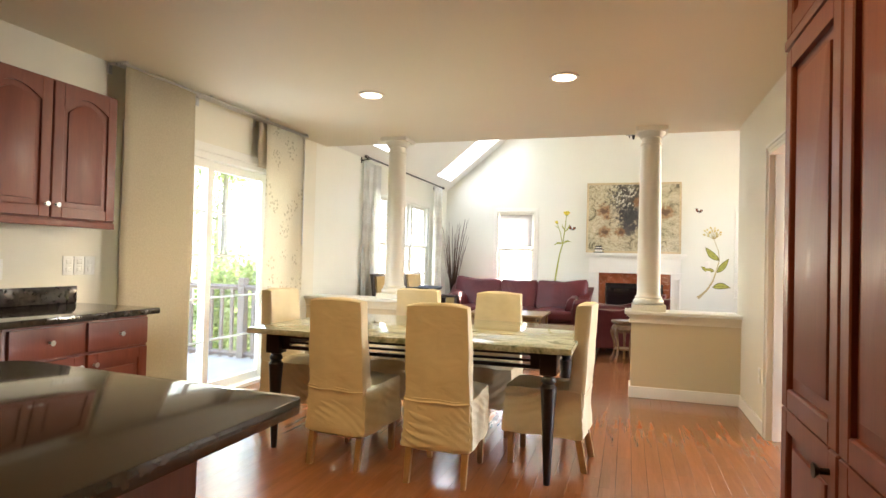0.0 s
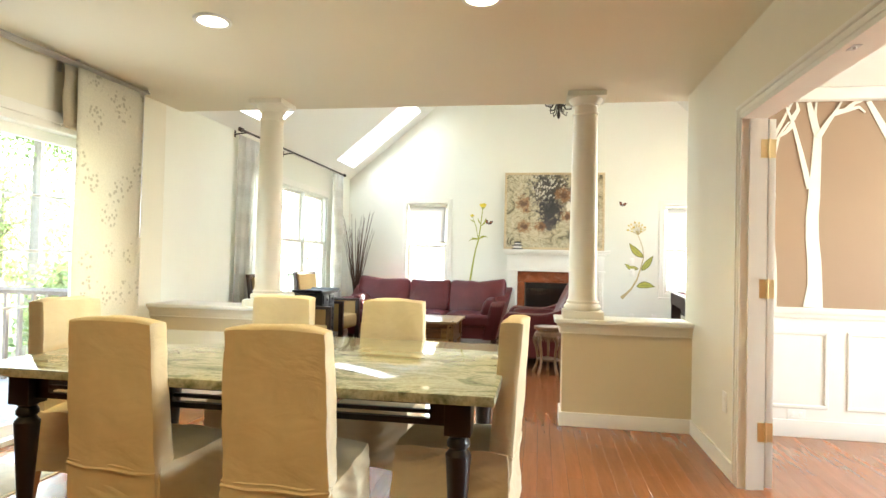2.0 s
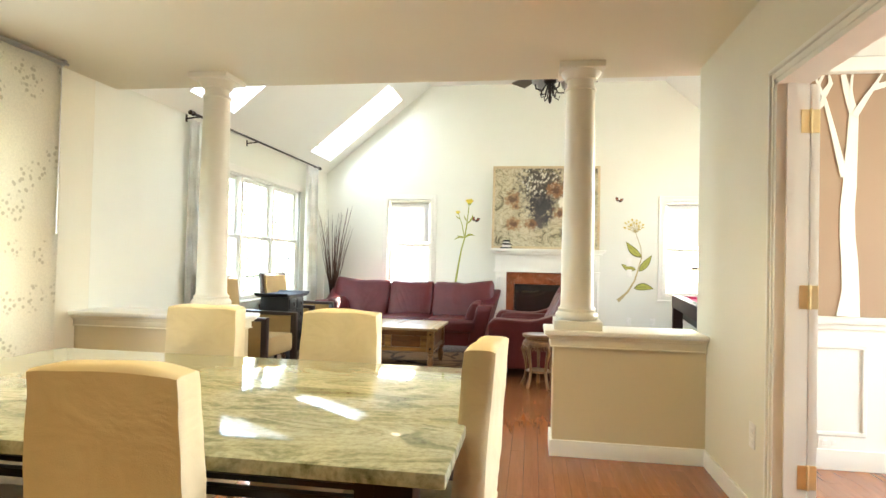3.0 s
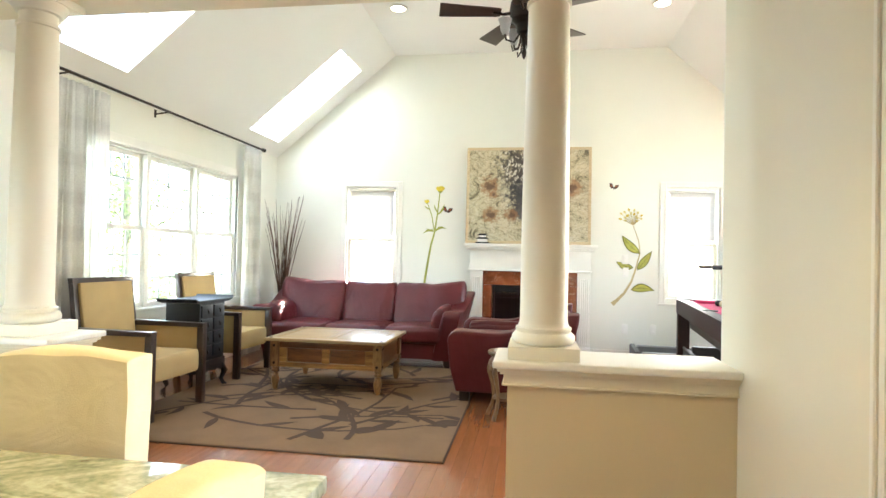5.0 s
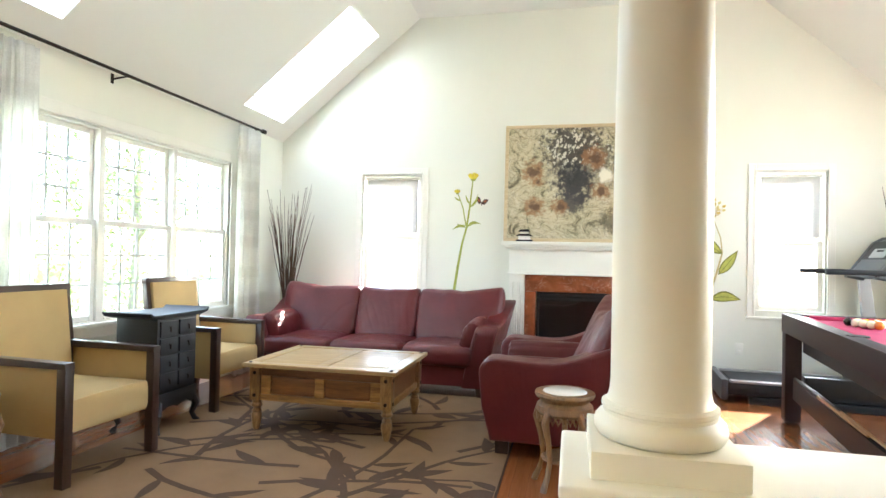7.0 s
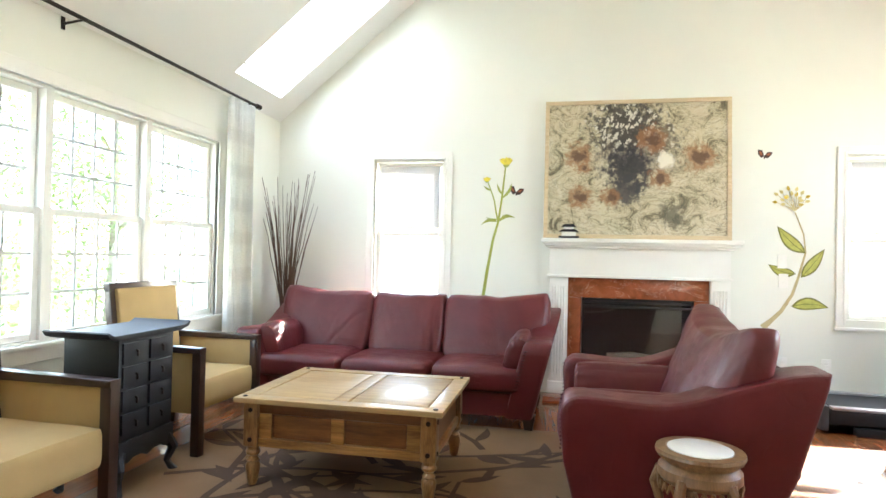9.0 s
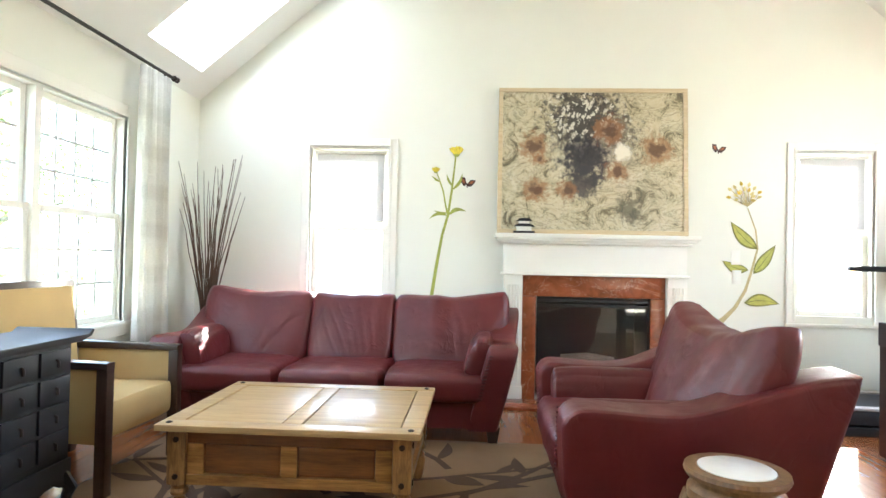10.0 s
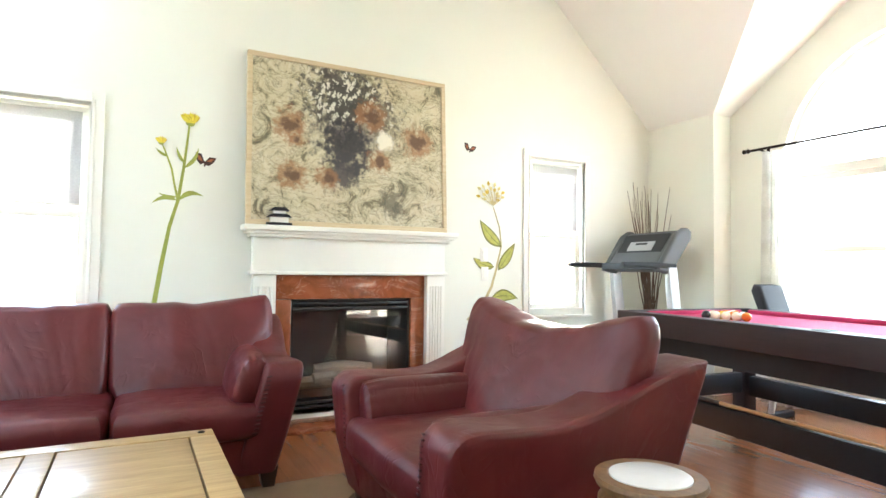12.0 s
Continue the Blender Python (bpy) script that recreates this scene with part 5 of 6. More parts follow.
for k in range(5):
    a = radians(72 * k + 48)
    m = Matrix.Rotation(a, 4, "Z") @ Matrix.Rotation(radians(11), 4, "X")
    bm = bmesh.new()
    prism(bm, [(0.19, -0.045), (0.22, -0.055), (0.66, -0.085), (0.67, -0.08), (0.67, 0.08), (0.66, 0.085), (0.22, 0.055), (0.19, 0.045)], "z", -0.004, 0.004)
    bm.transform(Matrix.Translation((0, 0, -0.69)) @ m)
    bl = part("blade", bm, DARK_WOOD, fan)
    bm = bmesh.new()
    tube(bm, [(0.1, 0, 0), (0.17, 0, -0.015), (0.25, 0, 0)], 0.012, 6)
    bm.transform(Matrix.Translation((0, 0, -0.69)) @ m)
    part("blade_arm", bm, ROD, bl)
for k in range(4):
    a = radians(90 * k + 30)
    c, s = math.cos(a), math.sin(a)
    bm = bmesh.new()
    tube(bm, [(0.03 * c, 0.03 * s, -0.84), (0.09 * c, 0.09 * s, -0.93), (0.16 * c, 0.16 * s, -0.92), (0.17 * c, 0.17 * s, -0.88)], 0.008, 6)
    tube(bm, [(0.03 * c, 0.03 * s, -0.86), (0.05 * c, 0.05 * s, -0.98), (0.1 * c, 0.1 * s, -1.0), (0.11 * c, 0.11 * s, -0.96)], 0.006, 6)
    part("lamp_arm", bm, ROD, fan, "curled dark metal arm")
    bm = bmesh.new()
    lathe(bm, [(0.022, -0.88), (0.035, -0.85), (0.042, -0.8), (0.055, -0.765), (0.052, -0.766), (0.03, -0.86)], 0.17 * c, 0.17 * s, 16)
    part("lamp_shade", bm, SHADE, fan, "white bell-shaped glass shade")
bm = bmesh.new()
lathe(bm, [(0.004, -1.05), (0.014, -1.03), (0.02, -1.0), (0.012, -0.96), (0.022, -0.9), (0.03, -0.86)], seg=12)
part("finial", bm, ROD, fan)


# ---- leather sofa and armchair ----
def crease(v, cx, half, base, k, depth=0.0065):
    """Narrow folds that fan upwards out of the seat, with a few slanting ones."""
    a = (v.co.x - cx) / half
    r = v.co.z - base
    wob = noise.noise(Vector((v.co.x * 2.5, k * 4.0, v.co.z * 1.6)))
    fan = a * (7.0 - 7.0 * max(0.0, r)) + 4.5 * wob
    where = max(0.0, min(1.0, 1.5 - abs(r - 0.17) * 4.4)) * max(0.0, 0.45 + 1.4 * noise.noise(Vector((v.co.x * 4, 9 + k, 1.0))))
    fold = (1 - abs(math.sin(fan * 2.2))) ** 3 * depth * where
    slant = (1 - abs(math.sin(3.2 * a - 6 * r + 3 * wob + k))) ** 5 * 0.02 * max(0.0, noise.noise(Vector((v.co.x * 3, 5 + k, v.co.z * 3))))
    v.co.y += fold + slant + 0.012 * noise.noise(Vector((v.co.x * 5, 7 + k, v.co.z * 4)))
    v.co.z += 0.008 * noise.noise(Vector((v.co.x * 9, 3 + k, v.co.y * 5)))


def leather_seat(t, w, shares, depth=0.95, arm_h=0.6, aw=0.2, lean=0.24, pad=0.46):
    """Local: the front faces -y, the width runs along x, origin at the middle of the floor under it."""
    hw, d0, d1 = w / 2, -depth / 2, depth / 2
    seats = len(shares)
    bm = bmesh.new()
    prism(bm, [(d0 + 0.06, 0.1), (d1 - 0.12, 0.1), (d1 - 0.02, 0.3), (d1, 0.7), (d1 - 0.06, 0.73), (d1 - 0.16, 0.7), (d1 - 0.3, 0.28), (d0 + 0.05, 0.28)], "x", -hw + aw * 0.6, hw - aw * 0.6, 0.02)
    part("body", bm, LEATHER, t)
    bm = bmesh.new()
    puff(bm, 0, d0 + 0.12, 0.2, w - 1.6 * aw, 0.16, 0.2, 0.12, 7, 0.004, 8)
    part("front_rail", bm, LEATHER, t)
    sw = (w - 1.75 * aw) / seats
    for k in range(seats):
        x = sw * (k - (seats - 1) / 2)
        bm = bmesh.new()

        def seat_shape(q):
            crown = 0.22 * (1 - abs(q.x) ** 3) * (1 - 0.6 * abs(q.y) ** 3) if q.z > 0 else 0
            return Vector((q.x, q.y * (1 + 0.03 * (1 - q.z * q.z)), q.z + crown))
        puff(bm, x, d0 + 0.36, 0.35, sw * 1.0, 0.76, 0.17, 0.27, 17, 0.006, 6, k * 5, seat_shape)
        for v in bm.verts:
            if v.co.z > 0.36:
                n = noise.noise(Vector((v.co.x * 3 + k, v.co.y * 2.4, 4.0)))
                v.co.z -= (1 - abs(math.sin(v.co.x * 16 + n * 7))) ** 4 * 0.006 * max(0.0, 0.3 + n)
        part("seat_cushion", bm, LEATHER, t)
    x0, full = -(w - 0.12) / 2, w - 0.12
    for k, share in enumerate(shares):
        bw, x = full * share, x0 + full * share / 2
        x0 += full * share
        side = 0 if seats == 1 else k - (seats - 1) / 2
        bm = bmesh.new()

        def back_shape(q, side=side):
            up = max(0.0, (q.z + 0.2) / 1.2)
            if seats == 1:
                horn = 0.6 * abs(q.x) ** 2.0 - 0.15 - 0.05 * q.x
            else:
                horn = 0.14 * abs(q.x) ** 2.2 + 0.2 * max(0.0, q.x * side) ** 2 - 0.03
            belly = 1.25 - 0.62 * (q.z * 0.5 + 0.5) + 0.25 * (1 - q.x * q.x)
            wide = 1 + 0.09 * up * (abs(q.x) if seats == 1 else max(0.0, q.x * side) * 0.5)
            return Vector((q.x * wide, q.y * belly + 0.55 * q.z + (0.25 * abs(q.x) ** 3 if q.y < 0 else 0), q.z + horn * up))
        puff(bm, x, d1 - 0.27, 0.63, bw * 1.03, 0.26, 0.5, 0.34, 53, 0.0, 5, 0, back_shape)
        for v in bm.verts:
            crease(v, x, bw / 2, 0.42, k + seats)
        part("back_cushion", bm, LEATHER, t)
    for s in (-1, 1):
        bm = bmesh.new()
        prof = [(d0 + 0.05, 0.09), (d1 - 0.14, 0.09), (d1 - 0.06, 0.3), (d1 + 0.025, 0.7)]
        for i in range(15):
            u = 1 - i / 14
            e = max(0.0, (u - 0.3) / 0.7)
            prof.append((d0 + 0.085 + (depth - 0.055) * u, arm_h - 0.012 * math.sin(math.pi * min(1, u / 0.6)) + 0.165 * e * e * (3 - 2 * e)))
        prof += [(d0 + 0.07 - 0.085 * math.sin(a), arm_h - 0.085 + 0.085 * math.cos(a)) for a in [math.pi / 2 * i / 7 for i in range(1, 8)]] + [(d0 + 0.0, 0.3)]
        a, b = sorted((s * hw, s * (hw - aw)))
        prism(bm, prof, "x", a, b, 0.03, 4)
        for v in bm.verts:
            v.co.x += s * lean * (max(0, v.co.z - 0.1) - 0.5)
            v.co.z += 0.004 * noise.noise(v.co * 6)
            v.co.x += 0.006 * noise.noise(v.co * 3.5)
        part("arm", bm, LEATHER, t)
        bm = bmesh.new()
        xs = s * (hw - aw * 0.86)
        for k in range(14):
            z = 0.3 + 0.02 * k
            off = s * lean * (z - 0.6)
            tube(bm, [(xs + off - 0.012, d0 - 0.01, z), (xs + off + 0.012, d0 - 0.014, z + 0.004)], 0.004, 5)
        part("piping", bm, LEATHER_DARK, t, "gathered seam on the arm front")
        bm = bmesh.new()

        def roll(q, s=s):
            ang = math.atan2(q.z, q.x)
            f = max(abs(q.x), abs(q.z), 1e-6) / max(math.hypot(q.x, q.z), 1e-6)
            f = (0.45 * f + 0.55 * min(1.0, f * 1.12)) * (1 - 0.1 * abs(q.y) ** 6)
            if q.y < -0.55:     # pleats drawn into the front end
                f *= 1 + 0.035 * math.sin(ang * 16) * (-q.y - 0.55) * 2.2
            return Vector((q.x * f + s * 0.42 * q.z * f, q.y, q.z * f + (0.06 * q.y if pad < 0.5 else 0)))
        puff(bm, s * (hw - aw - 0.06), d0 + 0.05 + pad / 2, arm_h - 0.135 + 0.04 * (pad < 0.5), 0.16, pad, 0.25 + 0.02 * (pad < 0.5), 0.2, 25, 0.004, 7, 3 + s, roll)
        part("bolster", bm, LEATHER, t, "leather arm bolster gathered at its end")
        for y in (d0 + 0.12, d1 - 0.16):
            bm = bmesh.new()
            x = s * (hw - 0.15)
            prism(bm, [(x - 0.045, 0.11), (x + 0.045, 0.11), (x + 0.028, 0.011), (x - 0.028, 0.011)], "y", y - 0.04, y + 0.04, 0.004)
            part("foot", bm, DARK_WOOD, t)


t = thing("sofa", pose(-1.4, 10.74, 0, 0, 0, -1.5), "three-seat burgundy leather sofa with puffy cushions", "sofa")
leather_seat(t, 2.36, (0.36, 0.275, 0.365), 0.95, 0.62, 0.19)
t = thing("armchair", pose(0.35, 9.46, 0, 0, 0, -91), "wide burgundy leather armchair with one puffy back cushion", "armchair")
leather_seat(t, 1.24, (1.0,), 1.0, 0.6, 0.22, 0.17, 0.62)

# ---- rug ----
RX0, RX1, RY0, RY1 = -2.42, 0.0, 7.52, 10.35
r = thing("area_rug", pose((RX0 + RX1) / 2, (RY0 + RY1) / 2, 0.0005), "tan area rug with brown leaf and vine pattern", "rug")
hw, hl = (RX1 - RX0) / 2, (RY1 - RY0) / 2
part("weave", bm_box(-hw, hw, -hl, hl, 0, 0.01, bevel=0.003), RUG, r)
part("border", bm_box(-hw - 0.012, hw + 0.012, -hl - 0.012, hl + 0.012, 0, 0.006, bevel=0.002), RUG_LEAF, r)
rnd = random.Random(12)


def inside(p):
    return (max(-hw + 0.005, min(hw - 0.005, p[0])), max(-hl + 0.005, min(hl - 0.005, p[1])))


def branch(x, y, a, length, turn, k):
    """A curving stem with long leaves along it, woven into the rug."""
    pts, w, heads = [(x, y)], [0.042], []
    n = 9
    for i in range(n):
        a += turn / n + rnd.gauss(0, 0.07)
        x, y = x + length / n * math.cos(a), y + length / n * math.sin(a)
        if abs(x) > hw or abs(y) > hl:
            break
        pts.append((x, y))
        w.append(0.04 - 0.022 * i / n)
        heads.append(a)
    if len(pts) < 4:
        return
    bm = bmesh.new()
    prism(bm, [inside(p) for p in ribbon(pts, w)], "z", 0.0085, 0.0104 + 0.00002 * k)
    for i, b in enumerate(heads):
        if i % 2:
            continue
        side = 1 if (i // 2) % 2 else -1
        c = b + side * rnd.uniform(0.45, 0.95)
        l = rnd.uniform(0.2, 0.36)
        px, py = pts[i + 1]
        broad = 0.55 if rnd.random() < 0.1 else rnd.uniform(0.2, 0.3)
        o = leaf_outline(px, py, px + l * math.cos(c), py + l * math.sin(c), l * broad, rnd.uniform(-0.03, 0.03), 7)
        prism(bm, [inside(p) for p in o], "z", 0.0085, 0.01045 + 0.00002 * k + 0.000002 * i)
    part("branch_motif", bm, RUG_LEAF, r, smooth=False)


k = 0
for gx in range(5):
    for gy in range(7):
        branch(-hw + 2 * hw * (gx + rnd.uniform(0.1, 0.9)) / 5, -hl + 2 * hl * (gy + rnd.uniform(0.1, 0.9)) / 7, rnd.uniform(0, 6.28), rnd.uniform(1.2, 1.9), rnd.uniform(-1.5, 1.5), k)
        k += 1

# ---- coffee table ----
t = thing("coffee_table", pose(-1.245, 9.36, 0.011), "rustic honey pine coffee table with turned legs", "coffee table")
hw, hl, H = 0.535, 0.42, 0.452
for q in ((-hw, hw, -hl, -hl + 0.085), (-hw, hw, hl - 0.085, hl), (-hw, -hw + 0.085, -hl + 0.086, hl - 0.086), (hw - 0.085, hw, -hl + 0.086, hl - 0.086), (-0.04, 0.04, -hl + 0.086, hl - 0.086)):
    part("top_board", bm_box(*q, H - 0.026, H, bevel=0.003), PINE_TOP, t)
for q in ((-hw + 0.091, -0.046), (0.046, hw - 0.091)):
    part("top_panel", bm_box(q[0], q[1], -hl + 0.091, hl - 0.091, H - 0.024, H - 0.002, bevel=0.002), PINE_TOP, t)
part("under_top", bm_box(-hw + 0.03, hw - 0.03, -hl + 0.03, hl - 0.03, H - 0.034, H - 0.0265), PINE_D, t, "darker pine board under the top", smooth=False)
for sx in (-1, 1):
    for sy in (-1, 1):
        x, y = sx * (hw - 0.075), sy * (hl - 0.075)
        bm = bmesh.new()
        box(bm, x - 0.038, x + 0.038, y - 0.038, y + 0.038, 0.2, H - 0.034, 0.006)
        lathe(bm, [(0.02, 0.0), (0.026, 0.02), (0.037, 0.085), (0.036, 0.105), (0.028, 0.118), (0.034, 0.126), (0.024, 0.138), (0.022, 0.146), (0.036, 0.158), (0.038, 0.17), (0.03, 0.182), (0.037, 0.2)], x, y, 16)
        part("leg", bm, PINE_V, t, "distressed turned pine leg")
        bm = bmesh.new()
        lathe(bm, [(0.013, H - 0.001), (0.013, H + 0.003), (0.007, H + 0.006)], sx * (hw - 0.042), sy * (hl - 0.042), 10)
        part("nail_head", bm, ROD, t, "black iron nail head")
        for z in (0.235, 0.385):
            for ux, uy in ((0, sy), (sx, 0)):
                bm = bmesh.new()
                tube(bm, [(x + ux * 0.038, y + uy * 0.038, z), (x + ux * 0.043, y + uy * 0.043, z)], 0.012, 8)
                part("nail_head", bm, ROD, t, "black iron nail head")
for s in (-1, 1):
    y = s * (hl - 0.07)
    bm = bmesh.new()
    box(bm, -hw + 0.113, hw - 0.113, y - 0.012, y + 0.012, H - 0.085, H - 0.034, 0.002)
    part("apron", bm, PINE_D, t, "darker pine apron board")
    bm = bmesh.new()
    box(bm, -hw + 0.113, hw - 0.113, y - 0.024, y + 0.024, 0.2, 0.243, 0.005)
    part("bottom_rail", bm, PINE, t)
    for u in (-hw + 0.15, 0.0, hw - 0.15):
        part("stile", bm_box(u - 0.034, u + 0.034, y - 0.018, y + 0.018, 0.243, H - 0.085, bevel=0.003), PINE, t)
    for q in ((-hw + 0.184, -0.034), (0.034, hw - 0.184)):
        part("drawer_front", bm_box(q[0] + 0.003, q[1] - 0.003, y - 0.01, y + 0.01, 0.246, H - 0.088, bevel=0.006), PINE_D, t, "darker pine drawer front")
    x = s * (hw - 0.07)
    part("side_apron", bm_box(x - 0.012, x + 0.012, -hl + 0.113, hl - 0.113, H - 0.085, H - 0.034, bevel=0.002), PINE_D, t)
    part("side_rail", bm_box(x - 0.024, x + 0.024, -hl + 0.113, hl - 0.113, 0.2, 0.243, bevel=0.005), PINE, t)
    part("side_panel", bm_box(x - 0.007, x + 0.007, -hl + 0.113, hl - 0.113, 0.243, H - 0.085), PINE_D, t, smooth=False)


# ---- wood-framed armchairs ----
def frame_chair(m):
    t = thing("accent_chair", m, "tan upholstered armchair with an espresso wood frame", "armchair", "accent chairs by the window")
    hw = 0.325     # local: faces +x, width along y, back at -x
    for s in (-1, 1):
        y = s * (hw - 0.025)
        part("front_leg", bm_box(0.29, 0.345, y - 0.026, y + 0.026, 0, 0.625, bevel=0.004), DARK_WOOD, t)
        bm = bmesh.new()
        prism(bm, [(-0.33, 0.0), (-0.285, 0.0), (-0.235, 0.4), (-0.285, 0.62), (-0.335, 0.62), (-0.285, 0.4)], "y", y - 0.024, y + 0.024, 0.003)
        part("back_leg", bm, DARK_WOOD, t)
        bm = bmesh.new()
        prism(bm, [(-0.31, 0.595), (0.345, 0.6), (0.345, 0.632), (-0.31, 0.64)], "y", y - 0.03, y + 0.03, 0.006)
        part("armrest", bm, DARK_WOOD, t)
        part("side_panel", bm_box(-0.26, 0.292, y - 0.016, y + 0.016, 0.25, 0.597, bevel=0.006), TAN, t)
        bm = bmesh.new()
        prism(bm, [(-0.31, 0.6), (-0.265, 0.6), (-0.315, 0.98), (-0.355, 0.98)], "y", s * (hw - 0.045) - 0.022, s * (hw - 0.045) + 0.022, 0.004)
        part("back_stile", bm, DARK_WOOD, t)
    bm = bmesh.new()
    prism(bm, [(-0.35, 0.945), (-0.307, 0.945), (-0.314, 0.985), (-0.357, 0.985)], "y", -hw + 0.02, hw - 0.02, 0.004)
    part("top_rail", bm, DARK_WOOD, t)
    bm = bmesh.new()
    prism(bm, [(-0.285, 0.4), (-0.22, 0.4), (-0.285, 0.95), (-0.335, 0.95)], "y", -hw + 0.065, hw - 0.065, 0.012, 3)
    part("back_pad", bm, TAN, t)
    bm = bmesh.new()
    puff(bm, 0.02, 0, 0.35, 0.62, 2 * hw - 0.1, 0.17, 0.14, 9, 0.002, 4, 0, lambda q: Vector((q.x, q.y, q.z + (0.12 * (1 - q.y * q.y) * (1 - 0.3 * q.x) if q.z > 0 else 0))))
    part("seat_cushion", bm, TAN, t)
    return t


frame_chair(pose(-2.4, 8.165, 0.0, 0, 0, -2))
frame_chair(pose(-2.53, 9.62, 0.0, 0, 0, -2))

# ---- black altar cabinet ----
t = thing("side_cabinet", pose(-2.4, 8.91, 0), "black lacquer altar cabinet with drawers and curved feet", "cabinet")
part("body", bm_box(-0.16, 0.15, -0.2, 0.2, 0.16, 0.755, bevel=0.004), BLACK_WOOD, t)
bm = bmesh.new()
prism(bm, [(-0.31, 0.797), (-0.29, 0.772), (-0.22, 0.755), (0.22, 0.755), (0.29, 0.772), (0.31, 0.797), (0.3, 0.802), (0.265, 0.783), (-0.265, 0.783), (-0.3, 0.802)], "x", -0.18, 0.18, 0.003)
part("top", bm, BLACK_WOOD, t, "black top with upturned ends")
for k in range(4):
    z = 0.29 + 0.115 * k
    for s in (-1, 1):
        dr = part("drawer", bm_box(0.15, 0.162, s * 0.095 - 0.085, s * 0.095 + 0.085, z, z + 0.1, bevel=0.003), BLACK_WOOD, t)
        bm = bmesh.new()
        tube(bm, [(0.162, s * 0.095, z + 0.06), (0.172, s * 0.095, z + 0.055), (0.172, s * 0.095, z + 0.03)], 0.006, 6)
        part("pull", bm, ROD, dr, "small dark metal pull")
bm = bmesh.new()
prism(bm, [(-0.2, 0.26), (0.2, 0.26), (0.2, 0.16), (0.14, 0.15), (0.08, 0.18), (0, 0.15), (-0.08, 0.18), (-0.14, 0.15), (-0.2, 0.16)], "x", 0.15, 0.165, 0.002)
part("carved_apron", bm, BLACK_WOOD, t)
for sx in (-1, 1):
    for sy in (-1, 1):
        bm = bmesh.new()
        x, y = sx * 0.14, sy * 0.17
        tube(bm, [(x, y, 0.2), (x + sx * 0.025, y + sy * 0.03, 0.13), (x + sx * 0.005, y + sy * 0.01, 0.06), (x + sx * 0.02, y + sy * 0.025, 0.02), (x + sx * 0.03, y + sy * 0.035, 0.0)], [0.03, 0.028, 0.018, 0.018, 0.024], 8)
        part("foot", bm, BLACK_WOOD, t, "curved black foot")


# ---- carved plant stands ----
def plant_stand(m, h=0.5):
    t = thing("plant_stand", m, "carved round wooden stand with a white marble top", "plant stand", "plant stands")
    bm = bmesh.new()
    lathe(bm, [(0.12, h - 0.035), (0.15, h - 0.03), (0.158, h - 0.015), (0.155, h - 0.002), (0.12, h), (0.112, h - 0.006)], seg=36)
    part("rim", bm, STAND_WOOD, t)
    bm = bmesh.new()
    lathe(bm, [(0.115, h - 0.02), (0.115, h + 0.001), (0.11, h + 0.003)], seg=36)
    part("marble_inset", bm, WHITE_STONE, t, "round white marble inset")
    bm = bmesh.new()
    lathe(bm, [(0.132, h - 0.12), (0.148, h - 0.1), (0.146, h - 0.07), (0.125, h - 0.05), (0.128, h - 0.035)], seg=36)
    part("apron", bm, STAND_WOOD, t)
    bm = bmesh.new()
    for k in range(30):
        a0, a1 = 2 * math.pi * k / 30, 2 * math.pi * (k + 1) / 30
        am = (a0 + a1) / 2
        tube(bm, [(0.142 * math.cos(a), 0.142 * math.sin(a), z) for a, z in ((a0, h - 0.115), (am, h - 0.15), (a1, h - 0.115))], 0.007, 5)
    part("fretwork", bm, STAND_WOOD, t, "pierced carved fringe")
    for k in range(5):
        a = 2 * math.pi * k / 5 + 0.3
        c, s = math.cos(a), math.sin(a)
        bm = bmesh.new()
        tube(bm, [(r * c, r * s, z) for r, z in ((0.138, h - 0.09), (0.158, h - 0.15), (0.13, h * 0.5), (0.115, h * 0.3), (0.135, 0.07), (0.16, 0.02), (0.165, 0.0))], [0.02, 0.021, 0.015, 0.014, 0.014, 0.017, 0.016], 8)
        part("leg", bm, STAND_WOOD, t, "curved carved leg")
    bm = bmesh.new()
    lathe(bm, [(0.06, 0.135), (0.115, 0.14), (0.12, 0.15), (0.11, 0.16), (0.06, 0.158)], seg=24)
    part("lower_shelf", bm, STAND_WOOD, t)
    return t


plant_stand(pose(0.335, 8.59, 0))
plant_stand(pose(-2.43, 7.6, 0, 0, 0, 20))

# ---- pool table ----
PT = thing("pool_table", pose(2.353, 8.902, 0, 0, 0, -6.5), "dark wood pool table with crimson cloth", "pool table")
px, py, PZ = 0.575, 1.4, 0.82
part("cloth", bm_box(-px + 0.1, px - 0.1, -py + 0.1, py - 0.1, PZ - 0.05, PZ - 0.03), FELT, PT, "crimson felt cloth", smooth=False)
for q in ((-px, -px + 0.1, -py, py), (px - 0.1, px, -py, py), (-px + 0.1, px - 0.1, -py, -py + 0.1), (-px + 0.1, px - 0.1, py - 0.1, py)):
    part("rail", bm_box(*q, PZ - 0.14, PZ, bevel=0.006), POOL_WOOD, PT)
for q in ((-px + 0.1, -px + 0.135, -py + 0.16, -0.06), (-px + 0.1, -px + 0.135, 0.06, py - 0.16), (px - 0.135, px - 0.1, -py + 0.16, -0.06), (px - 0.135, px - 0.1, 0.06, py - 0.16),
          (-px + 0.16, px - 0.16, -py + 0.1, -py + 0.135), (-px + 0.16, px - 0.16, py - 0.135, py - 0.1)):
    part("cushion", bm_box(*q, PZ - 0.03, PZ - 0.003, bevel=0.006), FELT, PT, "crimson rail cushion")
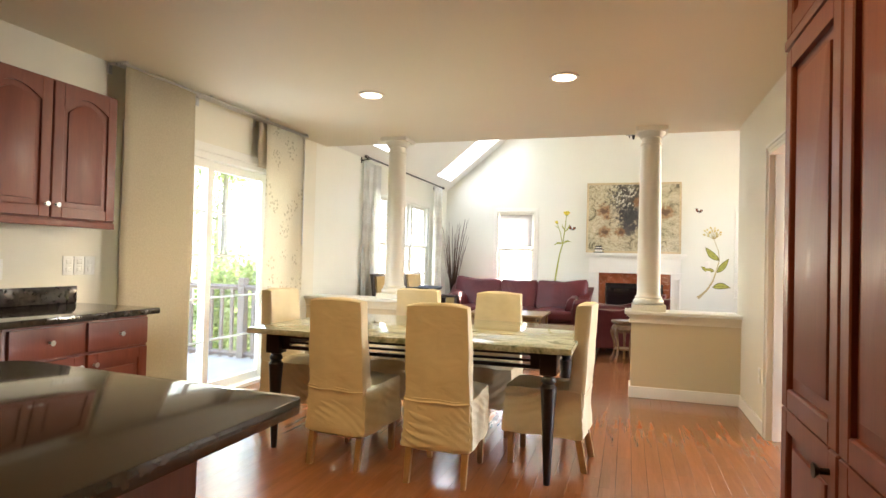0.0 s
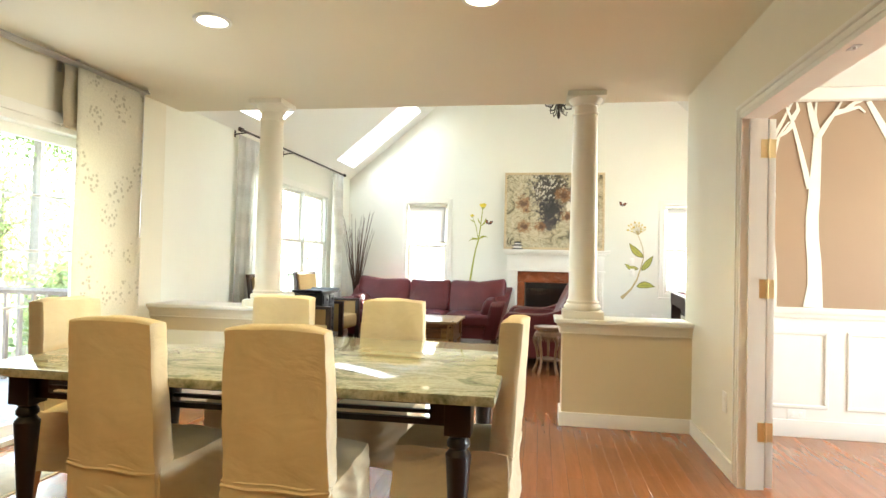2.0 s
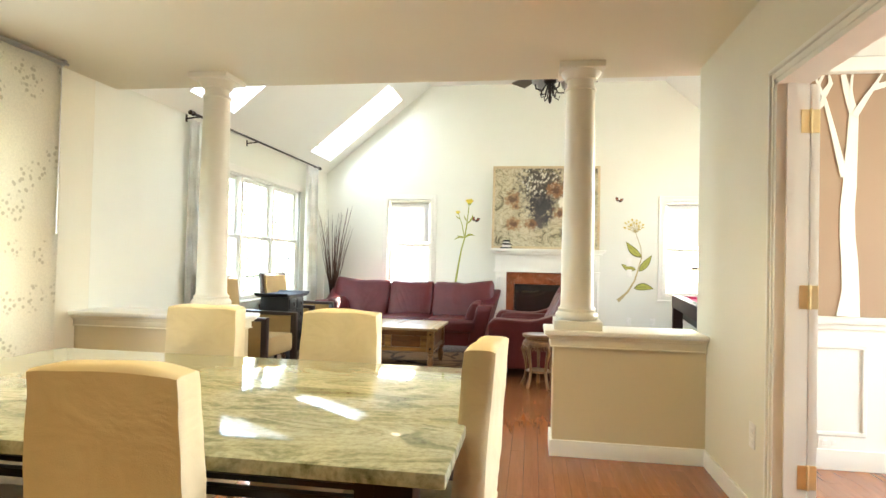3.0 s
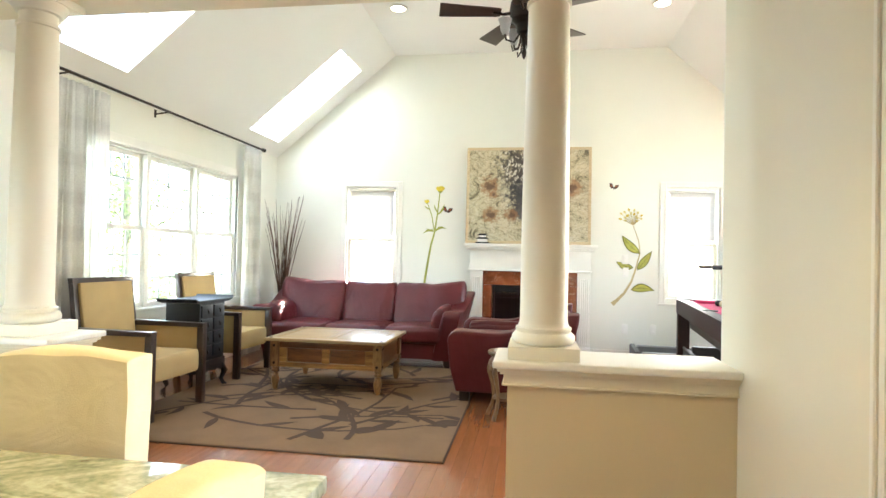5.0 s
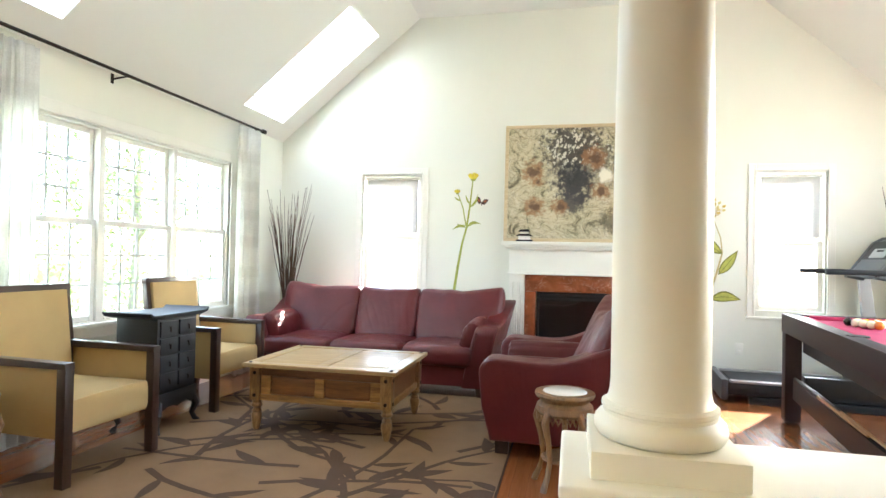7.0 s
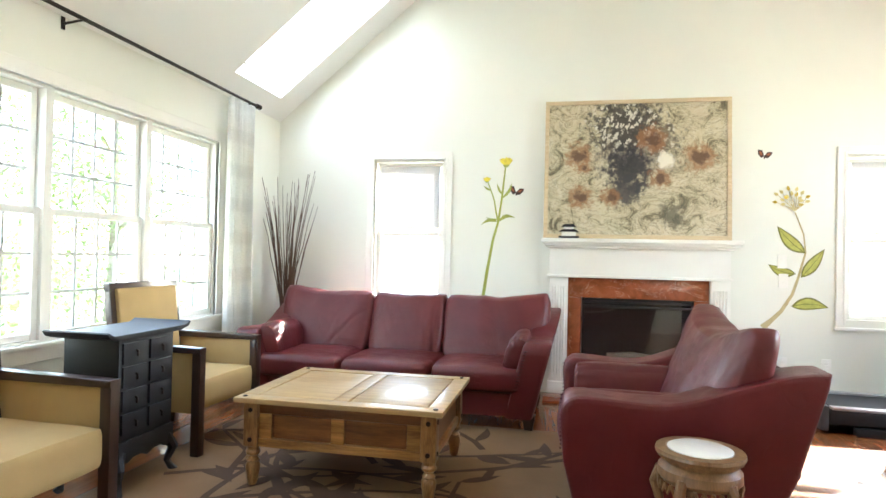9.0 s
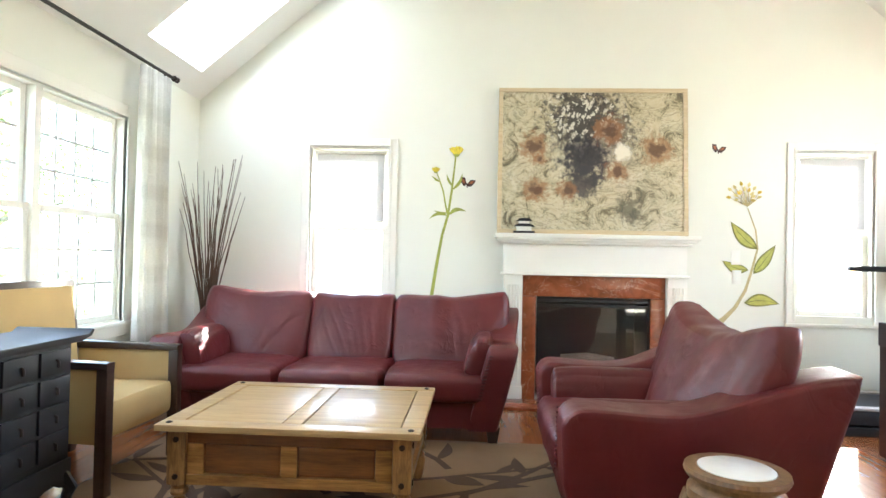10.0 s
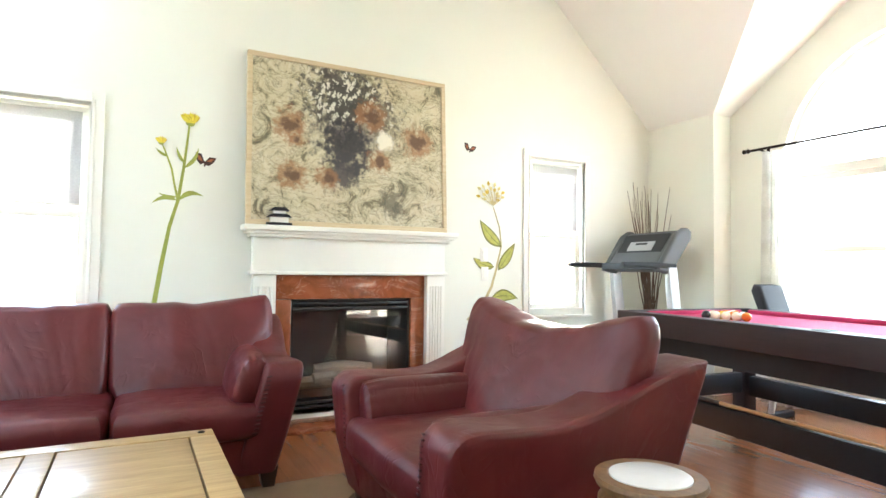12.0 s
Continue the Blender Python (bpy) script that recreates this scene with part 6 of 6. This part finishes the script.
for sx in (-1, 1):
    for y in (-py + 0.09, 0, py - 0.09):
        bm = bmesh.new()
        lathe(bm, [(0.055, PZ - 0.028), (0.055, PZ + 0.0025), (0.05, PZ + 0.003)], sx * (px - 0.085), y, 18)
        part("pocket", bm, BLACK_RUBBER, PT, "black corner pocket")
    for sy in (-1, 1):
        x, y = sx * (px - 0.06), sy * (py - 0.062)
        lg = part("leg", bm_box(x - 0.055, x + 0.055, y - 0.055, y + 0.055, 0.02, PZ - 0.14, bevel=0.005), POOL_WOOD, PT)
        bm = bmesh.new()
        lathe(bm, [(0.035, 0), (0.04, 0.015), (0.02, 0.022)], x, y, 12)
        part("leveller", bm, BLACK_RUBBER, lg)
    part("stretcher", bm_box(sx * (px - 0.08) - 0.03, sx * (px - 0.08) + 0.03, -py + 0.15, py - 0.15, 0.2, 0.34, bevel=0.004), BLACK_WOOD, PT)
part("ball_return_box", bm_box(-px + 0.11, px - 0.11, -py + 0.16, py - 0.16, PZ - 0.27, PZ - 0.141), BLACK_WOOD, PT, smooth=False)
for sy in (-1, 1):
    part("end_stretcher", bm_box(-px + 0.14, px - 0.14, sy * (py - 0.09) - 0.03, sy * (py - 0.09) + 0.03, 0.22, 0.36, bevel=0.004), BLACK_WOOD, PT)
rot = pose(2.353, 8.902, 0, 0, 0, -6.5)
for k, (dx, y0, y1, z) in enumerate(((-0.53, -0.3, 1.15, 0.363), (-0.5, -0.65, 0.8, 0.353))):
    c = thing("pool_cue", rot @ Matrix.Translation((dx, y0, z)), "blond wooden pool cue resting on the table's lower rail", "pool cue", "pool cues")
    L = y1 - y0
    bm = bmesh.new()
    tube(bm, [(0, 0, 0), (0, L * 0.6, 0)], [0.007, 0.011], 8)
    part("shaft", bm, OAK, c)
    bm = bmesh.new()
    tube(bm, [(0, L * 0.6, 0), (0, L, 0)], [0.011, 0.015], 8)
    part("butt", bm, BLACK_WOOD, c)
BALLC = [plain("ball_" + n, c, 0.12, var=0.05) for n, c in (("orange", (0.7, 0.2, 0.03)), ("cream", (0.8, 0.72, 0.5)), ("yellow", (0.75, 0.5, 0.05)), ("white", (0.8, 0.78, 0.7)), ("black", (0.02, 0.02, 0.02)), ("red", (0.5, 0.04, 0.03)), ("green", (0.03, 0.15, 0.06)))]
i = 0
for row in range(5):
    for k in range(row + 1):
        bl = bmesh.new()
        bmesh.ops.create_uvsphere(bl, u_segments=14, v_segments=10, radius=0.028)
        m = mesh_of("pool_ball", bl, BALLC[(0, 1, 3, 1, 0, 5, 1, 2, 3, 0, 4, 1, 5, 0, 3)[i]])
        ob = new("pool_ball", m)
        ob.matrix_world = rot @ Matrix.Translation((-0.16 + 0.057 * (k - row / 2), 0.72 + row * 0.05, PZ - 0.03 + 0.028))
        tagged(ob, "glossy numbered pool ball racked on the cloth", "pool ball", "racked pool balls")
        i += 1

# ---- treadmill ----
T = thing("treadmill", pose(2.37, 11.12, 0, 0, 0, -4), "grey and black treadmill with a tilted console", "treadmill")
part("deck", bm_box(-0.66, 0.72, -0.32, 0.32, 0.07, 0.17, bevel=0.012), BLACK_RUBBER, T)
part("belt", bm_box(-0.62, 0.6, -0.24, 0.24, 0.1705, 0.177), BLACK_RUBBER, T, smooth=False)
for s in (-1, 1):
    part("side_rail", bm_box(-0.64, 0.6, s * 0.285 - 0.035, s * 0.285 + 0.035, 0.17, 0.19, bevel=0.006), SILVER, T)
    part("base_rail", bm_box(-0.5, 0.75, s * 0.31 - 0.03, s * 0.31 + 0.03, 0.0, 0.058, bevel=0.006), BLACK_RUBBER, T)
    bm = bmesh.new()
    prism(bm, [(0.62, 0.05), (0.74, 0.05), (0.6, 1.12), (0.51, 1.12)], "y", s * 0.34 - 0.03, s * 0.34 + 0.03, 0.008)
    part("upright", bm, SILVER, T)
    bm = bmesh.new()
    tube(bm, [(0.6, s * 0.34, 1.13), (0.35, s * 0.35, 1.14), (0.05, s * 0.35, 1.14)], [0.026, 0.022, 0.022], 10)
    part("handrail", bm, BLACK_RUBBER, T)
part("end_cap", bm_box(-0.72, -0.66, -0.33, 0.33, 0.02, 0.2, bevel=0.02), GREY_PLASTIC, T)
bm = bmesh.new()
puff(bm, 0.52, 0, 0.235, 0.3, 0.62, 0.2, 0.3, 9)
part("hood", bm, GREY_PLASTIC, T, "grey plastic motor hood")
bm = bmesh.new()
prism(bm, [(0.42, 1.12), (0.55, 1.08), (0.76, 1.36), (0.76, 1.42), (0.7, 1.435), (0.64, 1.41)], "y", -0.31, 0.31, 0.05, 5)
cs = part("console", bm, GREY_PLASTIC, T)
for s in (-1, 1):
    bm = bmesh.new()
    prism(bm, [(0.4, 1.09), (0.55, 1.06), (0.78, 1.36), (0.78, 1.43), (0.74, 1.455), (0.7, 1.455), (0.62, 1.41)], "y", s * 0.325 - 0.032, s * 0.325 + 0.032, 0.03, 4)
    part("console_rim", bm, GREY_PLASTIC, cs, "grey rounded console side")
bm = bmesh.new()
prism(bm, [(0.5, 1.222), (0.51, 1.208), (0.64, 1.4), (0.628, 1.412)], "y", -0.27, 0.27, 0.003)
part("face_panel", bm, BLACK_RUBBER, cs, "dark console face")
bm = bmesh.new()
prism(bm, [(0.525, 1.268), (0.54, 1.254), (0.59, 1.33), (0.576, 1.346)], "y", -0.15, 0.15, 0.003)
part("display", bm, SILVER, cs, "pale grey display")
bm = bmesh.new()
prism(bm, [(0.55, 1.304), (0.5505, 1.2985), (0.572, 1.332), (0.567, 1.335)], "y", -0.07, 0.07, 0.0)
part("screen", bm, BLACK_RUBBER, cs, "dark little screen")
part("crossbar", bm_box(0.4, 0.46, -0.34, 0.34, 1.1, 1.16, bevel=0.015), BLACK_RUBBER, T)

# ---- exercise bench behind the pool table ----
E_ = thing("exercise_bench", pose(3.22, 9.65, 0, 0, 0, 90), "black padded exercise bench with a white frame", "exercise bench")
bm = bmesh.new()
prism(bm, [(0.25, 0.45), (0.32, 0.43), (0.52, 0.95), (0.5, 1.0), (0.44, 0.99)], "y", -0.14, 0.14, 0.034, 4)
part("backrest", bm, BLACK_RUBBER, E_)
bm = bmesh.new()
puff(bm, -0.02, 0, 0.45, 0.5, 0.28, 0.08, 0.2, 7)
part("seat_pad", bm, BLACK_RUBBER, E_)
bm = bmesh.new()
tube(bm, [(-0.4, 0, 0.38), (0.45, 0, 0.38)], 0.025, 8)
tube(bm, [(-0.4, 0, 0.38), (-0.45, 0, 0.03)], 0.022, 8)
tube(bm, [(0.4, 0, 0.38), (0.45, 0, 0.03)], 0.022, 8)
part("frame_tube", bm, PLASTIC_W, E_)
for x in (-0.45, 0.45):
    part("foot_bar", bm_box(x - 0.03, x + 0.03, -0.25, 0.25, 0, 0.045, bevel=0.008), BLACK_RUBBER, E_)

# ---- dining table ----
D = thing("dining_table", pose(-0.88, 4.7, 0), "black dining table with a green granite top", "dining table")
hx, hy, TZ = 0.975, 0.595, 0.75
part("tabletop", bm_box(-hx, hx, -hy, hy, TZ - 0.035, TZ, bevel=0.008), GRANITE, D, "polished green and cream granite slab")
for s in (-1, 1):
    y, x = s * (hy - 0.13), s * (hx - 0.13)
    bm = bmesh.new()
    box(bm, -hx + 0.15, hx - 0.15, y - 0.012, y + 0.012, TZ - 0.065, TZ - 0.035)
    box(bm, -hx + 0.15, hx - 0.15, y - 0.012, y + 0.012, TZ - 0.135, TZ - 0.115)
    box(bm, -hx + 0.15, hx - 0.15, y - 0.008, y + 0.008, TZ - 0.098, TZ - 0.085)
    for k in range(7):
        u = -hx + 0.19 + (2 * hx - 0.38) * k / 6
        box(bm, u - 0.04, u + 0.04, y - 0.012, y + 0.012, TZ - 0.115, TZ - 0.065) if k in (0, 2, 4, 6) else None
    part("apron", bm, TABLE_BLACK, D, "black slatted apron")
    part("end_apron", bm_box(x - 0.012, x + 0.012, -hy + 0.15, hy - 0.15, TZ - 0.135, TZ - 0.035), TABLE_BLACK, D)
    for sy in (-1, 1):
        cx, cy = s * (hx - 0.13), sy * (hy - 0.13)
        bm = bmesh.new()
        box(bm, cx - 0.045, cx + 0.045, cy - 0.045, cy + 0.045, TZ - 0.16, TZ - 0.035, 0.003)
        lathe(bm, [(0.017, 0), (0.02, 0.05), (0.03, 0.28), (0.042, 0.48), (0.045, 0.52), (0.03, 0.54), (0.04, 0.55), (0.04, 0.565), (0.03, 0.58), (0.043, 0.59)], cx, cy, 18)
        part("leg", bm, TABLE_BLACK, D, "turned black leg")


# ---- slip-covered dining chairs ----
def dining_chair(m, seed):
    """Local: faces +y, the back at -y."""
    t = thing("dining_chair", m, "dining chair in a loose cream linen slipcover", "chair", "chairs round the dining table")
    for sx in (-1, 1):
        for y0, dy in ((0.19, 0.0), (-0.19, -0.05)):
            bm = bmesh.new()
            x = sx * 0.155
            prism(bm, [(x - 0.02, 0.26), (x + 0.02, 0.26), (x + 0.014, 0.0), (x - 0.014, 0.0)], "y", y0 - 0.018, y0 + 0.018, 0.003)
            for v in bm.verts:
                v.co.y += dy * (1 - v.co.z / 0.26)
            part("leg", bm, OAK, t, "blond wooden leg")
    bm = bmesh.new()

    def skirt(q):
        w = 1.0 + 0.06 * (-q.z) if q.z < 0 else 1.0
        return Vector((q.x * w, q.y * w, q.z + (0.06 * (1 - q.x * q.x) if q.z > 0.5 else 0)))
    puff(bm, 0, 0.0, 0.325, 0.39, 0.46, 0.27, 0.1, 25, 0.011, 8, seed * 3.1, skirt)
    for v in bm.verts:      # slanting drag folds down the skirt
        c = v.co
        u = c.x + c.y * 0.8
        w = noise.noise(Vector((c.x * 4 + seed * 7, c.y * 4, c.z * 3)))
        fold = math.sin((c.z * 1.25 + u * 0.7) * 95 + w * 9) * 0.0045 * max(0.0, 0.5 + w * 1.6) * (c.z < 0.44)
        r = math.hypot(c.x, c.y) + 1e-6
        c.x += fold * c.x / r
        c.y += fold * c.y / r
    part("seat_cover", bm, LINEN, t, "cream linen seat cover with a loose skirt")
    bm = bmesh.new()

    def back(q):
        z = q.z
        return Vector((q.x * (1.0 - 0.05 * z), q.y - 0.55 * (z + 0.6) * (z > -0.6), z))
    puff(bm, 0, -0.185, 0.565, 0.362, 0.09, 0.79, 0.11, 31, 0.007, 9, seed * 5.7, back)
    for v in bm.verts:      # creases that run across the cloth, close-set under the seam
        c = v.co
        w = noise.noise(Vector((c.x * 5 + seed * 3, 2.0, c.z * 5)))
        low = 1.0 if c.z < 0.43 else 0.35 if c.z < 0.56 else 0.12
        c.y += math.sin(c.z * 120 + c.x * (22 if seed % 2 else -18) + w * 8) * 0.0042 * low * max(0.0, 0.45 + w * 1.5)
        c.x += 0.003 * noise.noise(Vector((seed, c.y * 9, c.z * 16)))
    part("back_cover", bm, LINEN, t, "cream linen back cover with soft creases")
    bm = bmesh.new()
    pts = [(-0.183, -0.232, 0.44), (-0.1, -0.238, 0.432), (0, -0.238, 0.436), (0.1, -0.238, 0.43), (0.183, -0.232, 0.44)]
    tube(bm, pts, 0.0065, 6)
    tube(bm, [(p[0], p[1] + 0.003, p[2] + 0.016 + 0.004 * math.sin(p[0] * 40)) for p in pts], 0.0045, 6)
    part("gathered_seam", bm, LINEN, t, "gathered seam across the back")
    return t


dining_chair(pose(-0.6, 4.24, 0, 0, 0, 2), 1)
dining_chair(pose(-1.2, 4.29, 0, 0, 0, -4), 2)
dining_chair(pose(-0.56, 5.17, 0, 0, 0, 180), 3)
dining_chair(pose(-1.21, 5.17, 0, 0, 0, 178), 4)
dining_chair(pose(-0.085, 4.66, 0, 0, 0, 86), 5)
dining_chair(pose(-1.83, 4.76, 0, 0, 0, -92), 6)


# ---- kitchen cabinets ----
def arched_panel(u0, u1, z0, z1, rise):
    pts = [(u0, z0), (u1, z0), (u1, z1 - rise)]
    n = 10
    for i in range(1, n):
        k = i / n
        pts.append((u1 + (u0 - u1) * k, z1 - rise + rise * math.sin(math.pi * k)))
    return pts + [(u0, z1 - rise)]


def cabinet_door(t, u0, u1, z0, z1, x, rise=0.06, knob=None, side=1, name="door"):
    """A raised-panel door whose face looks along +x (side 1) or -x (side -1)."""
    q = lambda a, b: sorted((x + side * a, x + side * b))
    bm = bmesh.new()
    st = 0.06 if side > 0 else 0.045
    for a in ((u0, u0 + st, z0, z1), (u1 - st, u1, z0, z1), (u0 + st, u1 - st, z0, z0 + st)):
        box(bm, *q(0, 0.02), a[0], a[1], a[2], a[3], 0.003, 1)
    arc = arched_panel(u0 + st, u1 - st, z0 + st, z1 - st, rise)
    top = [(u1 - st, z1), (u0 + st, z1)] + [p for p in arc[::-1] if p[1] >= z1 - st - rise - 1e-6]
    prism(bm, top, "x", *q(0, 0.0195))
    d = part(name, bm, CHERRY, t)
    bm = bmesh.new()
    prism(bm, arc, "x", *q(0.0, 0.008))
    inner = arched_panel(u0 + st + 0.03, u1 - st - 0.03, z0 + st + 0.03, z1 - st - 0.03, rise)
    prism(bm, inner, "x", *q(0.007, 0.016), bevel=0.004)
    part("raised_panel", bm, CHERRY, d)
    if knob:
        bm = bmesh.new()
        tube(bm, [(x + side * 0.02, *knob), (x + side * 0.035, *knob), (x + side * 0.045, *knob)], [0.006, 0.006, 0.014], 10)
        part("knob", bm, STEEL if side > 0 else ROD, d, "metal knob")


t = thing("upper_cabinet", pose(0, 0, 0), "cherry wood wall cabinet with arched raised-panel doors", "cabinet", "wall cabinets", "")
part("body", bm_box(LX + 0.001, -2.62, 2.98, 3.82, 1.345, 2.12, bevel=0.002), CHERRY, t)
part("light_rail", bm_box(-2.645, -2.612, 2.98, 3.825, 1.325, 1.36, bevel=0.004), CHERRY, t)
cabinet_door(t, 3.405, 3.81, 1.37, 2.11, -2.62, 0.06, (3.43, 1.44))
cabinet_door(t, 2.99, 3.395, 1.37, 2.11, -2.62, 0.06, (3.37, 1.44))
t2 = copy_thing(t, pose(0, -0.842, 0))
t = thing("base_cabinet", pose(0, 0, 0), "cherry wood base cabinet with drawers and doors", "cabinet", "base cabinets")
part("body", bm_box(LX + 0.001, -2.31, 2.96, 3.79, 0.1, 0.835, bevel=0.002), CHERRY, t)
part("toe_kick", bm_box(LX + 0.001, -2.38, 2.96, 3.79, 0.0, 0.1), BLACK_WOOD, t, smooth=False)
for u0, u1 in ((3.39, 3.78), (2.98, 3.37)):
    dr = part("drawer", bm_box(-2.31, -2.29, u0, u1, 0.67, 0.82, bevel=0.005), CHERRY, t)
    bm = bmesh.new()
    c = (u0 + u1) / 2
    tube(bm, [(-2.29, c, 0.745), (-2.275, c, 0.745), (-2.265, c, 0.745)], [0.006, 0.006, 0.014], 10)
    part("knob", bm, STEEL, dr, "brushed steel knob")
    cabinet_door(t, u0, u1, 0.12, 0.655, -2.31, 0.0, (u0 + 0.035 if u0 > 3.2 else u1 - 0.035, 0.6))
copy_thing(t, pose(0, -0.832, 0))
t = thing("kitchen_counter", pose(0, 0, 0), "dark polished stone worktop with a low backsplash", "countertop")
part("slab", bm_box(LX + 0.001, -2.25, 1.2, 3.83, 0.836, 0.872, bevel=0.008), DARK_STONE, t)
part("backsplash", bm_box(LX + 0.001, LX + 0.025, 1.2, 3.83, 0.872, 0.975, bevel=0.003), DARK_STONE, t)

t = thing("kitchen_island", pose(0, 0, 0), "cherry kitchen island with a dark polished stone top", "kitchen island")
bm = bmesh.new()
pts = [(-1.4, 0.55), (-0.345, 0.55)]
for k in range(5):
    a = math.pi / 2 * k / 4
    pts.append((-0.345 - 0.03 + 0.03 * math.cos(a), 2.25 - 0.03 + 0.03 * math.sin(a)))
pts += [(-1.28, 2.32), (-1.34, 2.3), (-1.37, 2.25)]
prism(bm, pts, "z", 0.834, 0.872, 0.008)
part("slab", bm, DARK_STONE, t, "dark polished stone top")
part("body", bm_box(-1.36, -0.6, 0.58, 2.2, 0.0, 0.833, bevel=0.003), CHERRY, t)
for k in range(2):
    part("end_panel", bm_box(-1.33 + 0.36 * k, -1.0 + 0.36 * k, 2.2, 2.212, 0.14, 0.78, bevel=0.006), CHERRY, t)
for k in range(3):
    part("side_panel", bm_box(-0.6, -0.588, 0.65 + 0.52 * k, 1.12 + 0.52 * k, 0.14, 0.78, bevel=0.006), CHERRY, t)

t = thing("pantry_cabinet", pose(0, 0, 0), "tall cherry pantry cabinet with panelled doors", "cabinet")
part("body", bm_box(0.722, RX - 0.001, 0.9, 2.572, 0.0, 2.38, bevel=0.002), CHERRY, t)
for u0, u1 in ((2.2, 2.57), (1.82, 2.19), (1.44, 1.81)):
    cabinet_door(t, u0, u1, 1.72, 2.36, 0.72, 0.0, None, -1, "upper_door")
    cabinet_door(t, u0, u1, 0.881, 1.69, 0.72, 0.0, None, -1, "door")
    cabinet_door(t, u0, u1, 0.12, 0.879, 0.72, 0.0, (u0 + 0.035, 0.84), -1, "lower_door")
bm = bmesh.new()
box(bm, 0.697, 0.721, 0.9, 2.575, 1.694, 1.716, 0.004)
part("rail_moulding", bm, CHERRY, t)

# floor register and door mat
def floor_register(m):
    t = thing("floor_register", m, "brown metal floor register", "floor register", "floor registers")
    part("rim", bm_box(-0.15, 0.15, -0.055, 0.055, 0, 0.004, bevel=0.001), ROD, t)
    for k in range(12):
        part("slat", bm_box(-0.135 + 0.0235 * k, -0.123 + 0.0235 * k, -0.045, 0.045, 0.004, 0.006), ROD, t, smooth=False)


floor_register(pose(-2.65, 5.34, 0.0005, 0, 0, 90))
floor_register(pose(1.25, 10.96, 0.0005))
t = thing("door_mat", pose(-2.55, 4.6, 0.0005, 0, 0, 2), "woven beige mat by the glass door", "mat")
part("weave", bm_box(-0.27, 0.27, -0.45, 0.45, 0, 0.009, bevel=0.003), MAT_WEAVE, t)
part("border", bm_box(-0.285, 0.285, -0.465, 0.465, 0, 0.006, bevel=0.002), LINEN, t)

# ---- floor of strip planks ----
PW = 0.083
fl = solid("floor", bm_box(LX - 0.1, 5.05, -1.6, FY + 0.1, -0.04, -0.014), FLOOR_GAP, "glossy cherry strip hardwood floor", "floor", smooth=False)
rnd = random.Random(21)
lengths = (0.7, 0.95, 1.2, 1.5)
plank_mesh = []
for L in lengths:
    bm = bmesh.new()
    box(bm, 0.0003, PW - 0.0003, 0.0003, L - 0.0003, -0.014, 0.0, 0.0006, 1)
    plank_mesh.append(mesh_of("plank", bm, FLOOR, False))
vs, fs, count = [], [], 0
x = LX
while x < 5.0:
    y = -1.6 + rnd.uniform(-1.0, 0)
    while y < FY + 0.05:
        k = rnd.randrange(4)
        L = lengths[k]
        near = (-0.9 < x < 1.2 and 2.9 < y and y + L < 9.2) and count < 300
        if near:
            ob = new("plank", plank_mesh[k])
            ob.location = (x, y, 0)
            ob.parent = fl
            count += 1
        else:
            i = len(vs)
            a, b, c, d = x + 0.0003, x + PW - 0.0003, max(y + 0.0003, -1.6), min(y + L - 0.0003, FY + 0.1)
            vs += [(a, c, -0.014), (b, c, -0.014), (b, d, -0.014), (a, d, -0.014), (a, c, 0), (b, c, 0), (b, d, 0), (a, d, 0)]
            fs += [(i + 4, i + 5, i + 6, i + 7), (i, i + 1, i + 5, i + 4), (i + 1, i + 2, i + 6, i + 5), (i + 2, i + 3, i + 7, i + 6), (i + 3, i, i + 4, i + 7)]
        y += L
    x += PW
me = bpy.data.meshes.new("plank_field")
me.from_pydata(vs, [], fs)
me.materials.append(FLOOR)
ob = new("plank_field", me)
ob.parent = fl
tagged(ob, kind="stuff")
